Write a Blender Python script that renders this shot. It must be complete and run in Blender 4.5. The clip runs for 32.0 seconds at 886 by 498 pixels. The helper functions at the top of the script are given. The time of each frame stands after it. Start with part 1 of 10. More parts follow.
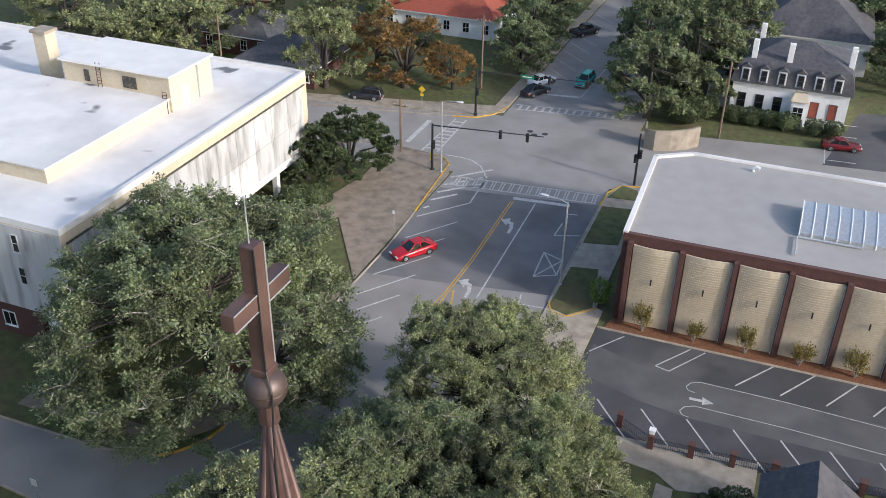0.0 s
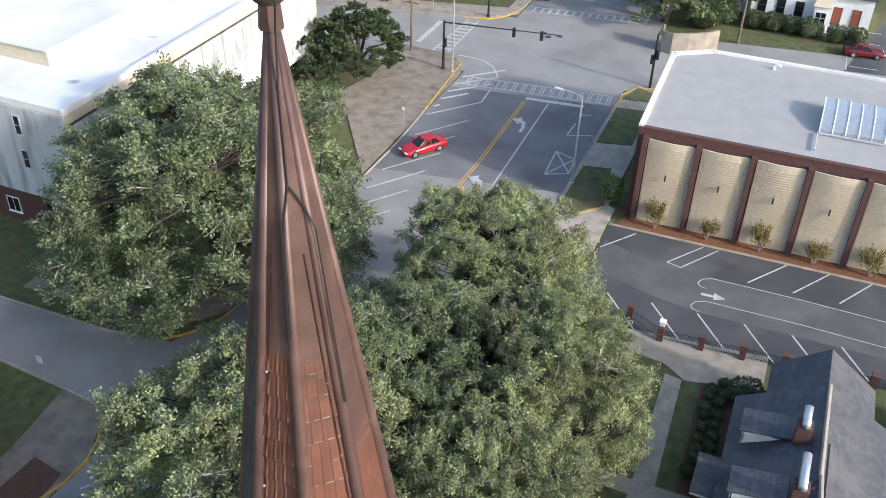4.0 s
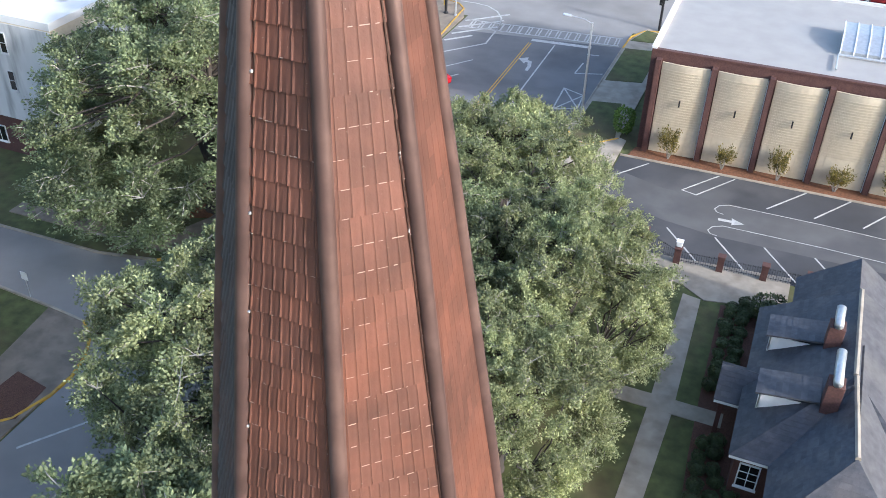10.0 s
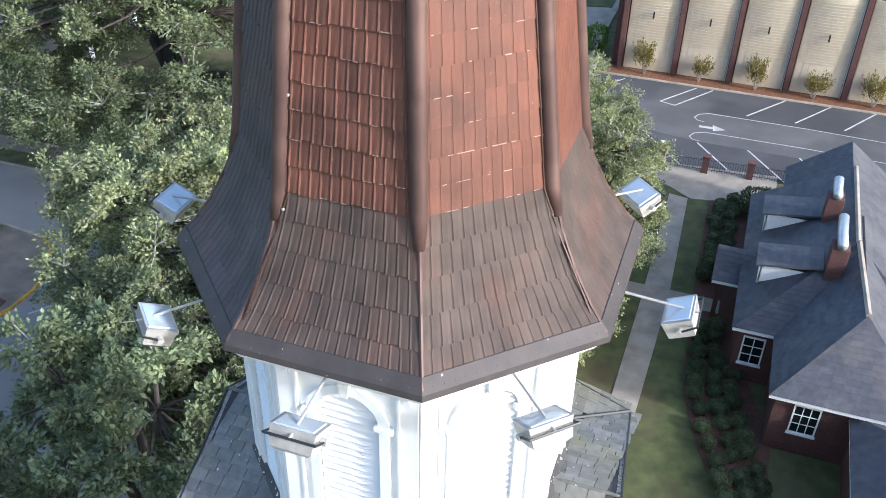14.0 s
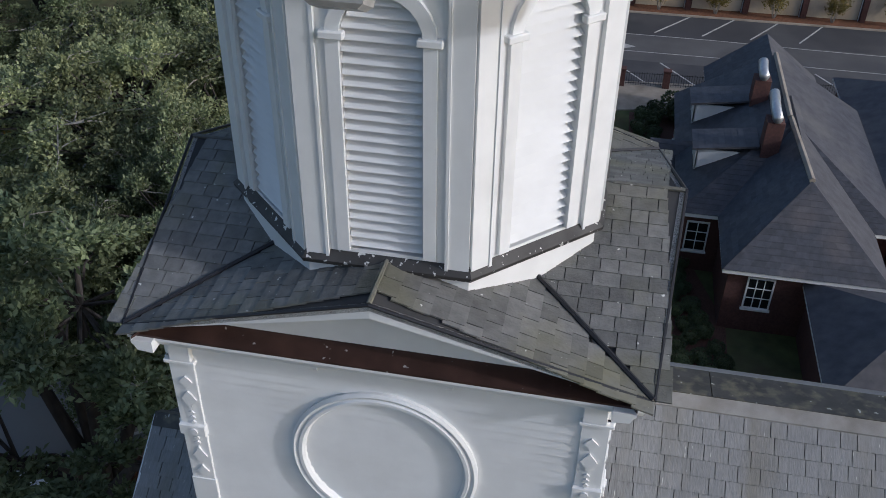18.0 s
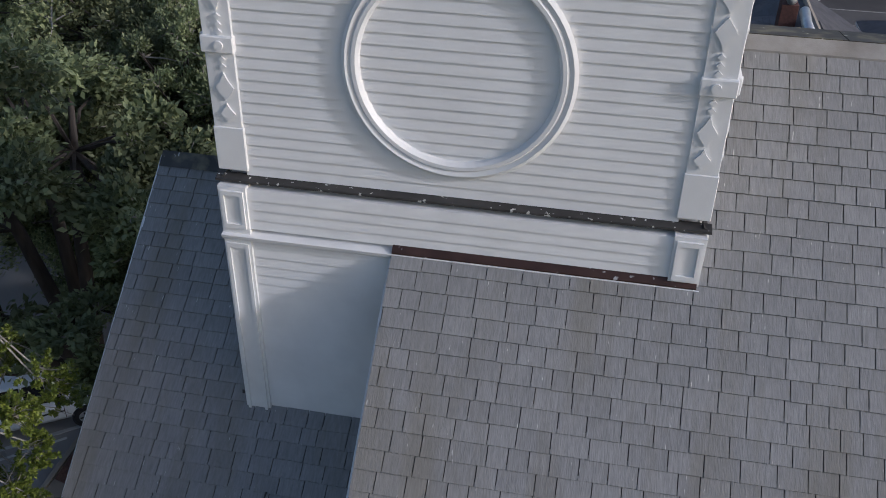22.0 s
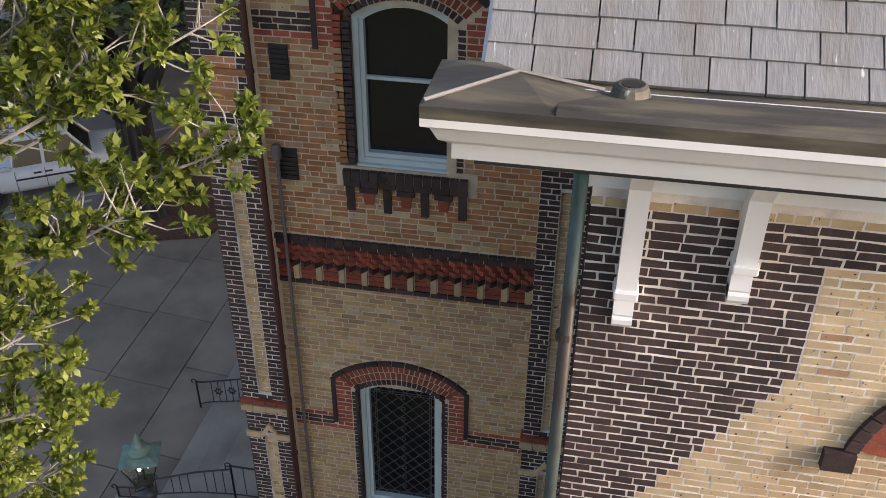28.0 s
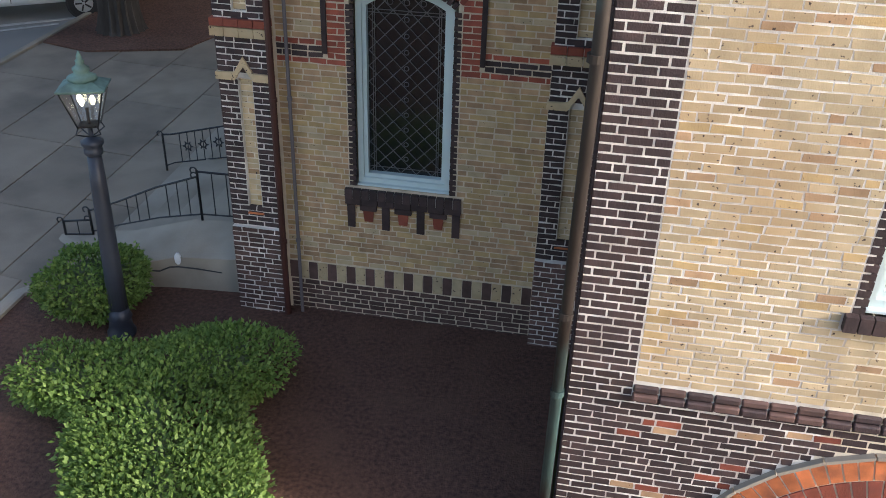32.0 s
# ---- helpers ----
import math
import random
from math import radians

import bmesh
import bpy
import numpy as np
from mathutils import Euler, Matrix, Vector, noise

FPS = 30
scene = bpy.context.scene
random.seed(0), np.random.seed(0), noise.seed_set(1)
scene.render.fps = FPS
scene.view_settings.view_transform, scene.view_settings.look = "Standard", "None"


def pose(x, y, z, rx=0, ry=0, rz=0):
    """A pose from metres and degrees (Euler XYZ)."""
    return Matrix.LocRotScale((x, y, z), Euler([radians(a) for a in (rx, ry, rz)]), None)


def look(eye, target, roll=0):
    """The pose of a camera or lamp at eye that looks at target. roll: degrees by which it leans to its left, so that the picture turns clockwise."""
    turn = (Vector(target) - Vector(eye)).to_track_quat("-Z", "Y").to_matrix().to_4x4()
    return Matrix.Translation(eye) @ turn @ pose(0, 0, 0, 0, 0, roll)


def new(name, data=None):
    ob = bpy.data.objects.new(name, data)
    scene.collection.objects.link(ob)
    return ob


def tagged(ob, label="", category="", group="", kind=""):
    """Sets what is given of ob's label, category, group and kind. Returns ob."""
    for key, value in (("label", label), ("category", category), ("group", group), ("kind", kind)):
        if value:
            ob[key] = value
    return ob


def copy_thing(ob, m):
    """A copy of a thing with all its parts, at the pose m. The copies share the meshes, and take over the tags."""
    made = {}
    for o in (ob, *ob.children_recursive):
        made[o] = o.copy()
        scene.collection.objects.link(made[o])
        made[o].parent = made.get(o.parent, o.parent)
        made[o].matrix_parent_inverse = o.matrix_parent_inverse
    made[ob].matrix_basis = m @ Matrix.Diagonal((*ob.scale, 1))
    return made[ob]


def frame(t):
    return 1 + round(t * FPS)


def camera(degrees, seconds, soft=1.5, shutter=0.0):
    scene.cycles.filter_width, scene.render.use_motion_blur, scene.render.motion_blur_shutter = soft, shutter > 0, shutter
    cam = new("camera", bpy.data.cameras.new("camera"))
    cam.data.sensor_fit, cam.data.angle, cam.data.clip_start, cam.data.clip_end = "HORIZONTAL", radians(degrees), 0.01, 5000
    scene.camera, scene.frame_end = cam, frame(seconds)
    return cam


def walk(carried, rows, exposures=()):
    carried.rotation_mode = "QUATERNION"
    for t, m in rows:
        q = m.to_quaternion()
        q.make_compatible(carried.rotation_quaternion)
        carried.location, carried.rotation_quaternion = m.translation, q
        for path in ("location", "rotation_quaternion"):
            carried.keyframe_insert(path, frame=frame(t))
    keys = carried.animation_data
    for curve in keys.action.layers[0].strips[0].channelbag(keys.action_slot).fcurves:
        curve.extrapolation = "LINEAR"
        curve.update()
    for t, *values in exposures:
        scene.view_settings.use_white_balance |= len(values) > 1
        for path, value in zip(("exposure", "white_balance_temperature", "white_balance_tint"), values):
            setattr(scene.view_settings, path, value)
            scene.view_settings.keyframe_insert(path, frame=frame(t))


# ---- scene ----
cam = camera(51.24, 32.0, 0.9)
PATH = [  # seconds, eye, yaw, pitch, roll
    (0.00, 7.117, -2.490, 47.257, 21.31, -30.90, 0.98),
    (0.20, 7.070, -2.421, 47.124, 21.41, -34.12, 1.26),
    (0.35, 7.036, -2.369, 47.024, 21.48, -35.69, 1.44),
    (0.50, 7.000, -2.318, 46.924, 21.54, -35.84, 1.59),
    (1.00, 6.949, -2.237, 46.487, 21.74, -35.80, 1.59),
    (1.50, 6.896, -2.112, 46.106, 21.82, -35.79, 1.58),
    (2.00, 6.891, -2.053, 45.679, 21.81, -35.78, 1.63),
    (2.50, 6.951, -2.179, 45.281, 21.73, -35.74, 1.67),
    (3.00, 7.060, -2.503, 44.840, 21.64, -35.74, 1.74),
    (3.50, 7.124, -2.789, 44.394, 21.69, -35.51, 1.72),
    (5.50, 7.547, -3.772, 42.495, 21.73, -34.96, 1.51),
    (6.00, 7.621, -3.960, 41.992, 21.74, -34.85, 1.47),
    (6.50, 7.705, -4.159, 41.488, 21.77, -34.81, 1.46),
    (7.00, 7.763, -4.233, 40.950, 21.77, -34.72, 1.45),
    (7.50, 7.748, -4.204, 40.373, 21.77, -34.70, 1.37),
    (8.00, 7.644, -4.092, 39.725, 21.76, -34.75, 1.44),
    (8.50, 7.503, -3.943, 39.077, 21.77, -34.82, 1.49),
    (9.00, 7.372, -3.854, 38.468, 21.74, -34.88, 1.55),
    (9.50, 7.268, -3.867, 37.859, 21.68, -34.97, 1.62),
    (10.00, 7.191, -3.986, 37.265, 21.62, -35.06, 1.64),
    (10.50, 7.059, -4.029, 36.606, 21.56, -35.12, 1.69),
    (11.00, 6.883, -4.005, 35.923, 21.38, -35.15, 1.75),
    (11.50, 6.721, -4.037, 35.200, 21.21, -35.21, 1.71),
    (12.00, 6.599, -4.183, 34.499, 20.72, -35.31, 1.80),
    (12.50, 6.521, -4.461, 33.715, 19.91, -35.31, 1.61),
    (13.00, 6.498, -4.830, 32.892, 19.50, -35.31, 1.66),
    (13.50, 6.538, -5.272, 32.051, 18.93, -35.31, 1.50),
    (14.00, 6.505, -5.692, 31.235, 18.50, -35.28, 1.39),
    (14.50, 6.221, -6.048, 30.437, 18.31, -35.25, 1.24),
    (16.50, 5.256, -6.612, 28.161, 10.50, -35.31, 0.75),
    (17.00, 5.115, -6.605, 27.485, 10.50, -35.41, 0.73),
    (17.50, 4.995, -6.565, 26.898, 10.75, -35.43, 0.85),
    (18.00, 5.063, -6.492, 26.412, 10.80, -35.41, 0.88),
    (18.50, 5.129, -6.406, 25.849, 10.86, -35.32, 0.84),
    (19.00, 5.135, -6.509, 25.204, 11.10, -35.28, 0.70),
    (19.50, 5.112, -6.722, 24.531, 11.23, -35.34, 0.58),
    (20.00, 5.034, -6.838, 23.805, 11.26, -35.15, 0.69),
    (20.50, 4.854, -7.040, 23.109, 10.92, -32.84, 0.95),
    (21.00, 4.668, -7.211, 22.456, 10.70, -32.93, 1.15),
    (21.50, 4.516, -7.305, 21.795, 10.76, -33.42, 1.02),
    (22.00, 4.336, -7.440, 21.038, 10.37, -33.31, 0.99),
    (22.50, 4.143, -7.544, 20.306, 9.98, -33.15, 1.05),
    (23.00, 3.861, -7.701, 19.626, 9.72, -32.86, 1.33),
    (23.50, 3.594, -7.861, 18.971, 9.18, -32.56, 1.68),
    (24.00, 3.553, -7.911, 18.379, 8.58, -32.84, 2.01),
    (24.50, 3.444, -8.068, 17.786, 7.65, -33.16, 2.26),
    (26.50, 3.400, -8.834, 15.275, 9.91, -33.84, 0.33),
    (27.00, 3.104, -9.016, 14.582, 10.32, -33.80, 0.02),
    (27.50, 2.936, -9.208, 13.892, 10.58, -33.56, 0.09),
    (28.00, 2.939, -9.387, 13.232, 10.48, -33.31, 0.32),
    (28.50, 2.859, -9.699, 12.544, 10.12, -33.03, 0.60),
    (29.00, 2.833, -9.989, 11.815, 9.88, -32.56, 0.80),
    (29.50, 2.851, -10.124, 11.028, 9.91, -32.35, 0.97),
    (30.00, 2.880, -10.207, 10.225, 10.11, -31.91, 1.12),
    (30.50, 2.889, -10.237, 9.531, 10.17, -31.61, 1.29),
    (31.00, 2.834, -10.229, 8.790, 10.17, -31.32, 1.40),
    (31.50, 2.810, -10.247, 8.102, 9.99, -31.02, 1.60),
    (32.00, 2.876, -10.249, 7.444, 9.60, -30.75, 1.74),
]


def aim(x, y, z, yaw, pitch, roll):
    a, b = radians(yaw), radians(pitch)
    way = Vector((-math.sin(a) * math.cos(b), math.cos(a) * math.cos(b), math.sin(b)))
    eye = Vector((x, y, z))
    return look(eye, eye + way, roll)


EXPOSE = [(0, 0.15, 5850, 14), (0.4, 0.38, 5750, 12), (3, 0.56, 5750, 12), (6, 0.7, 5700, 12), (9, 0.83, 5600, 12), (13, 1.03, 5400, 13), (14.5, 0.75, 5400, 13), (16.5, -0.28, 5400, 14), (19, -0.9, 5400, 16), (23, -0.68, 5700, 18), (24.5, -0.15, 5900, 18), (26.5, 0.38, 6200, 19), (28, 0.4, 6350, 21), (30, 0.48, 6250, 21), (32, 0.68, 5900, 15)]  # seconds, stops, kelvin, tint
walk(cam, [(t, aim(*row)) for t, *row in PATH], EXPOSE)

# ---- light ----
SUN_AZ, SUN_EL = -13.0, 23.0  # degrees from +x, and above the horizon
world = bpy.data.worlds.new("sky")
scene.world = world
world.use_nodes = True
sky = world.node_tree.nodes.new("ShaderNodeTexSky")
sky.sky_type, sky.sun_disc = "NISHITA", False
sky.air_density, sky.dust_density, sky.ozone_density = 1.2, 3.0, 0.6
sky.sun_elevation, sky.sun_rotation = radians(SUN_EL), radians(90 - SUN_AZ)
backdrop = world.node_tree.nodes["Background"]
backdrop.inputs["Strength"].default_value = 0.2
world.node_tree.links.new(sky.outputs["Color"], backdrop.inputs["Color"])
sun = new("sun", bpy.data.lights.new("sun", "SUN"))
sun.data.energy, sun.data.angle, sun.data.color = 2.9, radians(3.5), (1.0, 0.94, 0.85)
sun.matrix_world = look((60, -20, 60), Vector((60, -20, 60)) - Vector((math.cos(radians(SUN_AZ)) * math.cos(radians(SUN_EL)), math.sin(radians(SUN_AZ)) * math.cos(radians(SUN_EL)), math.sin(radians(SUN_EL)))))

# ---- helpers of this scene ----
ORIGIN = {}


def thing(name, loc, label="", category="", group="", kind=""):
    ob = new(name)
    ob.empty_display_size = 0.3
    ob.location = loc
    ORIGIN[ob] = Vector(loc)
    return tagged(ob, label, category, group, kind)


def mesh_of(name, bm):
    me = bpy.data.meshes.new(name)
    bm.normal_update()
    bm.to_mesh(me)
    bm.free()
    return me


def part(name, bm, material, parent, label="", smooth=False):
    """One mesh object under a thing or a part; bm holds world places."""
    o = ORIGIN[parent]
    if o.length > 0:
        bmesh.ops.translate(bm, verts=bm.verts, vec=-o)
    me = mesh_of(name, bm)
    me.materials.append(material)
    if smooth:
        me.polygons.foreach_set("use_smooth", [True] * len(me.polygons))
    ob = new(name, me)
    ob.parent = parent
    ORIGIN[ob] = o
    return tagged(ob, label)


def setting(name, bm, material, label="", category="", smooth=False):
    me = mesh_of(name, bm)
    me.materials.append(material)
    if smooth:
        me.polygons.foreach_set("use_smooth", [True] * len(me.polygons))
    ob = new(name, me)
    ORIGIN[ob] = Vector((0, 0, 0))
    return tagged(ob, label, category, kind="structure")


def piece(name, me, parent, m):
    """A piece on shared mesh data at the pose m in the world."""
    ob = new(name, me)
    ob.parent = parent
    ob.matrix_basis = Matrix.Translation(-ORIGIN[parent]) @ m
    return ob


def raw(name, verts, faces, material, parent=None, smooth=False):
    me = bpy.data.meshes.new(name)
    me.from_pydata(verts, [], faces)
    me.materials.append(material)
    if smooth:
        me.polygons.foreach_set("use_smooth", [True] * len(me.polygons))
    ob = new(name, me)
    if parent:
        ob.parent = parent
        ORIGIN[ob] = ORIGIN[parent]
    return ob


def box(bm, x0, y0, z0, x1, y1, z1):
    v = [bm.verts.new(p) for p in ((x0, y0, z0), (x1, y0, z0), (x1, y1, z0), (x0, y1, z0), (x0, y0, z1), (x1, y0, z1), (x1, y1, z1), (x0, y1, z1))]
    for f in ((3, 2, 1, 0), (4, 5, 6, 7), (0, 1, 5, 4), (1, 2, 6, 5), (2, 3, 7, 6), (3, 0, 4, 7)):
        bm.faces.new([v[i] for i in f])
    return v


def Box(x0, y0, z0, x1, y1, z1, bevel=0.0):
    bm = bmesh.new()
    box(bm, x0, y0, z0, x1, y1, z1)
    if bevel:
        bmesh.ops.bevel(bm, geom=bm.edges[:], offset=bevel, segments=1, affect="EDGES")
    return bm


def loft(bm, rings, caps=True):
    """Joins rings of points with equal counts."""
    vs = [[bm.verts.new(p) for p in r] for r in rings]
    n = len(vs[0])
    for a, b in zip(vs, vs[1:]):
        for i in range(n):
            bm.faces.new((a[i], a[(i + 1) % n], b[(i + 1) % n], b[i]))
    if caps:
        bm.faces.new(vs[0][::-1])
        bm.faces.new(vs[-1])
    return vs


def extrude(bm, poly, vec):
    """A solid from a flat polygon and a vector."""
    vec = Vector(vec)
    loft(bm, [[Vector(p) for p in poly], [Vector(p) + vec for p in poly]])
    bmesh.ops.recalc_face_normals(bm, faces=bm.faces)
    return bm


def Solid(poly, vec):
    return extrude(bmesh.new(), poly, vec)


def tube(bm, points, radii, n=8):
    """A round bar along points."""
    if not hasattr(radii, "__len__"):
        radii = [radii] * len(points)
    pts = [Vector(p) for p in points]
    rings = []
    for i, p in enumerate(pts):
        d = (pts[min(i + 1, len(pts) - 1)] - pts[max(i - 1, 0)]).normalized()
        u = d.orthogonal().normalized() if i == 0 else (u - d * u.dot(d)).normalized()
        w = d.cross(u)
        rings.append([p + (u * math.cos(2 * math.pi * k / n) + w * math.sin(2 * math.pi * k / n)) * radii[i] for k in range(n)])
    loft(bm, rings)
    return bm


def Tube(points, radii, n=8):
    bm = tube(bmesh.new(), points, radii, n)
    bmesh.ops.recalc_face_normals(bm, faces=bm.faces)
    return bm


def turned(cx, cy, profile, n=16, start=0.0):
    """A body of turning: profile of (radius, z)."""
    bm = bmesh.new()
    loft(bm, [[(cx + r * math.cos(start + 2 * math.pi * k / n), cy + r * math.sin(start + 2 * math.pi * k / n), z) for k in range(n)] for r, z in profile])
    bmesh.ops.recalc_face_normals(bm, faces=bm.faces)
    return bm


# ---- materials ----
def mat(name, base, rough=0.7, metal=0.0, var=0.15, scale=3.0, bump=0.1, bump_scale=60.0, stain=None, stain_scale=0.6, stain_amount=0.5, per_object=0.0, per_island=0.0, stretch=(1, 1, 1), spots=None, spot_scale=20.0, spot_level=0.75):
    m = bpy.data.materials.new(name)
    m.use_nodes = True
    nt = m.node_tree
    N, L = nt.nodes, nt.links
    b = N["Principled BSDF"]
    b.inputs["Roughness"].default_value = rough
    b.inputs["Metallic"].default_value = metal
    tc = N.new("ShaderNodeTexCoord")
    geo = N.new("ShaderNodeNewGeometry")
    mp = N.new("ShaderNodeMapping")
    mp.inputs["Scale"].default_value = stretch
    L.new(geo.outputs["Position"], mp.inputs["Vector"])

    def nz(s, detail=4.0):
        n = N.new("ShaderNodeTexNoise")
        n.inputs["Scale"].default_value, n.inputs["Detail"].default_value = s, detail
        L.new(mp.outputs["Vector"], n.inputs["Vector"])
        return n.outputs["Fac"]

    def ramp(x, lo, hi, a=0.0, c=1.0):
        r = N.new("ShaderNodeMapRange")
        L.new(x, r.inputs["Value"])
        for k, v in zip(("From Min", "From Max", "To Min", "To Max"), (lo, hi, a, c)):
            r.inputs[k].default_value = v
        return r.outputs["Result"]

    def mix(a, c, f, kind="MIX"):
        x = N.new("ShaderNodeMix")
        x.data_type, x.blend_type = "RGBA", kind
        for i, v in ((6, a), (7, c), (0, f)):
            if hasattr(v, "links"):
                L.new(v, x.inputs[i])
            elif i == 0:
                x.inputs[i].default_value = v
            else:
                x.inputs[i].default_value = (*v, 1)
        return x.outputs[2]

    col = mix(tuple(c * (1 - var) for c in base), tuple(min(1, c * (1 + var)) for c in base), ramp(nz(scale), 0.3, 0.7))
    if stain:
        col = mix(col, stain, ramp(nz(stain_scale, 6), 0.48, 0.7, 0, stain_amount))
    if spots:
        col = mix(col, spots, ramp(nz(spot_scale, 2), spot_level, spot_level + 0.04))
    for amount, src in ((per_object, "ob"), (per_island, "is")):
        if amount:
            if src == "ob":
                rnd = N.new("ShaderNodeObjectInfo").outputs["Random"]
            else:
                rnd = geo.outputs["Random Per Island"]
            hsv = N.new("ShaderNodeHueSaturation")
            L.new(col, hsv.inputs["Color"])
            L.new(ramp(rnd, 0, 1, 1 - amount, 1 + amount), hsv.inputs["Value"])
            col = hsv.outputs["Color"]
    L.new(col, b.inputs["Base Color"])
    if bump:
        bp = N.new("ShaderNodeBump")
        bp.inputs["Strength"].default_value, bp.inputs["Distance"].default_value = bump, 0.02
        L.new(nz(bump_scale, 3), bp.inputs["Height"])
        L.new(bp.outputs["Normal"], b.inputs["Normal"])
    return m


GREY = mat("rough_grey", (0.3, 0.3, 0.3))
WHITE = mat("white_paint", (0.78, 0.79, 0.78), rough=0.45, var=0.04, scale=2.5, bump=0.05, stain=(0.6, 0.6, 0.58), stain_scale=1.2, stain_amount=0.25)
WHITE_PALE = mat("pale_blue_white_frame", (0.6, 0.7, 0.69), rough=0.5, var=0.05, bump=0.05)
SHINGLE = mat("grey_composite_shingle", (0.235, 0.239, 0.237), rough=0.75, var=0.15, scale=12, bump=0.24, bump_scale=22, stretch=(3.5, 0.5, 0.5), per_object=0.07, stain=(0.165, 0.15, 0.11), stain_scale=0.55, stain_amount=0.55, spots=(0.6, 0.6, 0.57), spot_scale=11, spot_level=0.725)
SHINGLE_FAR = mat("grey_composite_shingle_joined", (0.235, 0.239, 0.237), rough=0.75, var=0.15, scale=12, bump=0.24, bump_scale=22, stretch=(3.5, 0.5, 0.5), per_island=0.07, stain=(0.165, 0.15, 0.11), stain_scale=0.55, stain_amount=0.55, spots=(0.6, 0.6, 0.57), spot_scale=11, spot_level=0.725)
SLATE_OLD = mat("mossy_grey_slate", (0.15, 0.15, 0.14), rough=0.7, var=0.2, scale=7, bump=0.4, bump_scale=30, per_object=0.25, per_island=0.2, stain=(0.15, 0.145, 0.08), stain_scale=0.9, stain_amount=0.7, spots=(0.6, 0.6, 0.56), spot_scale=11, spot_level=0.72)
ROOF_BED = mat("dark_roof_felt", (0.05, 0.05, 0.05), rough=0.9)
RUST = mat("rust_red_metal_tile", (0.11, 0.044, 0.028), rough=0.62, metal=0.1, var=0.28, scale=2.2, bump=0.14, bump_scale=30, per_object=0.16, stain=(0.16, 0.056, 0.03), stain_scale=0.75, stain_amount=0.7, spots=(0.2, 0.14, 0.11), spot_scale=26, spot_level=0.72)
RUST_FAR = mat("rust_red_metal_tile_joined", (0.11, 0.044, 0.028), rough=0.62, metal=0.1, var=0.28, scale=2.2, bump=0.14, bump_scale=30, per_island=0.16, stain=(0.16, 0.056, 0.03), stain_scale=0.75, stain_amount=0.7, spots=(0.2, 0.14, 0.11), spot_scale=26, spot_level=0.72)
RUST_CAP = mat("brown_copper_ridge_cap", (0.092, 0.054, 0.046), rough=0.5, metal=0.3, var=0.15, scale=3, bump=0.06, stain=(0.17, 0.105, 0.085), stain_scale=1.5, stain_amount=0.6)
BALL = mat("dark_pewter_brown_copper", (0.09, 0.068, 0.063), rough=0.45, metal=0.35, var=0.2, scale=4, bump=0.05, stain=(0.12, 0.075, 0.06), stain_scale=3, stain_amount=0.5)
RUST_GREY = mat("slate_grey_metal_tile", (0.06, 0.052, 0.052), rough=0.65, metal=0.1, var=0.25, scale=2.2, bump=0.12, bump_scale=30, per_island=0.14, stain=(0.09, 0.05, 0.042), stain_scale=0.9, stain_amount=0.6)
FLARE = mat("weathered_grey_brown_tile", (0.07, 0.05, 0.04), rough=0.75, metal=0.1, var=0.3, scale=2.5, bump=0.1, per_object=0.12, per_island=0.12, stain=(0.12, 0.052, 0.033), stain_scale=1.3, stain_amount=0.4)
BROWN_METAL = mat("dark_brown_flashing", (0.06, 0.032, 0.024), rough=0.4, metal=0.3, var=0.3, scale=3, bump=0.08, spots=(0.5, 0.5, 0.48), spot_scale=9, spot_level=0.69)
LEAD = mat("weathered_dark_metal", (0.066, 0.064, 0.057), rough=0.55, metal=0.35, var=0.3, scale=2.5, bump=0.12, bump_scale=20, stain=(0.2, 0.18, 0.12), stain_scale=4.5, stain_amount=0.9, spots=(0.5, 0.5, 0.46), spot_scale=9, spot_level=0.71)
RIDGE_PALE = mat("pale_ridge_strip", (0.27, 0.265, 0.25), rough=0.8, var=0.15, scale=4, bump=0.1, stain=(0.14, 0.12, 0.09), stain_scale=1.5, stain_amount=0.7)
GUTTER = mat("tarred_gutter_metal", (0.07, 0.066, 0.056), rough=0.6, metal=0.15, var=0.35, scale=3, bump=0.15, bump_scale=20, stain=(0.21, 0.19, 0.12), stain_scale=3.5, stain_amount=0.8, stretch=(0.3, 1.6, 1.6), spots=(0.2, 0.09, 0.03), spot_scale=6, spot_level=0.72)
APRON = mat("pale_weathered_apron", (0.15, 0.14, 0.12), rough=0.7, var=0.2, scale=5, bump=0.1, stain=(0.1, 0.09, 0.06), stain_scale=4, stain_amount=0.6)
FLASH = mat("black_flashing_with_droppings", (0.05, 0.048, 0.045), rough=0.6, metal=0.2, var=0.3, bump=0.1, spots=(0.65, 0.65, 0.62), spot_scale=14, spot_level=0.645)
COPPER = mat("brown_green_copper_pipe", (0.055, 0.045, 0.038), rough=0.5, metal=0.4, var=0.25, scale=4, stain=(0.12, 0.26, 0.25), stain_scale=1.6, stain_amount=0.9, stretch=(1, 1, 0.35))
BROWN_PIPE = mat("dark_red_brown_pipe", (0.07, 0.025, 0.02), rough=0.45, var=0.2, bump=0.05)
GREY_PIPE = mat("grey_conduit", (0.15, 0.13, 0.135), rough=0.5, var=0.15)
MORTAR = mat("pale_mortar", (0.74, 0.65, 0.5), rough=0.95, var=0.18, scale=6, bump=0.4, bump_scale=80)
MORTAR_WARM = mat("buff_mortar", (0.62, 0.52, 0.38), rough=0.95, var=0.18, scale=6, bump=0.4, bump_scale=80)
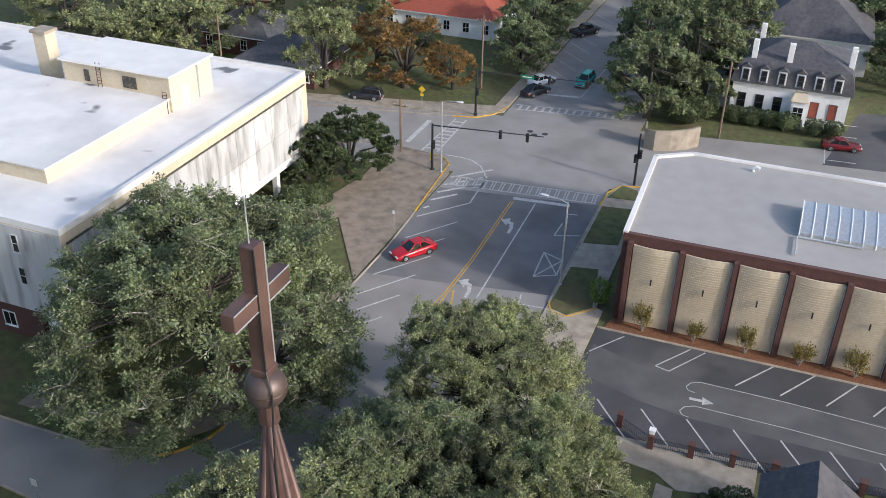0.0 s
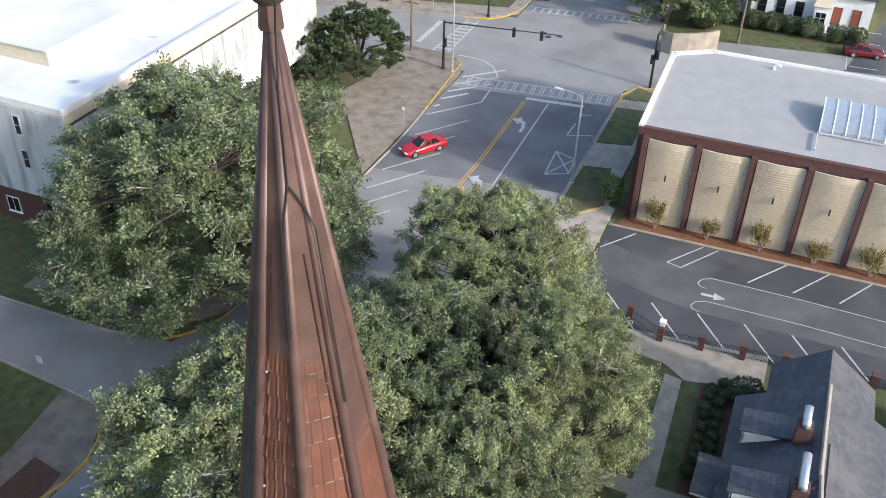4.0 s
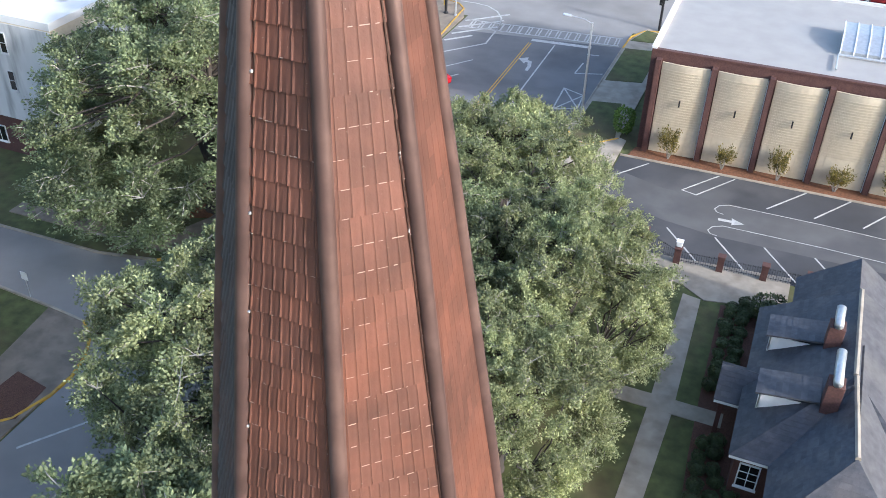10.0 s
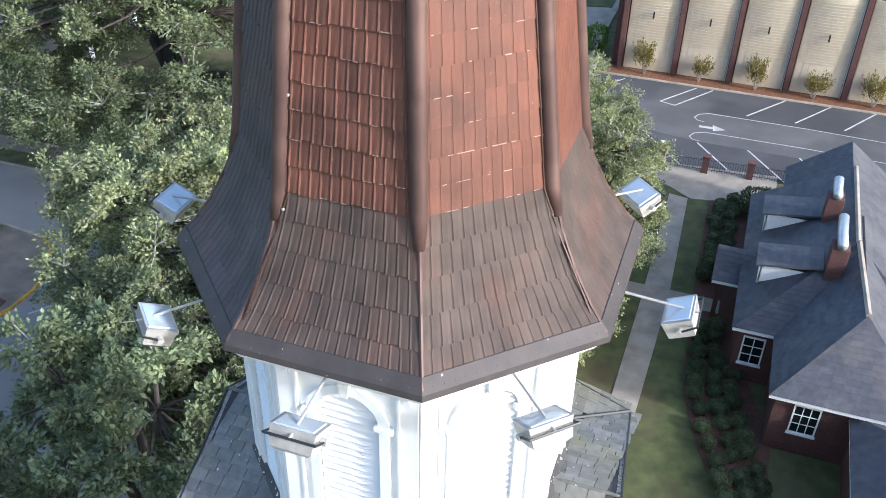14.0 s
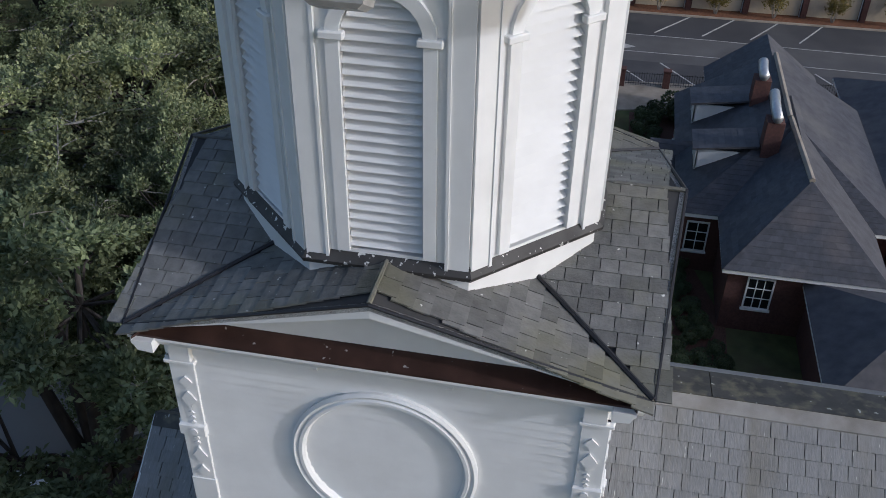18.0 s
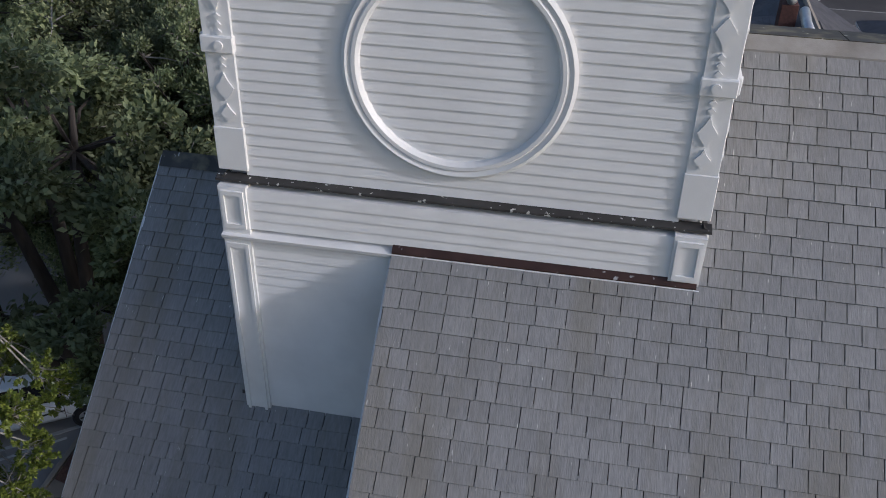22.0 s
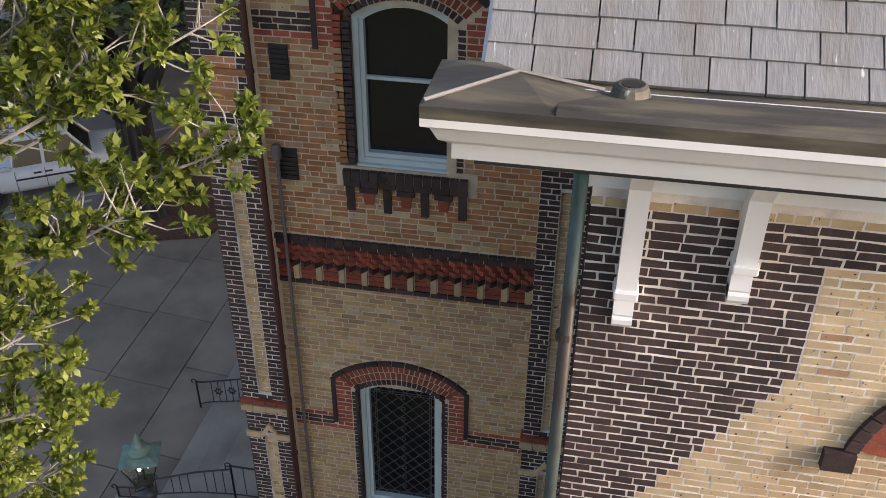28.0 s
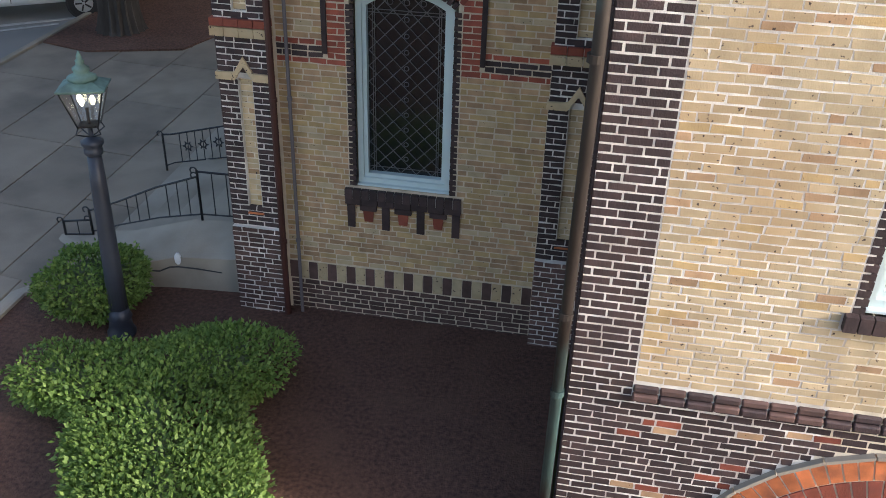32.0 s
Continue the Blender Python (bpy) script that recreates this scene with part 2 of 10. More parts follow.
MORTAR_DARK = mat("grey_white_mortar", (0.8, 0.75, 0.68), rough=0.95, var=0.25, scale=5, bump=0.4, bump_scale=80, stain=(0.35, 0.29, 0.24), stain_scale=1.5, stain_amount=0.7)
TAN = mat("tan_brick", (0.55, 0.432, 0.262), rough=0.88, var=0.12, scale=6, bump=0.16, bump_scale=70, per_object=0.15, per_island=0.15, stain=(0.46, 0.28, 0.13), stain_scale=0.9, stain_amount=0.45, spots=(0.07, 0.045, 0.035), spot_scale=26, spot_level=0.672)
DARK = mat("dark_purple_brown_brick", (0.05, 0.032, 0.032), rough=0.7, var=0.3, scale=8, bump=0.4, bump_scale=70, per_object=0.3, per_island=0.3, stain=(0.085, 0.05, 0.042), stain_scale=2.0, stain_amount=0.6)
RED = mat("red_brick", (0.3, 0.075, 0.042), rough=0.8, var=0.2, scale=7, bump=0.35, bump_scale=70, per_object=0.25, per_island=0.25, stain=(0.16, 0.05, 0.04), stain_scale=2.0, stain_amount=0.6)
ORANGE = mat("orange_brick", (0.52, 0.16, 0.055), rough=0.85, var=0.3, scale=7, bump=0.18, bump_scale=60, per_object=0.25, per_island=0.25, stain=(0.16, 0.06, 0.04), stain_scale=5, stain_amount=0.75)
GLASS = bpy.data.materials.new("dark_window_glass")
GLASS.use_nodes = True
_b = GLASS.node_tree.nodes["Principled BSDF"]
_b.inputs["Base Color"].default_value = (0.012, 0.014, 0.016, 1)
_b.inputs["Roughness"].default_value = 0.12
LEADING = mat("grey_lead_came", (0.16, 0.16, 0.17), rough=0.5, metal=0.5, var=0.1, bump=0)
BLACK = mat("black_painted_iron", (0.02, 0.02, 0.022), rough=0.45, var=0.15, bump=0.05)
NAVY = mat("blue_black_painted_iron", (0.035, 0.042, 0.06), rough=0.42, var=0.15, bump=0.05)
PATINA = mat("green_patina_copper", (0.17, 0.27, 0.23), rough=0.6, metal=0.2, var=0.2, scale=9, bump=0.1, stain=(0.1, 0.12, 0.1), stain_scale=5)
CONCRETE = mat("grey_concrete", (0.34, 0.3, 0.24), rough=0.9, var=0.12, scale=1.2, bump=0.25, bump_scale=40, stain=(0.2, 0.17, 0.13), stain_scale=0.8, stain_amount=0.7, per_object=0.08)
PAVING = mat("stained_paving_concrete", (0.27, 0.222, 0.168), rough=0.9, var=0.16, scale=0.9, bump=0.25, bump_scale=40, stain=(0.085, 0.07, 0.055), stain_scale=0.75, stain_amount=0.5, per_object=0.12)
ASPHALT = mat("grey_asphalt", (0.165, 0.163, 0.162), rough=0.9, var=0.12, scale=0.4, bump=0.3, bump_scale=60, stain=(0.075, 0.075, 0.078), stain_scale=0.12, stain_amount=0.7)
ASPHALT_OLD = mat("pale_worn_asphalt", (0.27, 0.258, 0.242), rough=0.9, var=0.1, scale=0.3, bump=0.3, bump_scale=60, stain=(0.17, 0.164, 0.155), stain_scale=0.1, stain_amount=0.7)
ASPHALT_NEW = mat("dark_sealed_asphalt", (0.058, 0.059, 0.063), rough=0.8, var=0.2, scale=0.25, bump=0.2, bump_scale=60, stain=(0.14, 0.137, 0.133), stain_scale=0.13, stain_amount=0.6)
ASPHALT_LANE = mat("pale_worn_lane_asphalt", (0.105, 0.104, 0.103), rough=0.85, var=0.2, scale=0.3, bump=0.2, bump_scale=60, stain=(0.072, 0.073, 0.077), stain_scale=0.22, stain_amount=0.9)
LINE = mat("worn_white_road_paint", (0.47, 0.47, 0.455), rough=0.8, var=0.12, scale=2, stain=(0.25, 0.25, 0.24), stain_scale=2.5, stain_amount=0.6)
YELLOW = mat("worn_yellow_road_paint", (0.55, 0.33, 0.04), rough=0.8, var=0.15, scale=2, stain=(0.25, 0.2, 0.1), stain_scale=2.5, stain_amount=0.6)
GRASS = mat("short_grass", (0.085, 0.098, 0.032), rough=0.95, var=0.35, scale=1.2, bump=0.6, bump_scale=30, stain=(0.115, 0.085, 0.045), stain_scale=0.2, stain_amount=0.8)
MULCH = mat("red_brown_mulch", (0.105, 0.052, 0.035), rough=0.95, var=0.45, scale=18, bump=0.9, bump_scale=45, stain=(0.15, 0.08, 0.05), stain_scale=1.5, stain_amount=0.5)
PINE = mat("orange_pine_straw", (0.17, 0.075, 0.035), rough=0.95, var=0.3, scale=6, bump=0.8, bump_scale=40)
BARK = mat("grey_oak_bark", (0.06, 0.05, 0.043), rough=0.95, var=0.35, scale=4, bump=0.8, bump_scale=14, stretch=(1, 1, 0.25))
ROOF_WHITE = mat("white_roof_membrane", (0.72, 0.71, 0.69), rough=0.7, var=0.06, scale=0.5, bump=0.08, stain=(0.4, 0.4, 0.4), stain_scale=0.1, stain_amount=0.6, spots=(0.16, 0.16, 0.165), spot_scale=0.22, spot_level=0.69)
ROOF_GREY = mat("pale_grey_roof_membrane", (0.345, 0.332, 0.312), rough=0.7, var=0.06, scale=0.6, bump=0.1, stain=(0.38, 0.366, 0.345), stain_scale=0.15, stain_amount=0.5)
CREAM = mat("cream_stucco", (0.56, 0.49, 0.365), rough=0.85, var=0.07, bump=0.1, stain=(0.5, 0.42, 0.3), stain_scale=0.4, stain_amount=0.5)
PANEL = mat("stained_white_marble_panel", (0.5, 0.51, 0.51), rough=0.7, var=0.1, scale=0.8, bump=0.05, stain=(0.17, 0.17, 0.17), stain_scale=0.9, stain_amount=0.8, stretch=(1, 1, 0.2), per_object=0.05)
BRICK_FAR = mat("brown_red_brick_wall", (0.09, 0.042, 0.036), rough=0.85, var=0.25, scale=10, bump=0.3, bump_scale=60, stain=(0.13, 0.062, 0.048), stain_scale=1.5, stain_amount=0.5)
SLATE = mat("blue_grey_slate", (0.058, 0.062, 0.074), rough=0.6, var=0.2, scale=4, bump=0.3, bump_scale=30, per_island=0.18, per_object=0.15, stain=(0.13, 0.115, 0.11), stain_scale=0.5, stain_amount=0.6)
SLATE_DARK = mat("dark_grey_slate", (0.07, 0.07, 0.078), rough=0.7, var=0.25, scale=2, bump=0.3, bump_scale=20, stain=(0.12, 0.115, 0.11), stain_scale=0.5, stain_amount=0.6)
GALV = mat("galvanised_metal", (0.55, 0.57, 0.58), rough=0.35, metal=0.6, var=0.1, scale=4, bump=0.04)
LAMP_GREY = mat("grey_cast_lamp_housing", (0.42, 0.41, 0.38), rough=0.45, metal=0.2, var=0.12, scale=6, stain=(0.2, 0.19, 0.17), stain_scale=4, stain_amount=0.4)
PANE = mat("clear_lamp_glass", (0.55, 0.62, 0.66), rough=0.1, metal=0.3, var=0.05, bump=0)


def leaf_mat(name, base, tip, rough=0.5, spread=0.35):
    m = bpy.data.materials.new(name)
    m.use_nodes = True
    N, L = m.node_tree.nodes, m.node_tree.links
    b = N["Principled BSDF"]
    geo = N.new("ShaderNodeNewGeometry")
    cr = N.new("ShaderNodeValToRGB")
    cr.color_ramp.elements[0].color, cr.color_ramp.elements[1].color = (*base, 1), (*tip, 1)
    L.new(geo.outputs["Random Per Island"], cr.inputs["Fac"])
    n = N.new("ShaderNodeTexNoise")
    n.inputs["Scale"].default_value = 0.35
    L.new(geo.outputs["Position"], n.inputs["Vector"])
    r = N.new("ShaderNodeMapRange")
    r.inputs["From Min"].default_value, r.inputs["From Max"].default_value = 0.3, 0.7
    r.inputs["To Min"].default_value, r.inputs["To Max"].default_value = 1 - spread, 1 + spread
    L.new(n.outputs["Fac"], r.inputs["Value"])
    h = N.new("ShaderNodeHueSaturation")
    L.new(cr.outputs["Color"], h.inputs["Color"])
    L.new(r.outputs["Result"], h.inputs["Value"])
    L.new(h.outputs["Color"], b.inputs["Base Color"])
    b.inputs["Roughness"].default_value = rough
    tr = N.new("ShaderNodeBsdfTranslucent")
    L.new(h.outputs["Color"], tr.inputs["Color"])
    mx = N.new("ShaderNodeMixShader")
    mx.inputs["Fac"].default_value = 0.38
    L.new(b.outputs["BSDF"], mx.inputs[1])
    L.new(tr.outputs["BSDF"], mx.inputs[2])
    L.new(mx.outputs["Shader"], N["Material Output"].inputs["Surface"])
    return m


OAK_LEAF = leaf_mat("live_oak_leaves", (0.095, 0.122, 0.05), (0.275, 0.32, 0.165), rough=0.6, spread=0.5)
OAK_LIGHT = leaf_mat("yellow_green_oak_leaves", (0.13, 0.155, 0.06), (0.39, 0.42, 0.21), rough=0.6, spread=0.5)
NEAR_LEAF = leaf_mat("glossy_yellow_green_leaves", (0.08, 0.12, 0.018), (0.28, 0.32, 0.06), rough=0.35)
HEDGE_LEAF = leaf_mat("small_bright_hedge_leaves", (0.1, 0.18, 0.03), (0.26, 0.38, 0.085), rough=0.65, spread=0.2)
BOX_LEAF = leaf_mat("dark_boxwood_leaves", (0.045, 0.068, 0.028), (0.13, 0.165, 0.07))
AUTUMN_LEAF = leaf_mat("orange_autumn_leaves", (0.12, 0.09, 0.028), (0.38, 0.22, 0.07))
YELLOW_LEAF = leaf_mat("yellow_brown_shrub_leaves", (0.11, 0.11, 0.03), (0.32, 0.25, 0.06))
TWIG = mat("pale_grey_twigs", (0.33, 0.31, 0.27), rough=0.9, var=0.2)
GLOW = bpy.data.materials.new("glowing_gas_mantle")
GLOW.use_nodes = True
GLOW.node_tree.nodes["Principled BSDF"].inputs["Emission Color"].default_value = (1, 0.9, 0.55, 1)
GLOW.node_tree.nodes["Principled BSDF"].inputs["Emission Strength"].default_value = 6
LAMP_GLASS = bpy.data.materials.new("thin_clear_glass")
LAMP_GLASS.use_nodes = True
_n = LAMP_GLASS.node_tree
_t, _g, _m = _n.nodes.new("ShaderNodeBsdfTransparent"), _n.nodes.new("ShaderNodeBsdfGlossy"), _n.nodes.new("ShaderNodeMixShader")
_g.inputs["Roughness"].default_value, _m.inputs["Fac"].default_value = 0.1, 0.14
for _o, _i in ((_t, 1), (_g, 2)):
    _n.links.new(_o.outputs[0], _m.inputs[_i])
_n.links.new(_m.outputs[0], _n.nodes["Material Output"].inputs["Surface"])
CAR_WHITE = mat("white_car_paint", (0.72, 0.74, 0.75), rough=0.25, var=0.02, bump=0)
CAR_RED = mat("red_car_paint", (0.42, 0.012, 0.02), rough=0.22, var=0.03, bump=0)
CAR_DARK = mat("dark_grey_car_paint", (0.03, 0.033, 0.038), rough=0.22, var=0.05, bump=0)
CAR_TEAL = mat("teal_car_paint", (0.02, 0.25, 0.2), rough=0.25, var=0.05, bump=0)
CAR_WINE = mat("dark_red_car_paint", (0.13, 0.012, 0.015), rough=0.22, var=0.05, bump=0)
RUBBER = mat("black_tyre_rubber", (0.018, 0.018, 0.019), rough=0.85, var=0.1, bump=0.1)
LAMP_RED = mat("red_tail_lamp", (0.4, 0.01, 0.01), rough=0.2, var=0.02, bump=0)
LAMP_CLEAR = mat("clear_head_lamp", (0.7, 0.72, 0.74), rough=0.12, metal=0.3, var=0.02, bump=0)
SIGN_YELLOW = mat("yellow_sign", (0.75, 0.5, 0.02), rough=0.5, var=0.03, bump=0)
SIGN_GREEN = mat("green_sign", (0.02, 0.2, 0.09), rough=0.5, var=0.03, bump=0)
POLE_WOOD = mat("weathered_pole_wood", (0.17, 0.125, 0.09), rough=0.95, var=0.3, scale=6, bump=0.4, stretch=(1, 1, 0.1))
EAVE_GREY = mat("blue_grey_eave_metal", (0.05, 0.043, 0.042), rough=0.65, metal=0.1, var=0.2, bump=0.08, spots=(0.5, 0.5, 0.48), spot_scale=12, spot_level=0.72)
JOINT_PALE = mat("pale_tile_edge", (0.36, 0.27, 0.22), rough=0.7, var=0.2)
TAN_BROWN = mat("brown_tan_brick", (0.44, 0.28, 0.155), rough=0.88, var=0.2, scale=6, bump=0.2, bump_scale=70, per_object=0.2, per_island=0.2, spots=(0.06, 0.04, 0.03), spot_scale=30, spot_level=0.7)
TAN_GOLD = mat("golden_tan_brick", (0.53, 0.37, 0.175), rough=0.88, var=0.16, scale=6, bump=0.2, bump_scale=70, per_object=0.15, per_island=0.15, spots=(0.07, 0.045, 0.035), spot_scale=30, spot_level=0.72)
TAN_RED = mat("orange_tan_brick", (0.46, 0.215, 0.09), rough=0.85, var=0.2, scale=6, bump=0.4, bump_scale=70, per_object=0.2, per_island=0.2)
DARK_BROWN = mat("brown_purple_plinth_brick", (0.115, 0.066, 0.055), rough=0.8, var=0.25, scale=7, bump=0.3, bump_scale=70, per_object=0.3, per_island=0.3)
# ---- ground, streets and lots ----
bm = bmesh.new()
box(bm, -2500, -2500, -0.6, 2500, 2500, 0.0)
ground = setting("ground", bm, GRASS, "wide ground of short dry grass", "ground")


def slab(name, pts, z, material, label, category, low=-0.3):
    bm = bmesh.new()
    loft(bm, [[(x, y, low) for x, y in pts], [(x, y, z) for x, y in pts]])
    bmesh.ops.recalc_face_normals(bm, faces=bm.faces)
    return setting(name, bm, material, label, category)


def lay_line(pts, width, material=LINE, z=0.034, parent=None, name="painted_line"):
    """A painted line along points, a few millimetres thick, as a part of the road."""
    bm = bmesh.new()
    for (x0, y0), (x1, y1) in zip(pts, pts[1:]):
        d = Vector((x1 - x0, y1 - y0, 0)).normalized()
        s = Vector((-d.y, d.x, 0)) * width / 2
        a, b = Vector((x0, y0, z)), Vector((x1, y1, z))
        extrude(bm, [a + s, a - s, b - s, b + s], (0, 0, -0.012))
    return part(name, bm, material, parent)


def kerb(pts, material, label, w=0.16, h=0.15):
    bm = bmesh.new()
    rings = []
    P = [Vector((x, y, 0)) for x, y in pts]
    for i, p in enumerate(P):
        d = (P[min(i + 1, len(P) - 1)] - P[max(i - 1, 0)]).normalized()
        s = Vector((-d.y, d.x, 0)) * w / 2
        rings.append([p + s + Vector((0, 0, -0.2)), p - s + Vector((0, 0, -0.2)), p - s + Vector((0, 0, h)), p - s * 0.6 + Vector((0, 0, h + 0.012)), p + s * 0.6 + Vector((0, 0, h + 0.012)), p + s + Vector((0, 0, h))])
    loft(bm, rings)
    bmesh.ops.recalc_face_normals(bm, faces=bm.faces)
    return setting("kerb", bm, material, label, "kerb")


def sk(x, y):
    """The cross streets stand a little askew to the long one."""
    return (x, y + 0.16 * (x + 4.2))


SX0, SX1 = -27.0, -9.3
road = slab("road", [(SX0, -80), (SX1, -80), (SX1, 420), (SX0, 420)], 0.02, ASPHALT_OLD, "wide worn grey asphalt street", "road")
# thin darker slab over the street, about y 64 to 86
road_dark = slab("road_repaved", [(-26.9, 64.0), (-9.4, 67.2), (-9.4, 86.2), (-26.9, 83.4)], 0.026, ASPHALT, "darker repaved stretch of street", "road")
cross_road = slab("cross_road", [sk(-320, 91.5), sk(300, 91.5), sk(300, 109.0), sk(-320, 109.0)], 0.016, ASPHALT_OLD, "worn grey asphalt crossing street", "road")
slab("junction", [(-29, 88), (-8, 91.5), (-8, 108), (-29.5, 105.5)], 0.023, ASPHALT_OLD, "junction of two worn asphalt streets", "road")
side_road = slab("side_road", [(-160, 37), (-160, 30.2), (-34, 29.4), (-29.5, 28.9), (-26.9, 25.5), (-26.9, 40.5), (-29.0, 36.0), (-33.7, 35.0), (-80, 34.9)], 0.024, ASPHALT_OLD, "side street of patched asphalt", "road")
lot = slab("parking_lot", [(-4.2, 63.9), (70, 65.4), (70, 57.0), (9, 50.95), (3, 50.3), (0.2, 51.3), (-1.5, 52.0), (-4.3, 54.0)], 0.03, ASPHALT_NEW, "dark sealed parking lot with pale worn lane", "parking lot")
slab("worn_lane", [(-3.9, 57.2), (1.0, 55.6), (5.0, 55.0), (40, 55.6), (70, 57.2), (70, 60.5), (40, 59.9), (4.6, 59.9), (0.0, 60.2), (-3.9, 61.5)], 0.034, ASPHALT_LANE, "pale worn driving lane in the parking lot", "road")
mansion_lot = slab("rear_lot", [(12.7, 107.0), (60, 113), (60, 135), (16.7, 126)], 0.03, ASPHALT_NEW, "dark parking lot beside the mansion", "parking lot")
slab("forecourt", [(-38.0, 72.5), (-34.0, 72.6), (-27.2, 62.5), (-27.2, 87), (-28.4, 90), (-31, 91.4), (-36.3, 91.8), (-36.0, 82.5)], 0.1, PAVING, "stained concrete forecourt", "pavement")
slab("sidewalk", [(-9.2, 40), (-4.6, 40), (-4.3, 66.5), (-5.0, 66.8), (-5.0, 90.5), (-8.0, 92.5), (-9.2, 88.5)], 0.11, CONCRETE, "pale concrete sidewalk along the street", "pavement")
slab("verge", [(-9.0, 65.2), (-7.2, 64.6), (-5.3, 66.6), (-6.3, 73.2), (-8.9, 72.6)], 0.16, GRASS, "grass patch in the sidewalk", "grass")
slab("verge", [(-9.0, 77.6), (-5.6, 78.5), (-5.6, 86.6), (-9.0, 86.0)], 0.16, GRASS, "grass patch in the sidewalk", "grass")
slab("verge", [(-9.0, 88.3), (-5.6, 88.8), (-6.2, 91.2), (-8.0, 91.8)], 0.16, GRASS, "small grass patch at the corner", "grass")
slab("sidewalk", [(-30.0, 104.5), (-27.2, 107), (-27.2, 300), (-29.0, 300), (-29.0, 108.5), (-60, 101), (-60, 99)], 0.11, CONCRETE, "concrete sidewalk beyond the junction", "pavement")
slab("walkway", [(0.4, 50.9), (10.6, 51.9), (10.6, 48.2), (5.5, 47.0), (3.8, 48.2), (1.2, 48.5)], 0.06, CONCRETE, "concrete walk inside the lot fence", "pavement")
slab("walkway", [(4.1, 47.2), (5.3, 47.0), (5.6, 36.2), (5.2, 20), (4.0, 20), (4.2, 36.2)], 0.05, CONCRETE, "straight concrete garden walk", "pavement")
slab("walkway", [(-2.0, 36.9), (8.3, 36.9), (8.3, 35.7), (-2.0, 35.7)], 0.056, CONCRETE, "concrete walk to the house porch", "pavement")
slab("flower_bed", [(6.6, 47), (10, 47), (10, 31.5), (11.5, 27), (11.5, 22), (10.0, 22), (8.4, 25.5), (7.3, 29), (7.0, 33), (6.8, 38)], 0.04, MULCH, "dark mulch bed along the house", "flower bed")
slab("flower_bed", [(-3.6, 64.1), (60, 65.3), (60, 66.9), (-3.3, 65.75)], 0.12, PINE, "orange pine-straw bed", "flower bed")
kerb([(-4.2, 63.95), (70, 65.45)], CONCRETE, "concrete kerb of the parking lot")
# paved corner on the west side
slab("sidewalk", [(-32.6, 29.2), (-29.6, 28.7), (-28.2, 27.5), (-27.1, 25.0), (-27.1, 10), (-31.3, 10), (-31.9, 24.0)], 0.11, PAVING, "grey concrete corner pavement", "pavement")
slab("verge", [(-30.0, 23.6), (-27.6, 23.2), (-27.4, 20.6), (-28.6, 19.9), (-30.2, 20.4)], 0.15, MULCH, "bare earth patch in the pavement", "flower bed")
slab("sidewalk", [(-43, 36.6), (-30, 37.0), (-27.2, 40.5), (-27.2, 62), (-29.0, 62), (-29.3, 42), (-31, 38.3), (-43, 38.0)], 0.1, PAVING, "pavement round the oak corner", "pavement")
slab("flower_bed", [(-31.5, 41), (-29.4, 42), (-29.4, 47), (-33, 48)], 0.06, PINE, "orange straw round the oak", "flower bed")
kerb([(-29.7, 28.8), (-28.4, 27.9), (-27.4, 26.2), (-26.95, 24.5), (-27.0, 22.8), (-27.6, 20.6), (-28.4, 19.8)], YELLOW, "yellow painted kerb curve")
kerb([(-29.6, 36.0), (-28.6, 36.9), (-27.4, 38.6), (-26.95, 40.5)], YELLOW, "yellow painted kerb curve")
kerb([(-80, 34.9), (-43, 34.9), (-33.7, 35.1), (-29.6, 36.0)], CONCRETE, "concrete kerb of the side street")
kerb([(-80, 29.8), (-38.1, 29.5), (-32.5, 29.1), (-29.7, 28.8)], CONCRETE, "concrete kerb of the side street")
kerb([(-26.95, 40.5), (-26.95, 60), (-26.8, 69), (-27.2, 77)], CONCRETE, "concrete kerb of the street")
kerb([(-27.2, 77), (-27.9, 86.5), (-28.1, 89.3), (-29.2, 90.6), (-30.8, 91.1)], YELLOW, "yellow painted kerb at the junction")
kerb([(-30.8, 91.1), (-36.4, 91.7), (-60, 88)], CONCRETE, "concrete kerb of the cross street")
kerb([(-33, 103.0), (-29.9, 103.8), (-28.2, 105.7), (-27.3, 109)], YELLOW, "yellow painted kerb at the far corner")
kerb([(-27.3, 109), (-27.2, 300)], CONCRETE, "concrete kerb of the street")
kerb([(-60, 97.5), (-33, 103)], CONCRETE, "concrete kerb of the cross street")
kerb([(-5.0, 66.6), (-7.1, 64.4), (-8.6, 64.6), (-9.2, 66.0)], YELLOW, "yellow painted kerb end")
kerb([(-9.2, 66.0), (-9.3, 77), (-9.3, 86)], CONCRETE, "concrete kerb of the street")
kerb([(-9.3, 86), (-9.2, 89.5), (-8.2, 91.6), (-6, 92.4)], YELLOW, "yellow painted kerb at the corner")
kerb([(-10.45, -40), (-10.45, 18), (-9.3, 34), (-9.3, 50)], CONCRETE, "concrete kerb of the street")

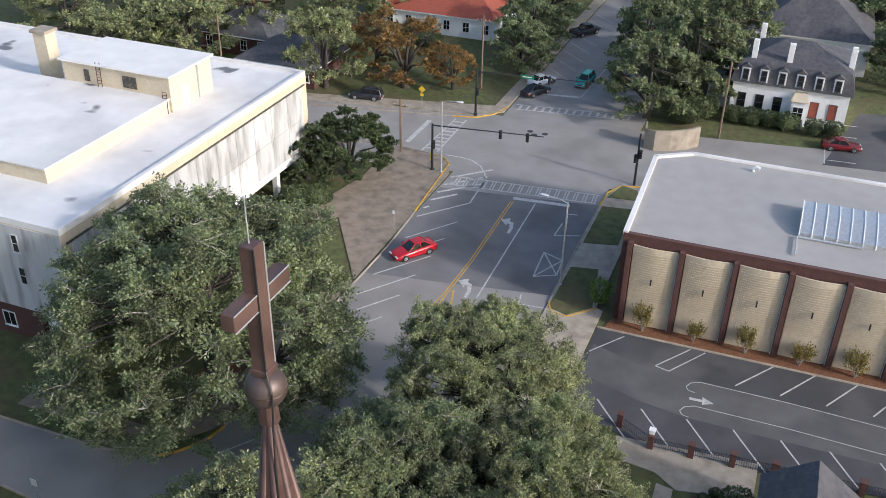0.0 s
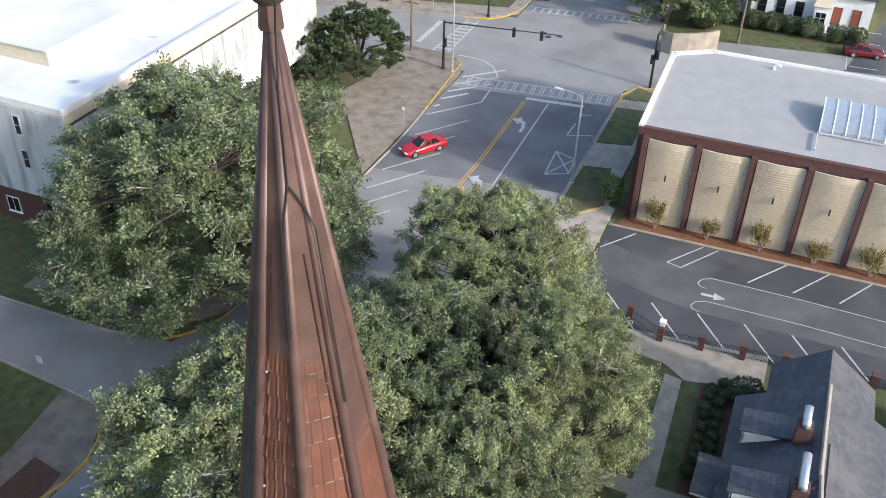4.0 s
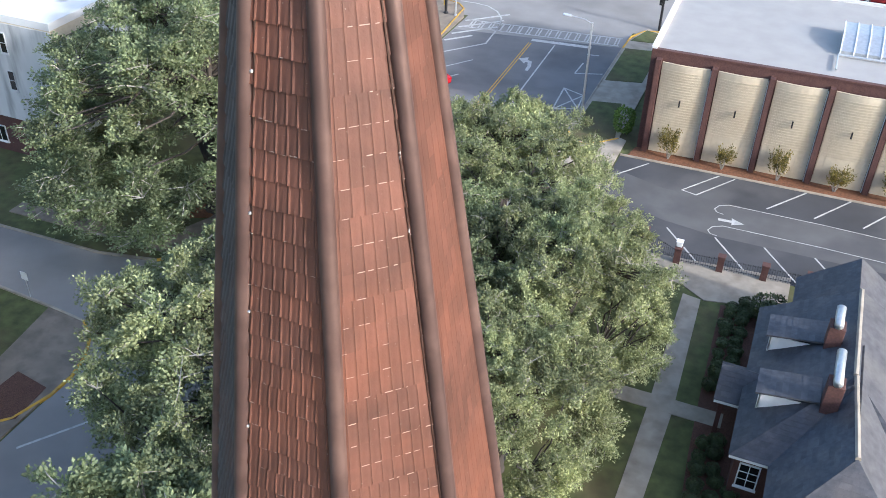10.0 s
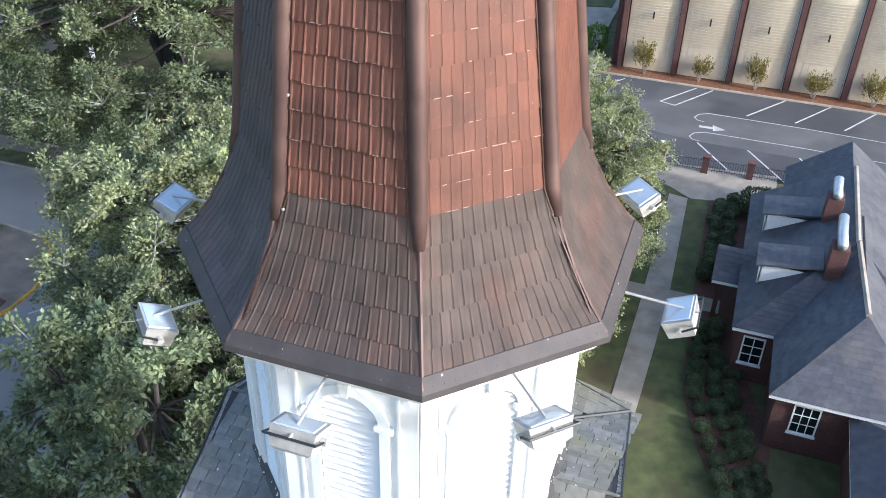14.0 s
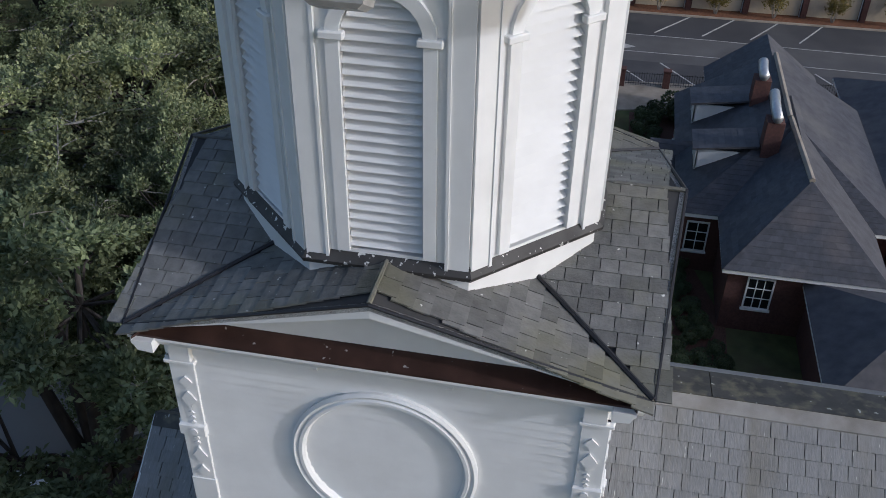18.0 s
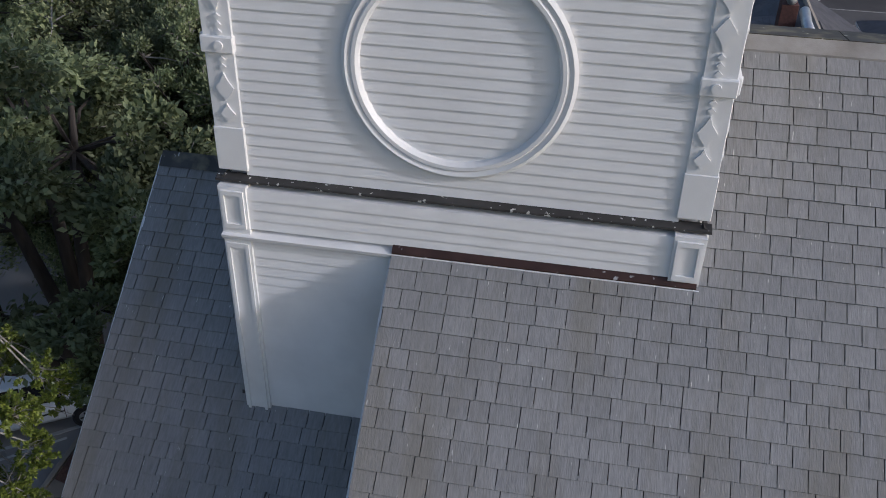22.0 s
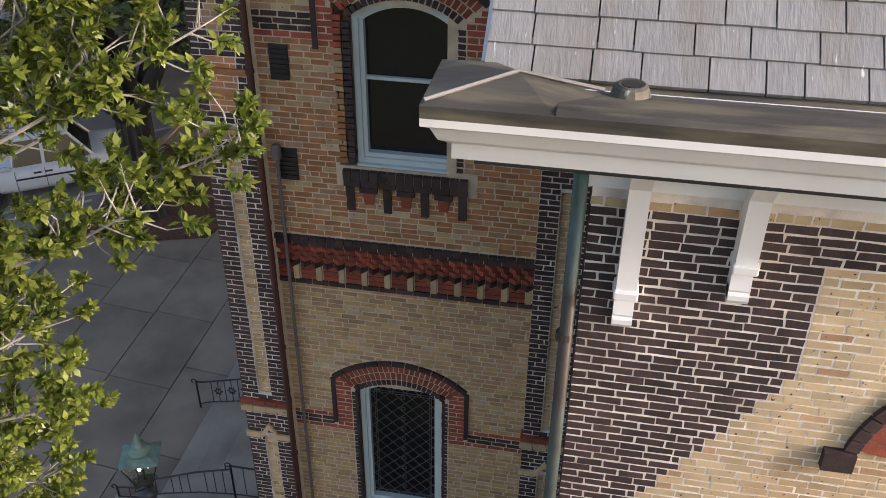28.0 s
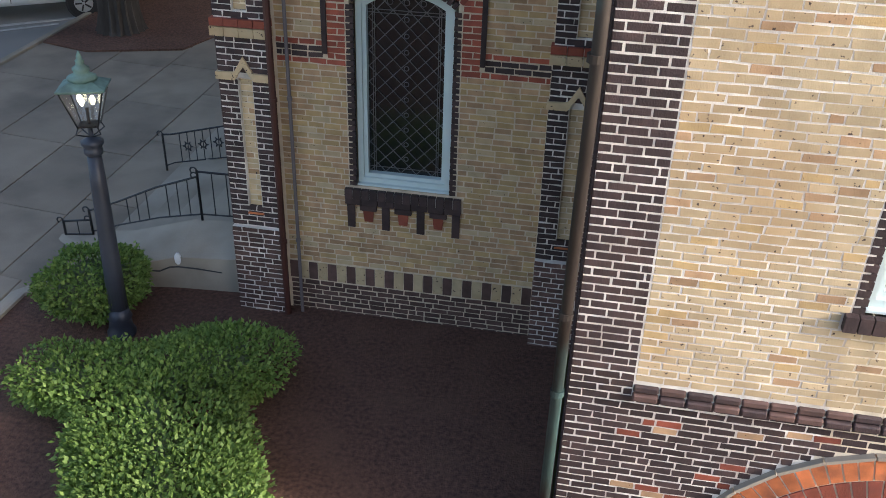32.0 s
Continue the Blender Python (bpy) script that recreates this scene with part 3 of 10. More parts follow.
# painted lines
w = 0.14
cw = lambda x, y: (x, y + 0.12 * (x + 4.2))  # the near crosswalk
for a in ((cw(-26.6, 89.3), cw(-9.9, 89.3)), (cw(-26.4, 87.2), cw(-9.8, 87.2))):
    lay_line(a, 0.2, parent=road)
for i in range(16):
    x = -25.6 + i * 1.03
    for dx in (-0.16, 0.16):
        lay_line([cw(x + dx, 87.2), cw(x + dx - 0.15, 89.3)], 0.14, parent=road, name="crosswalk_bar")
for a in ((sk(-26.6, 113.9), sk(-10.9, 113.9)), (sk(-26.2, 112.2), sk(-11.2, 112.2))):
    lay_line(a, 0.2, parent=road)
for i in range(15):
    x = -25.8 + i * 1.02
    lay_line([sk(x, 112.2), sk(x, 113.9)], 0.34, parent=road, name="crosswalk_bar")
for a in (((-30.9, 102.4), (-30.7, 92.0)), ((-32.3, 102.4), (-32.6, 91.6))):
    lay_line(a, 0.2, parent=cross_road)
for i in range(9):
    lay_line([(-32.4, 92.6 + i * 1.1), (-30.8, 92.8 + i * 1.1)], 0.34, parent=cross_road, name="crosswalk_bar")
lay_line([(-35.2, 100.5), (-35.2, 93.2)], 0.6, parent=cross_road, name="stop_line")
lay_line([(-29.4, 91.6), (-27.6, 91.7), (-26.0, 91.4), (-24.5, 90.3), (-23.4, 88.6), (-22.8, 86.4), (-22.5, 81.2), (-26.6, 76.2)], 0.18, parent=road)
for i in range(5):
    y = 78.0 + i * 2.0
    lay_line([(-26.7, y + 0.2), (-22.9 - max(0, 3.4 - i * 1.8), y + 4.0 - max(0, 3.2 - i * 1.8))], 0.3, parent=road, name="hatch_bar")
for i in range(6):
    y = 76.8 - 3.75 * i
    lay_line([(-22.2, y), (-25.9, y - 5.2)], w, parent=road, name="stall_line")
for i in range(8):
    y = 50.5 - 3.75 * i
    lay_line([(-22.2, y), (-25.9, y - 5.2)], w, parent=road, name="stall_line")
for i in range(4):
    lay_line([(-13.6, 9.5 - 4.2 * i + 4), (-9.6, 12.6 - 4.2 * i + 4)], w, parent=road, name="stall_line")
for i in range(8):
    lay_line([(-22.5, 122 + 4.2 * i), (-26.5, 126 + 4.2 * i)], w, parent=road, name="stall_line")
lay_line([(-18.5, 84.2), (-12.3, 84.9)], 0.6, parent=road, name="stop_line")
lay_line([(-19.5, 116.2), (-26.5, 115.2)], 0.5, parent=road, name="stop_line")
lay_line([(-15.9, 84.0), (-15.5, 64.2)], w, parent=road)
lay_line([(-19.2, 116.5), (-18.6, 130)], w, parent=road)
for dx in (-0.13, 0.13):
    lay_line([(-18.4 + dx, 83.4), (-18.2 + dx, 70), (-18.4 + dx, 63.5), (-18.9 + dx * 4, 57.0)], 0.11, YELLOW, parent=road)
lay_line([(-17.9, 64.5), (-15.9, 57.2), (-19.4, 56.6)], 0.16, YELLOW, parent=road)
lay_line([(-17.6, 61.6), (-18.5, 61.4)], 0.3, YELLOW, parent=road)
for ax, ay in ((-17.0, 79.0), (-16.9, 66.2)):
    bm = bmesh.new()
    c = [(-0.25, 0.1), (0.25, -0.1), (0.55, -1.3), (0.55, -2.4), (0.25, -2.4), (0.2, -1.4), (-0.05, -0.5), (-0.35, -0.45), (-0.3, -0.9), (-1.2, 0.05), (-0.35, 0.75)]
    extrude(bm, [(ax + px, ay + py, 0.022) for px, py in c], (0, 0, 0.012))
    part("turn_arrow", bm, LINE, road)
for pts in (((-12.1, 74.4), (-11.8, 69.7), (-9.8, 70.8), (-10.0, 73.6), (-12.1, 74.4)), ((-12.1, 74.4), (-9.8, 70.8)), ((-11.8, 69.7), (-10.0, 73.6)), ((-12.1, 78.0), (-12.0, 80.8)), ((-12.1, 78.0), (-9.6, 79.0)), ((-12.2, 83.0), (-11.0, 83.2)), ((-11.9, 66.3), (-11.7, 64.7), (-9.2, 65.0))):
    lay_line(list(pts), w, parent=road)
for i in range(7):
    x0 = -1.9 + 3.45 * i
    lay_line([(x0, 54.5 + 0.16 * i), (x0 + 3.3 - 0.2 * i, 50.5 + 0.24 * i)], 0.12, z=0.044, parent=lot, name="stall_line")
for i in range(4):
    x0 = 10.9 + 3.2 * i
    lay_line([(x0, 64.55), (x0 - 2.9 + 0.25 * i, 60.42 + 0.1 * i)], 0.12, z=0.044, parent=lot, name="stall_line")
for pts in (((3.9, 63.9), (1.55, 60.5), (2.7, 60.2), (5.15, 63.9)), ((-1.7, 63.55), (-4.0, 60.3))):
    lay_line(list(pts), 0.1, z=0.044, parent=lot, name="stall_line")
for y0 in (59.75, 56.6):
    lay_line([(40, y0 - 0.2), (19, y0 - 0.1), (12.3, y0 + 0.1), (5.3, y0), (4.6, y0 - 0.4), (4.35, y0 - 1.0), (4.6, y0 - 1.4), (5.1, y0 - 1.5)], 0.065, z=0.044, parent=lot)
bm = bmesh.new()
extrude(bm, [(px, py, 0.031) for px, py in ((4.8, 57.55), (5.8, 57.6), (5.75, 57.95), (6.7, 57.45), (5.85, 57.0), (5.83, 57.3), (4.85, 57.25))], (0, 0, 0.012))
part("lane_arrow", bm, LINE, lot)
for i in range(4):
    lay_line([(13.2, 108.6 + 4 * i), (16.4, 108.9 + 4 * i)], 0.14, z=0.044, parent=mansion_lot, name="stall_line")
lay_line([(12.9, 107.4), (12.8, 112)], 0.14, z=0.044, parent=mansion_lot, name="stall_line")
bm = bmesh.new()
for sx, sy in ((-21.4, 101.5), (-20.2, 102.3), (-22.2, 102.4)):
    bmesh.ops.create_cone(bm, cap_ends=True, segments=14, radius1=0.4, radius2=0.4, depth=0.02, matrix=Matrix.Translation((sx, sy, 0.03)))
part("manhole_cover", bm, BLACK, road)

# plaza by the church: mulch bed, edging kerb, big paving slabs
slab("church_bed", [(-4.75, -16), (14, -16), (14, -3.9), (2.9, -3.9), (2.9, 0.3), (-3.0, 0.15), (-4.0, 0.1), (-4.75, -0.5)], 0.05, MULCH, "red-brown mulch bed at the church wall", "flower bed")
kerb([(-4.82, -16), (-4.82, -0.6), (-4.3, 0.05)], CONCRETE, "pale concrete edging of the mulch bed", 0.2, 0.1)
slab("tree_bed", [(-10.3, 9.25), (-9.0, 8.9), (-6.9, 9.6), (-6.4, 11.2), (-7.2, 13.6), (-10.3, 14.4)], 0.15, MULCH, "mulch bed round the street oak", "flower bed")
plaza = slab("plaza_base", [(-10.4, -12), (-4.9, -12), (-4.9, 0.2), (-1.9, 0.2), (-1.9, 30), (-9.3, 34), (-10.4, 18)], 0.07, ROOF_BED, "dark joints under the concrete plaza slabs", "pavement")
# ---- the church: spire ----
AX, AY = 2.88, 3.88  # axis of the tower
DX0, DX1, DY0 = AX - 2.705, AX + 2.705, AY - 2.705  # tower faces
DY1 = AY + (AY - DY0)
O8 = math.pi / 8


def spire_r(z):
    return 0.05 + 0.1405 * (40.75 - z)


FLARES = [(spire_r(25.9), 25.9), (2.3, 25.4), (2.53, 24.95), (2.82, 24.55), (3.08, 24.28)]


def skin_r(z):
    if z >= 25.9:
        return spire_r(z)
    for (r1, z1), (r0, z0) in zip(FLARES, FLARES[1:]):
        if z >= z0:
            return r0 + (r1 - r0) * (z - z0) / (z1 - z0)
    return FLARES[-1][0]


def spire_corner(k, z, more=0.0):
    a = -math.pi / 2 - O8 + k * math.pi / 4
    r = skin_r(z) + more
    return Vector((AX + r * math.cos(a), AY + r * math.sin(a), z)) + lean(z)


def lean(z):
    """The old spire stands a little out of plumb."""
    d = max(0.0, z - 25.0) * 0.0078
    return Vector((-d, -d, 0))


spire = thing("spire", (AX, AY, 24.2), "tall eight-sided rust-red metal spire with flared foot on a white belfry", "spire")
bm = turned(AX, AY, [(r - 0.03, z) for r, z in reversed(FLARES)] + [(0.07, 40.75)], 8, O8)
for vert in bm.verts:
    vert.co += lean(vert.co.z)
part("core", bm, RUST_CAP, spire, "dark metal under the tiles")
bm = turned(AX, AY, [(spire_r(37.0) + 0.012, 37.0), (spire_r(40.72) + 0.004, 40.72)], 8, O8)
for vert in bm.verts:
    vert.co += lean(vert.co.z)
part("top_sheet", bm, RUST_CAP, spire, "smooth brown sheet metal at the top")
for k in range(8):
    zs = [25.55, 25.9, 28, 31, 34, 37, 40.7]
    part("corner_roll", Tube([spire_corner(k, z, -0.015) for z in zs], [0.06, 0.1, 0.105, 0.1, 0.09, 0.07, 0.035], 12), RUST_CAP, spire, smooth=True)
    part("hip_seam", Tube([spire_corner(k, z, 0.012) for z in (24.3, 24.55, 24.95, 25.4, 25.6)], 0.022, 6), RUST_CAP, spire)
nail_bm = bmesh.new()
bmesh.ops.create_icosphere(nail_bm, subdivisions=1, radius=0.022)
NAIL = mesh_of("nail", nail_bm)
NAIL.materials.append(GALV)
for k, side in ((0, 1), (2, -1)):
    # a cable clipped along the inner edge of the roll
    run = []
    for z in (24.5, 25.4, 25.9, 27, 29, 31, 33, 35, 36.5, 38.4):
        c = spire_corner(k, z, 0.015)
        to = (spire_corner(k + side, z, 0.015) - c).normalized()
        run.append(c + to * (0.125 if z > 25.6 else 0.06))
    part("down_cable", Tube(run, 0.013, 6), BROWN_METAL, spire, "thin dark cable down the corner roll")
    if k == 0:
        for z in (25.7, 27.0, 28.1, 29.3, 30.9, 32.1, 33.6, 35.2, 36.9):
            c = spire_corner(k, z, 0.03)
            piece("nail", NAIL, spire, Matrix.Translation(c + (spire_corner(k + 1, z, 0.03) - c).normalized() * 0.11))
bm = turned(AX, AY, [(2.96, 24.41), (2.99, 24.42), (3.12, 24.27), (3.135, 24.19), (3.06, 24.16)], 8, O8)
part("eave_flashing", bm, EAVE_GREY, spire, "dark brown-grey metal eave strip")
TX, TY = AX + lean(41.1).x, AY + lean(41.1).y  # top of the spire
part("ball", turned(TX, TY, [(0.225 * math.cos(a), 41.14 + 0.225 * math.sin(a)) for a in [radians(d) for d in range(-88, 89, 11)]], 24), BALL, spire, "round dark copper ball", smooth=True)
part("inner_ring", turned(AX, AY, [(2.25, 23.98), (2.35, 24.0), (2.9, 24.22), (2.2, 24.3)], 8, O8), WHITE, spire)
part("ball_seam", turned(TX, TY, [(0.226, 41.13), (0.231, 41.14), (0.226, 41.15)], 24), BROWN_METAL, spire)
part("neck", turned(TX, TY, [(0.12, 40.7), (0.1, 40.96)], 8, O8), RUST_CAP, spire)

cross = thing("cross", (TX, TY, 41.36), "brown copper-clad cross with pale seam edges on the spire ball", "cross")
part("collar", Box(TX - 0.1, TY - 0.11, 41.34, TX + 0.1, TY + 0.11, 41.42, 0.01), RUST_CAP, cross)
part("post", Box(TX - 0.08, TY - 0.09, 41.41, TX + 0.08, TY + 0.09, 42.85, 0.008), RUST_CAP, cross)
part("arm", Box(TX - 0.078, TY - 0.5, 42.16, TX + 0.078, TY + 0.5, 42.35, 0.008), RUST_CAP, cross)
for y in (-0.09, 0.09):
    part("seam", Tube([(TX + 0.082, TY + y, 41.43), (TX + 0.082, TY + y, 42.84)], 0.009, 6), GALV, cross)
for z in (42.16, 42.35):
    for y in (-1, 1):
        part("seam", Tube([(TX + 0.08, TY + y * 0.1, z), (TX + 0.08, TY + y * 0.5, z)], 0.008, 6), GALV, cross)
rod = thing("lightning_rod", (TX, TY, 42.81), "thin metal lightning rod with dark cable down the spire", "lightning rod")
part("rod", Tube([(TX - 0.02, TY, 42.81), (TX - 0.02, TY, 43.31)], [0.009, 0.006], 6), GALV, rod)
bm = bmesh.new()
bmesh.ops.create_icosphere(bm, subdivisions=1, radius=0.02, matrix=Matrix.Translation((TX - 0.02, TY, 43.33)))
part("tip", bm, GALV, rod)
cab = [(TX + 0.085, TY - 0.095, z) for z in (42.85, 42.31, 41.43)] + [(TX + 0.18, TY - 0.17, 41.23), (TX + 0.17, TY - 0.17, 41.01), (TX + 0.12, TY - 0.12, 40.75)]
mid = lambda z, f: spire_corner(1, z, 0.05) * (1 - f) + spire_corner(2, z, 0.05) * f
cab += [tuple(mid(z, 0.3 - 0.02 * i)) for i, z in enumerate((40.2, 39.6, 39.2))]
part("cable", Tube(cab, 0.011, 6), BLACK, rod)
part("cable", Tube([tuple(mid(39.2, 0.26)), tuple(mid(38.9, 0.05)), tuple(spire_corner(1, 38.5, 0.09)), tuple(spire_corner(1, 37.5, 0.1))], 0.011, 6), BLACK, rod)
part("cable", Tube([tuple(mid(39.2, 0.26)), tuple(mid(38.95, 0.8)), tuple(spire_corner(2, 38.7, 0.09)), tuple(spire_corner(2, 36.5, 0.09))], 0.011, 6), BLACK, rod)

# ---- belfry ----
OA = 2.25  # apothem of the walls
belfry = thing("belfry", (AX, AY, 20.0), "white-painted eight-sided belfry with arched louvred openings", "belfry")


def face_frame(k):
    """Pose whose x runs along the face to the right, y into the wall, z up, at the middle of face k (0 is the front)."""
    a = radians(-90 + 45 * k)
    n = Vector((math.cos(a), math.sin(a), 0))
    x = Vector((-n.y, n.x, 0))
    m = Matrix.Identity(4)
    m.col[0][:3], m.col[1][:3], m.col[2][:3], m.col[3][:3] = x, -n, (0, 0, 1), Vector((AX, AY, 0)) + n * OA
    return m


HALF = OA * math.tan(O8)
LW, LZ0, LZ1 = 0.42, 20.38, 22.93  # louvre opening: half width, foot, spring


def arch_pts(w, spring, n=12):
    return [(w * math.cos(math.pi * i / n), spring + w * math.sin(math.pi * i / n)) for i in range(n + 1)]


def ring_plate(bm, outer, inner, y0, y1):
    """A plate between two open outlines of equal length in x and z."""
    vs = [[[bm.verts.new((x, y, z)) for x, z in line] for line in (outer, inner)] for y in (y0, y1)]
    n = len(outer)
    for i in range(n - 1):
        bm.faces.new((vs[0][0][i], vs[0][0][i + 1], vs[0][1][i + 1], vs[0][1][i]))
        bm.faces.new((vs[0][0][i + 1], vs[0][0][i], vs[1][0][i], vs[1][0][i + 1]))
        bm.faces.new((vs[0][1][i], vs[0][1][i + 1], vs[1][1][i + 1], vs[1][1][i]))
    for i in (0, n - 1):
        bm.faces.new((vs[0][0][i], vs[0][1][i], vs[1][1][i], vs[1][0][i]))


for k in (-2, -1, 0, 1, 2, 3, 4, 5):
    m = face_frame(k)

    def put(name, bm, material=WHITE, label="", parent=belfry):
        bmesh.ops.transform(bm, matrix=m, verts=bm.verts)
        bmesh.ops.recalc_face_normals(bm, faces=bm.faces)
        return part(name, bm, material, parent, label)

    # wall with the arched hole through it
    bm = bmesh.new()
    hole = [(LW, LZ0)] + arch_pts(LW, LZ1) + [(-LW, LZ0)]
    edge = [(HALF, LZ0)] + [(HALF, LZ1)] + [(HALF * (1 - 2 * i / 10), 24.05) for i in range(11)] + [(-HALF, LZ1), (-HALF, LZ0)]
    ring_plate(bm, edge, hole, 0.0, 0.16)
    box(bm, -HALF, 0, 19.2, HALF, 0.16, LZ0)
    wall_ob = put("wall", bm)
    # black sheet put behind the slats as the belfry's inner shade
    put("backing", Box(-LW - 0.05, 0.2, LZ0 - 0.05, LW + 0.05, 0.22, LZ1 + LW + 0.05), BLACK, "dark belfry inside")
    if k in (4, 5, 3, -2):
        z_step, last = 0.24, True
    z_step = 0.122
    z = LZ0 + 0.05
    while z < LZ1 + LW - 0.1:
        w = LW if z < LZ1 else math.sqrt(max(0.0, LW * LW - (z - LZ1 + 0.06) ** 2))
        bm = extrude(bmesh.new(), [(-w, 0.0, z), (-w, 0.02, z + 0.005), (-w, 0.15, z + 0.115), (-w, 0.13, z + 0.115)], (2 * w, 0, 0))
        if w > 0.08:
            put("louvre_slat", bm)
        z += z_step
    # casing, keystone, impost blocks
    bm = bmesh.new()
    ring_plate(bm, [(LW + 0.14, LZ0)] + arch_pts(LW + 0.14, LZ1) + [(-LW - 0.14, LZ0)], [(LW, LZ0)] + arch_pts(LW, LZ1) + [(-LW, LZ0)], -0.05, 0.02)
    put("casing", bm)
    for s in (-1, 1):
        put("impost_block", Box(s * (LW + 0.07) - 0.13, -0.09, LZ1 - 0.04, s * (LW + 0.07) + 0.13, 0.01, LZ1 + 0.04, 0.012))
        put("corner_board", Box(min(s * HALF, s * (HALF - 0.24)), -0.045, 20.26, max(s * HALF, s * (HALF - 0.24)), 0.01, 23.95))
        put("corner_strip", Box(s * (HALF - 0.25) - 0.018, -0.06, 20.26, s * (HALF - 0.25) + 0.018, 0.0, 23.7))
        bx = s * (HALF - 0.14)
        prof = [(bx - 0.045, -0.02, 23.55), (bx - 0.045, -0.1, 23.55), (bx - 0.045, -0.12, 23.63), (bx - 0.045, -0.09, 23.68), (bx - 0.045, -0.13, 23.8), (bx - 0.045, -0.32, 23.88), (bx - 0.045, -0.34, 23.97), (bx - 0.045, -0.02, 23.97)]
        put("bracket", Solid(prof, (0.09, 0, 0)))
        put("bracket_panel", Box(bx - 0.055, -0.06, 23.45, bx + 0.055, 0.0, 23.86, 0.01))
    put("keystone", extrude(bmesh.new(), [(-0.05, -0.12, LZ1 + LW + 0.02), (0.05, -0.12, LZ1 + LW + 0.02), (0.07, -0.12, LZ1 + LW + 0.24), (-0.07, -0.12, LZ1 + LW + 0.24)], (0, 0.12, 0)))
    put("sill_flashing", extrude(bmesh.new(), [(-HALF - 0.04, -0.1, 20.24), (HALF + 0.04, -0.1, 20.24), (HALF, 0.0, 20.34), (-HALF, 0.0, 20.34)], (0, 0.02, -0.06)), FLASH, "dark flashing specked with white")
part("cornice", turned(AX, AY, [(2.4, 23.86), (2.8, 23.9), (2.84, 23.95), (2.94, 23.97), (3.0, 24.06), (2.99, 24.12), (2.3, 24.12)], 8, O8), WHITE, belfry, "white moulded cornice")

# ---- flood lights round the spire's foot ----


def flood(k, out):
    a = radians(-90 + 45 * k)
    n, s = Vector((math.cos(a), math.sin(a), 0)), Vector((-math.sin(a), math.cos(a), 0))
    c = Vector((AX, AY, 23.9)) + n * out
    fl = thing("flood_light", c, "grey metal flood light on an arm turned up to the spire", "flood light", "flood lights round the spire foot")
    up = Vector((0, 0, 1))
    tilt = (up * 0.9 - n * 0.43).normalized()
    ax2 = s.cross(tilt).normalized()

    def P(u, v, w):
        return c + (s * u + ax2 * v + tilt * w) * 1.35

    bm = bmesh.new()
    loft(bm, [[P(x * q, y * q, w) for x, y in ((-0.2, -0.14), (0.2, -0.14), (0.2, 0.14), (-0.2, 0.14))] for q, w in ((0.72, -0.17), (0.9, -0.14), (1.0, 0.02), (1.04, 0.05))])
    bmesh.ops.recalc_face_normals(bm, faces=bm.faces)
    part("housing", bm, LAMP_GREY, fl)
    bm = bmesh.new()
    loft(bm, [[P(x * q, y * q, w) for x, y in ((-0.2, -0.14), (0.2, -0.14), (0.2, 0.14), (-0.2, 0.14))] for q, w in ((0.9, 0.05), (0.86, 0.06))])
    bmesh.ops.recalc_face_normals(bm, faces=bm.faces)
    part("glass", bm, PANE, fl, "clear reflecting lamp glass")
    part("yoke", Tube([P(-0.23, 0, -0.05), P(-0.23, 0.18, -0.02), P(0.23, 0.18, -0.02), P(0.23, 0, -0.05)], 0.016, 6), BLACK, fl)
    for q in (-1, 1):
        part("knob", Tube([P(q * 0.19, 0, -0.05), P(q * 0.25, 0, -0.05)], 0.04, 8), LAMP_GREY, fl)
    part("arm", Tube([P(0, 0.18, -0.02), Vector((AX, AY, 24.05)) + n * 2.75], 0.018, 6), LAMP_GREY, fl)


for k, out in ((0, 3.45), (1, 3.45), (2, 3.6), (3, 3.75), (-1, 3.45), (-2, 3.75)):
    flood(k, out)

# ---- tower top: four low gables ----
ZC, ZP, GX, GY = 19.29, 20.29, 3.09, 2.84  # eave and peak heights, reach of the eaves from the axis
toproof = thing("tower_roof", (AX, AY, 19.3), "low cross-gabled slate roof over white tower", "roof")
TOP_PLANES = []
for k in range(4):
    a = radians(-90 + 90 * k)
    n, s = Vector((math.cos(a), math.sin(a), 0)), Vector((-math.sin(a), math.cos(a), 0))
    C0 = Vector((AX, AY, 0))
    GN, GS = (GY, GX) if k % 2 == 0 else (GX, GY)
    peak = C0 + n * (GN + 0.22) + Vector((0, 0, ZP))
    top = C0 + Vector((0, 0, ZP))
    for q in (-1, 1):
        corner = C0 + n * GN + s * q * GS + Vector((0, 0, ZC))
        bm = bmesh.new()
        tri = [peak, corner, top] if q > 0 else [peak, top, corner]
        extrude(bm, [p - Vector((0, 0, 0.03)) for p in tri], (0, 0, -0.07))
        part("roof_bed", bm, ROOF_BED, toproof)
        TOP_PLANES.append((n, s * q, GN, GS))
        bm = Tube([corner + Vector((0, 0, 0.02)), corner.lerp(top, 0.62) + Vector((0, 0, 0.03))], 0.035, 6)
        if q > 0:
            part("valley_strip", bm, BLACK, toproof, "raised dark metal strip")
        # raking edge with white board below
        part("rake_edge", Tube([peak + n * 0.02, corner + n * 0.02], 0.022, 6), BLACK, toproof)
        d = (corner - peak)
        bm = extrude(bmesh.new(), [peak + Vector((0, 0, -0.03)), corner + Vector((0, 0, -0.03)), corner + Vector((0, 0, -0.08)), peak + Vector((0, 0, -0.2))], -n * 0.06)
        part("rake_board", bm, WHITE, toproof, "white raking board")
    part("ridge_cap", Tube([peak + Vector((0, 0, 0.0)), peak - n * 0.9], 0.03, 6), SLATE_OLD, toproof)

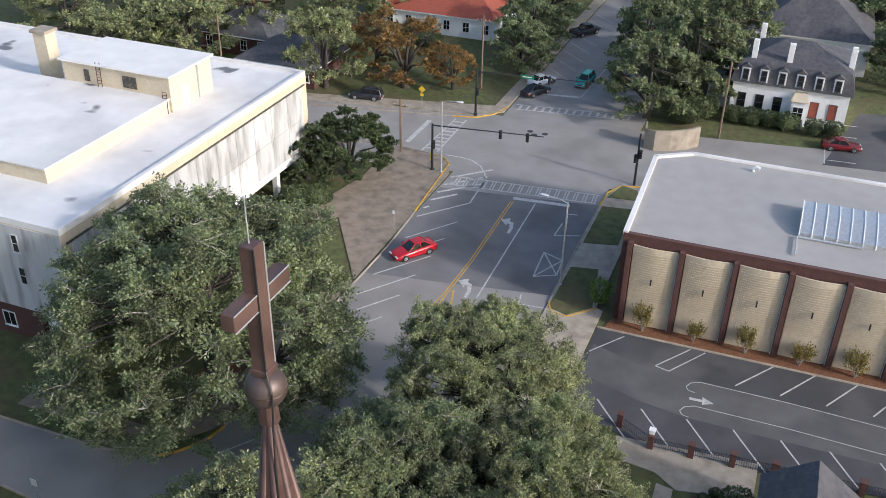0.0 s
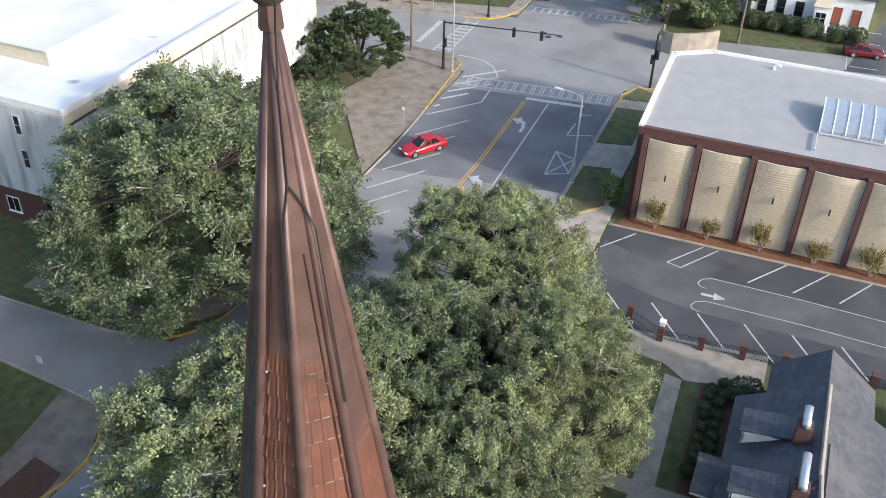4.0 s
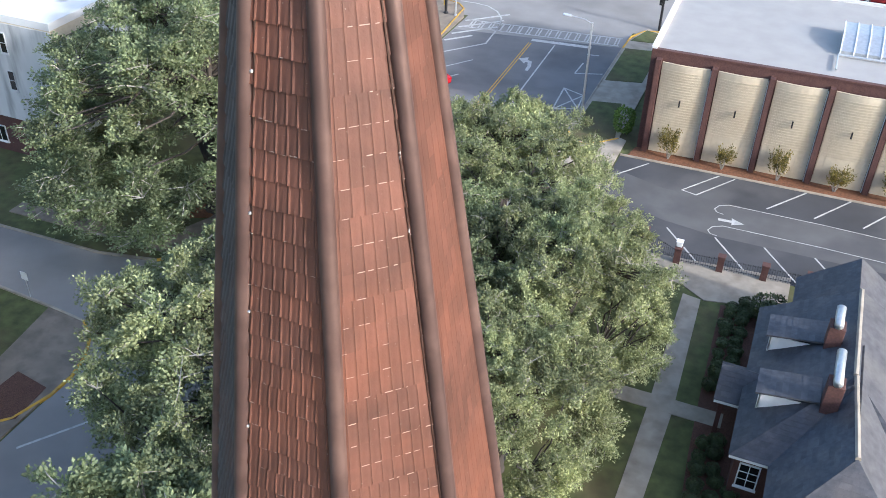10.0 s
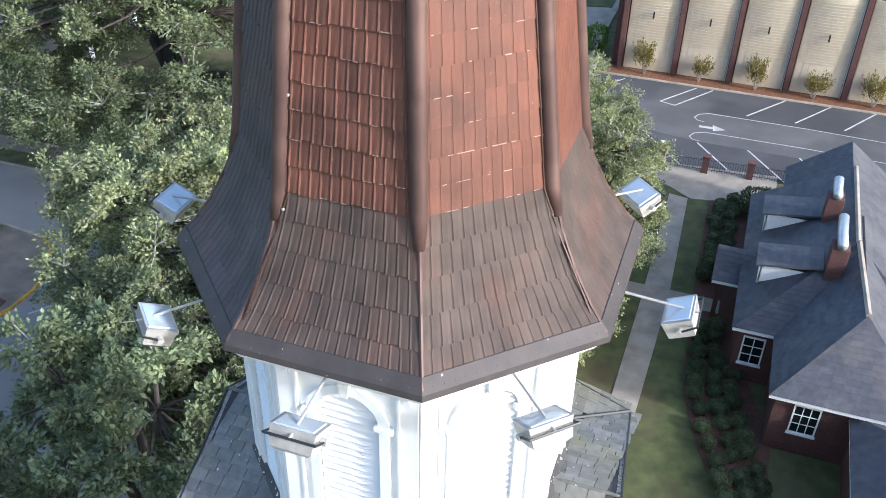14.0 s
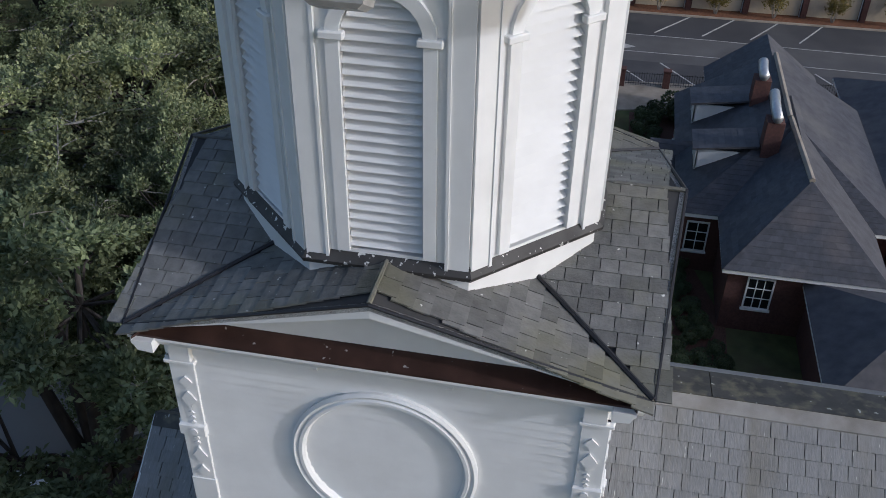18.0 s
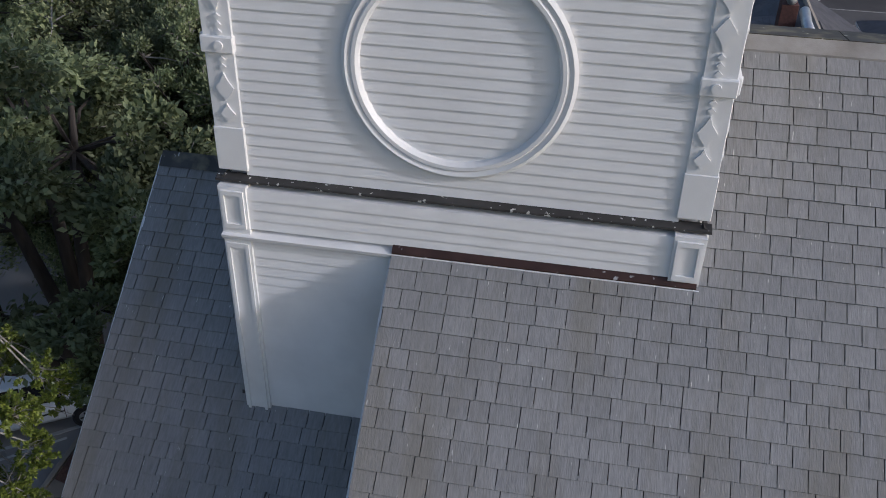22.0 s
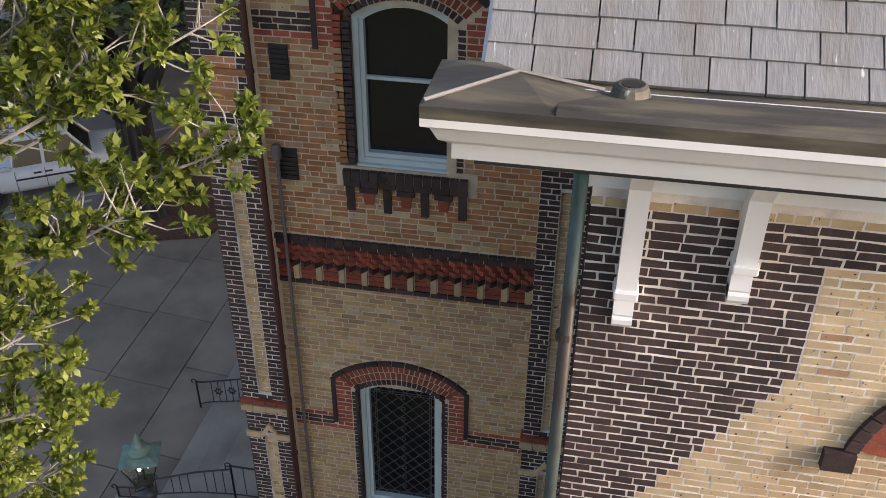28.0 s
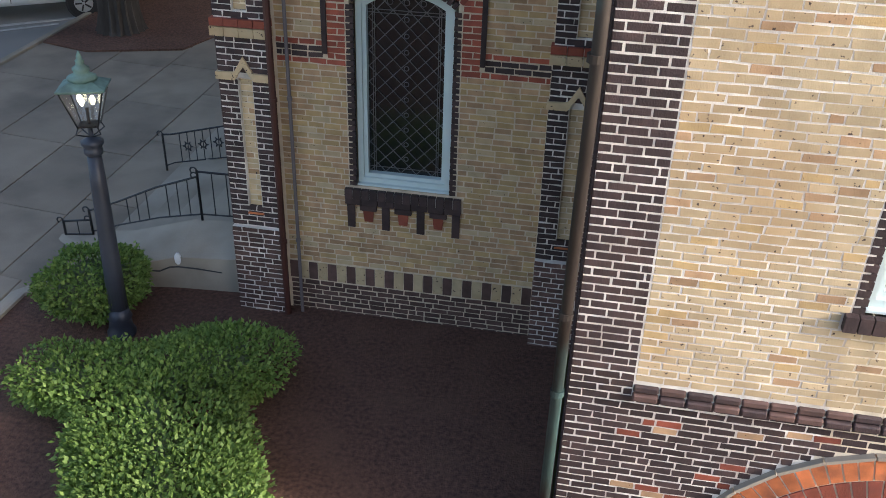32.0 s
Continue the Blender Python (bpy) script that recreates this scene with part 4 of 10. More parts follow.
tower = thing("bell_tower", (AX, AY, 12.0), "square white clapboard tower stage with carved corner pilasters", "tower")
part("core", Box(DX0 + 0.1, DY0 + 0.1, 9.0, DX1 - 0.1, DY1 - 0.1, 19.3), WHITE, tower)
for k in range(4):
    a = radians(-90 + 90 * k)
    n, s = Vector((math.cos(a), math.sin(a), 0)), Vector((-math.sin(a), math.cos(a), 0))
    HW = AY - DY0 - 0.05
    LO = 0.12 if k == 0 else 0.0  # the lower stage stands a little forward
    m = Matrix.Identity(4)
    m.col[0][:3], m.col[1][:3], m.col[2][:3], m.col[3][:3] = s, -n, (0, 0, 1), Vector((AX, AY, 0)) + n * HW

    def put(name, bm, material=WHITE, label="", parent=tower):
        bmesh.ops.transform(bm, matrix=m, verts=bm.verts)
        bmesh.ops.recalc_face_normals(bm, faces=bm.faces)
        return part(name, bm, material, parent, label)

    # pediment: tympanum, brown shelf, cornice
    put("tympanum", extrude(bmesh.new(), [(-2.62, -0.02, 19.31), (2.62, -0.02, 19.31), (0, -0.02, 20.22)], (0, 0.1, 0)), WHITE)
    put("tympanum_moulding", extrude(bmesh.new(), [(-2.2, -0.1, 19.44), (0, -0.1, 20.15), (2.2, -0.1, 19.44), (1.9, -0.1, 19.44), (0, -0.1, 20.05), (-1.9, -0.1, 19.44)], (0, 0.09, 0)))
    put("pediment_shelf", extrude(bmesh.new(), [(-3.0, -0.28, 19.25), (3.0, -0.28, 19.25), (2.68, 0.0, 19.36), (-2.68, 0.0, 19.36)], (0, 0, -0.03)), BROWN_METAL, "dark brown metal shelf with bird droppings")
    put("cornice", extrude(bmesh.new(), [(-3.02, -0.28, 19.22), (-3.02, -0.28, 19.18), (-3.02, -0.25, 19.15), (-3.02, -0.22, 19.08), (-3.02, -0.02, 19.06), (-3.02, -0.02, 19.22)], (6.04, 0, 0)))
    put("frieze", Box(-HW, -0.02, 18.86, HW, 0.03, 19.14))
    put("frieze_moulding", Box(-HW, -0.05, 19.06, HW, 0.0, 19.1))
    for bx in (-0.81, 0.82):
        put("bracket", extrude(bmesh.new(), [(bx - 0.05, -0.0, 18.9), (bx - 0.05, -0.09, 18.9), (bx - 0.05, -0.12, 18.95), (bx - 0.05, -0.1, 19.0), (bx - 0.05, -0.2, 19.08), (bx - 0.05, -0.21, 19.12), (bx - 0.05, 0.0, 19.12)], (0.1, 0, 0)))
    for s1 in (-1, 1):
        x0, x1 = sorted((s1 * HW, s1 * (HW - 0.28)))
        cx = (x0 + x1) / 2
        e = 0.07 if s1 * HW == x0 else -0.07
        g = 0.05 if k % 2 == 0 else -0.004
        X0, X1 = (x0 - g, x1) if s1 < 0 else (x0, x1 + g)
        put("corner_pilaster", Box(X0, -0.05, 16.02, X1, 0.02, 18.66, 0.008))
        put("pilaster_base", Box(X0 - 0.01, -0.062, 16.02, X1 + 0.01, 0.02, 16.55, 0.008))
        put("pilaster_cap", Box(X0 - 0.04, -0.1, 18.66, X1 + 0.04, 0.02, 18.72, 0.012))
        put("pilaster_neck", Box(cx - 0.14, -0.1, 18.72, cx + 0.14, 0.02, 19.1, 0.01))
        put("pilaster_block", Box(X0 - 0.015, -0.1, 17.42, X1 + 0.015, 0.02, 17.6, 0.01))
        put("boss", Tube([(cx, -0.12, 17.51), (cx, -0.09, 17.51)], 0.05, 12))
        # carved drops: two pointed leaves, a bead chain and a curl, above and below the block
        for z0, flip in ((18.45, 1), (16.62, -1)):
            for dz, w, h in ((0.0, 0.085, 0.16), (-0.3 * flip, 0.1, 0.24)):
                zc = z0 + dz - 0.1 * flip
                pts = [(cx, -0.052, zc + h * 0.6 * flip), (cx + w * 0.7, -0.052, zc + h * 0.22 * flip), (cx + w, -0.052, zc), (cx + w * 0.35, -0.052, zc - h * 0.4 * flip), (cx, -0.052, zc - h * 0.75 * flip), (cx - w * 0.35, -0.052, zc - h * 0.4 * flip), (cx - w, -0.052, zc), (cx - w * 0.7, -0.052, zc + h * 0.22 * flip)]
                put("carved_leaf", extrude(bmesh.new(), pts, (0, -0.022, 0)))
            for j in range(3):
                zc = z0 - (0.64 + 0.085 * j) * flip
                put("carved_bead", extrude(bmesh.new(), [(cx - 0.04, -0.052, zc), (cx, -0.052, zc - 0.035), (cx + 0.04, -0.052, zc), (cx, -0.052, zc + 0.035)], (0, -0.02, 0)))
        # lower pilaster with sunk panel
        put("lower_pilaster", Box(X0, -0.06 - LO, 12.3, X1, 0.02, 15.87))
        for z0, z1 in ((15.33, 15.82), (12.3, 15.12)):
            for bb in ((X0 + 0.03, z0, X0 + 0.07, z1), (X1 - 0.07, z0, X1 - 0.03, z1), (X0 + 0.07, z1 - 0.06, X1 - 0.07, z1), (X0 + 0.07, z0, X1 - 0.07, z0 + 0.06)):
                put("panel_border", Box(bb[0], -0.085 - LO, bb[1], bb[2], -0.05 - LO, bb[3]))
    put("belt_ledge", extrude(bmesh.new(), [(-HW - 0.09, -0.05 - LO * 0.6, 15.91), (-HW - 0.09, -0.05 - LO * 0.6, 15.93), (-HW - 0.09, 0.0, 15.965), (-HW - 0.09, 0.0, 15.895), (-HW - 0.09, -0.04 - LO * 0.6, 15.895)], (2 * HW + 0.18, 0, 0)), FLASH, "black ledge specked with droppings")
    put("belt_moulding", extrude(bmesh.new(), [(-HW - 0.06, -0.1 - LO, 15.2), (-HW - 0.06, -0.11 - LO, 15.24), (-HW - 0.06, 0.0, 15.29), (-HW - 0.06, 0.0, 15.14), (-HW - 0.06, -0.06 - LO, 15.16)], (2 * HW + 0.12, 0, 0)))
    # clapboards
    z, j = 12.35, 0
    while z < 18.84:
        lo = LO if z < 15.8 else 0.0
        if not (15.1 < z < 15.2 or 15.82 < z < 15.95):
            bm = extrude(bmesh.new(), [(-HW + 0.26, -0.032 - lo, z), (-HW + 0.26, -0.013 - lo, z + 0.131), (-HW + 0.26, 0.06, z + 0.131), (-HW + 0.26, 0.06, z)], (2 * HW - 0.52, 0, 0))
            if k in (0, 1):
                put("clapboard", bm)
            else:
                bm.free()
        z += 0.129
    if k == 0:
        prof = [(1.2, 0.0), (1.21, -0.07), (1.17, -0.1), (1.12, -0.075), (1.1, -0.1), (1.06, -0.1), (1.03, -0.06), (1.02, 0.0)]
        bm = bmesh.new()
        rings = [[Vector((r * math.cos(2 * math.pi * i / 64), y, 17.43 + r * math.sin(2 * math.pi * i / 64))) for r, y in prof] for i in range(64)]
        vs = [[bm.verts.new(p) for p in r] for r in rings]
        for i in range(64):
            for q in range(len(prof) - 1):
                bm.faces.new((vs[i][q], vs[i][q + 1], vs[(i + 1) % 64][q + 1], vs[(i + 1) % 64][q]))
        ob = put("round_moulding", bm, WHITE, "large round white moulded ring")

# ---- nave roofs ----
RS, LS = 0.836, 0.735  # slopes


def rz(y):
    return 10.995 + RS * (y + 4.05)


def lz(y):
    return 14.6 + LS * (y - AY)


RX0, RX1, RY0, RY1 = 2.2, 24.0, -4.05, 3.42
LX0, LX1, LY0, LY1 = -2.0, 2.4, -0.35, AY
nave_roof = thing("nave_roof", (RX0, RY0, 11.0), "long grey composite-shingle gable roof with weathered metal gutter", "roof")
FLAT = RY1 + 0.65  # far side of the broad metal ridge
part("roof_bed", Solid([(RX0, RY0 - 0.3, rz(RY0 - 0.3) - 0.03), (RX0, RY1, rz(RY1) - 0.03), (RX0, FLAT, rz(RY1) - 0.1), (RX0, FLAT + 7.3, rz(RY0) - 0.1), (RX0, FLAT + 7.3, rz(RY0) - 0.3), (RX0, FLAT, rz(RY1) - 0.3), (RX0, RY1, rz(RY1) - 0.22), (RX0, RY0 - 0.3, rz(RY0 - 0.3) - 0.22)], (RX1 - RX0, 0, 0)), ROOF_BED, nave_roof)
part("ridge_strip", Solid([(RX0, RY1 - 0.15, rz(RY1 - 0.15) + 0.035), (RX0, RY1, rz(RY1) + 0.04), (RX0, RY1, rz(RY1) - 0.02), (RX0, RY1 - 0.15, rz(RY1 - 0.15) - 0.02)], (RX1 - RX0, 0, 0)), RIDGE_PALE, nave_roof, "pale weathered ridge strip")
for a in range(9):
    xa = RX0 + a * (RX1 - RX0) / 9
    part("ridge_plate", Solid([(xa, RY1 + 0.003, rz(RY1) + 0.05), (xa, FLAT, rz(RY1) - 0.06), (xa, FLAT, rz(RY1) - 0.09), (xa, RY1 + 0.003, rz(RY1) + 0.0)], ((RX1 - RX0) / 9 - 0.012, 0, 0)), LEAD, nave_roof, "weathered brown-grey metal ridge plate")
part("far_slope", Solid([(RX0, FLAT, rz(RY1) - 0.07), (RX0, FLAT + 7.3, rz(RY0) - 0.07), (RX0, FLAT + 7.3, rz(RY0) - 0.09), (RX0, FLAT, rz(RY1) - 0.09)], (RX1 - RX0, 0, 0)), SHINGLE_FAR, nave_roof)
part("wall_flashing", Solid([(RX0, DY0 - 0.17, rz(DY0 - 0.17) + 0.03), (DX1 - 0.02, DY0 - 0.17, rz(DY0 - 0.17) + 0.03), (DX1 - 0.02, DY0 - 0.1, rz(DY0 - 0.1) + 0.035), (RX0, DY0 - 0.1, rz(DY0 - 0.1) + 0.035)], (0, 0, 0.015)), BROWN_METAL, nave_roof, "dark flashing at the tower foot")
left_roof = thing("porch_roof", (LX0, LY0, 11.0), "dark shaded shingle roof with curved eyebrow eave beside the tower", "roof")
part("roof_bed", Solid([(LX0, LY0 - 0.3, lz(LY0 - 0.3) - 0.03), (LX0, LY1, lz(LY1) - 0.03), (LX0, 2 * AY - LY0, lz(LY0) - 0.03), (LX0, 2 * AY - LY0, lz(LY0) - 0.2), (LX0, LY1, lz(LY1) - 0.2), (LX0, LY0 - 0.3, lz(LY0 - 0.3) - 0.2)], (LX1 - LX0, 0, 0)), ROOF_BED, left_roof)
part("ridge_cap", Solid([(LX0, AY - 0.2, lz(AY - 0.2) + 0.04), (LX0, AY, lz(AY) + 0.05), (LX0, AY + 0.2, lz(AY - 0.2) + 0.04), (LX0, AY, lz(AY) - 0.02)], (2.1, 0, 0)), LEAD, left_roof)
part("base_flashing", Solid([(DX0 - 0.1, DY0 - 0.05, lz(DY0 - 0.2) + 0.03), (RX0, DY0 - 0.05, lz(DY0 - 0.2) + 0.03), (RX0, DY0, lz(DY0) + 0.04), (DX0 - 0.1, DY0, lz(DY0) + 0.04)], (0, 0, 0.02)), FLASH, left_roof)

# gutter of the nave roof: a broad metal trough along the eave with a hipped end
GX0, GY0, GZ = 1.93, -4.7, 11.05
bm = bmesh.new()
prof = [(GY0, GZ), (GY0 + 0.03, GZ + 0.03), (GY0 + 0.38, GZ - 0.01), (RY0 - 0.02, rz(RY0) - 0.04), (RY0 + 0.1, rz(RY0 + 0.1) - 0.02), (RY0 + 0.1, GZ - 0.1), (GY0, GZ - 0.08)]
extrude(bm, [(RX0 + 0.5, y, z) for y, z in prof], (RX1 - RX0 - 0.5, 0, 0))
part("gutter", bm, GUTTER, nave_roof, "dark weathered metal gutter with tar stains")
bm = bmesh.new()
q = [Vector(p) for p in ((GX0, GY0, GZ), (GX0, RY0 + 0.05, GZ), (RX0 + 0.05, RY0 + 0.1, rz(RY0) + 0.05), (RX0 + 0.5, RY0 - 0.02, rz(RY0) - 0.03), (RX0 + 0.75, GY0 + 0.38, GZ - 0.01), (RX0 + 0.5, GY0, GZ))]
vs = [bm.verts.new(p) for p in q]
lo = [bm.verts.new((p.x, p.y, GZ - 0.08)) for p in q]
mid_v = bm.verts.new((RX0 + 0.25, -4.35, GZ + 0.1))
for i in range(6):
    bm.faces.new((vs[i], vs[(i + 1) % 6], mid_v))
    bm.faces.new((vs[i], lo[i], lo[(i + 1) % 6], vs[(i + 1) % 6]))
bmesh.ops.recalc_face_normals(bm, faces=bm.faces)
part("gutter_end", bm, GUTTER, nave_roof, "folded metal gutter corner")
part("gutter_seam", Tube([(GX0 + 0.02, GY0 + 0.04, GZ + 0.02), (RX0 + 0.25, -4.35, GZ + 0.11), (RX0 + 0.75, GY0 + 0.4, GZ + 0.01)], 0.014, 5), RIDGE_PALE, nave_roof)
part("gutter_outlet", turned(3.1, -4.28, [(0.12, GZ - 0.02), (0.1, GZ + 0.04), (0.08, GZ + 0.055), (0.06, GZ + 0.05), (0.055, GZ - 0.02)], 14), LEAD, nave_roof, "round tarred gutter outlet")
# solid black plug in place of the shade down the outlet
part("outlet_hole", turned(3.1, -4.28, [(0.058, GZ + 0.0), (0.058, GZ + 0.052)], 12), BLACK, nave_roof)
# crown moulding under the gutter, front and left return
crown = [(0.0, -0.0), (0.0, -0.05), (0.05, -0.08), (0.09, -0.17), (0.16, -0.22), (0.16, -0.32), (0.22, -0.34), (0.6, -0.34), (0.6, 0.0)]
bm = bmesh.new()
loft(bm, [[Vector((RX1, GY0 + a, GZ - 0.08 + b)) for a, b in crown], [Vector((GX0 + a, GY0 + a, GZ - 0.08 + b)) for a, b in crown], [Vector((GX0 + a, GY0 + 0.9, GZ - 0.08 + b)) for a, b in crown]])
bmesh.ops.recalc_face_normals(bm, faces=bm.faces)
part("crown_moulding", bm, WHITE, nave_roof, "white moulded eave cornice turning the corner")
part("rake_board", Solid([(RX0 - 0.03, RY0, rz(RY0) - 0.04), (RX0 - 0.03, DY0, rz(DY0) - 0.04), (RX0 - 0.03, DY0, rz(DY0) - 0.3), (RX0 - 0.03, RY0, rz(RY0) - 0.3)], (0.06, 0, 0)), WHITE, nave_roof)
part("gable_end", Solid([(RX0 + 0.75, RY0, 10.6), (RX0 + 0.75, DY0, 10.6), (RX0 + 0.75, DY0, rz(DY0) - 0.2), (RX0 + 0.75, RY0, rz(RY0) - 0.2)], (0.1, 0, 0)), WHITE, nave_roof)

# eyebrow eave of the porch roof
EX, EW, EY, EZ = 0.75, 1.36, -0.8, 11.13  # middle, half width, front and height of the eave


def brow(x):
    """Height of the eave line: flat, lifted in a curve over the window."""
    d = abs(x - EX)
    if d < EW:
        return EZ + 0.38 * (0.5 + 0.5 * math.cos(math.pi * d / EW)) ** 0.8
    return EZ


xs = [LX0 - 0.1 + i * (LX1 + 0.2 - LX0) / 44 for i in range(45)]
bm = bmesh.new()
secs = []
for x in xs:
    h = brow(x) - EZ
    back = LY0 + 0.02 + h / LS * 0.42 if h > 0.02 else LY0 + 0.02
    secs.append([Vector((x, EY, EZ + h)), Vector((x, EY + 0.02, EZ + 0.03 + h)), Vector((x, (EY + back) / 2, (EZ + 0.03 + h + max(lz(back), EZ + 0.05 + h)) / 2 + 0.03 * (h > 0.1))), Vector((x, back + 0.12, max(lz(back + 0.12) + 0.035, EZ + 0.05 + h))), Vector((x, back + 0.12, EZ - 0.05)), Vector((x, EY, EZ - 0.07 + h))])
loft(bm, secs)
bmesh.ops.recalc_face_normals(bm, faces=bm.faces)
part("eyebrow_cover", bm, LEAD, left_roof, "dark curved metal eyebrow roof", smooth=False)
for name, prof, mt in (("eave_drip", [(-0.01, 0.0), (-0.015, -0.07), (0.02, -0.07), (0.02, 0.0)], BROWN_METAL), ("eave_cornice", [(0.0, -0.07), (0.03, -0.1), (0.06, -0.2), (0.12, -0.24), (0.12, -0.3), (0.75, -0.3), (0.75, -0.07)], WHITE)):
    bm = bmesh.new()
    loft(bm, [[Vector((x, EY + a, brow(x) + b)) for a, b in prof] for x in xs])
    bmesh.ops.recalc_face_normals(bm, faces=bm.faces)
    part(name, bm, mt, left_roof)
for x in (0.7, -0.6, 2.1):
    part("seam", Tube([(x, EY + 0.02, brow(x) + 0.04), (x, LY0 + (brow(x) - EZ) / LS, max(lz(LY0 + (brow(x) - EZ) / LS), brow(x)) + 0.06)], 0.012, 5), LEAD, left_roof)
part("rake_board", Solid([(LX0 - 0.04, EY + 0.1, lz(EY + 0.1) - 0.05), (LX0 - 0.04, AY, lz(AY) - 0.03), (LX0 - 0.04, AY, lz(AY) - 0.28), (LX0 - 0.04, EY + 0.1, lz(EY + 0.1) - 0.3)], (0.08, 0, 0)), WHITE, left_roof)

# ---- chimney on the nave roof ----
CHX0, CHX1, CHY0, CHY1 = 3.44, 4.0, -3.25, -2.72
chim = thing("chimney", (3.7, -3.1, 11.9), "orange brick chimney with dark metal cap on the shingle roof", "chimney")
part("mortar_core", Box(CHX0 + 0.012, CHY0 + 0.012, 11.4, CHX1 - 0.012, CHY1 - 0.012, 13.7), MORTAR, chim)
part("cap_slab", Box(CHX0 - 0.03, CHY0 - 0.03, 13.69, CHX1 + 0.03, CHY1 + 0.03, 13.76, 0.01), LEAD, chim, "dark weathered cap slab")
for x in (CHX0 + 0.02, CHX1 - 0.06):
    for y in (CHY0 + 0.02, CHY1 - 0.06):
        part("cap_post", Box(x, y, 13.76, x + 0.04, y + 0.04, 13.86), LEAD, chim)
part("flue_shadow_box", Box(CHX0 + 0.12, CHY0 + 0.12, 13.74, CHX1 - 0.12, CHY1 - 0.12, 13.8), BLACK, chim)
part("cap_lid", Box(CHX0 - 0.01, CHY0 - 0.01, 13.86, CHX1 + 0.01, CHY1 + 0.01, 13.89, 0.008), LEAD, chim, "flat dark metal lid")
part("base_collar", Box(CHX0 - 0.03, CHY0 - 0.03, 11.4, CHX1 + 0.03, CHY1 + 0.03, 11.86), BROWN_METAL, chim)
part("apron", Solid([(CHX0 - 0.02, CHY0 - 0.22, rz(CHY0 - 0.22) + 0.045), (CHX1 + 0.05, CHY0 - 0.22, rz(CHY0 - 0.22) + 0.045), (CHX1 + 0.05, CHY0, rz(CHY0) + 0.045), (CHX0 - 0.02, CHY0, rz(CHY0) + 0.045)], (0, 0, 0.012)), APRON, chim, "pale weathered apron below the chimney")
for x in (CHX0 - 0.12, CHX1 + 0.04):
    part("step_flashing", Solid([(x, CHY0 - 0.2, rz(CHY0 - 0.2) + 0.05), (x + 0.08, CHY0 - 0.2, rz(CHY0 - 0.2) + 0.05), (x + 0.08, CHY0 - 0.1, rz(CHY0 - 0.1) + 0.05), (x, CHY0 - 0.1, rz(CHY0 - 0.1) + 0.05)], (0, 0, 0.012)), LEAD, chim)
# ---- brick walls ----
CH, BL, JT = 0.0758, 0.2245, 0.0155  # course height, brick length with joint, joint


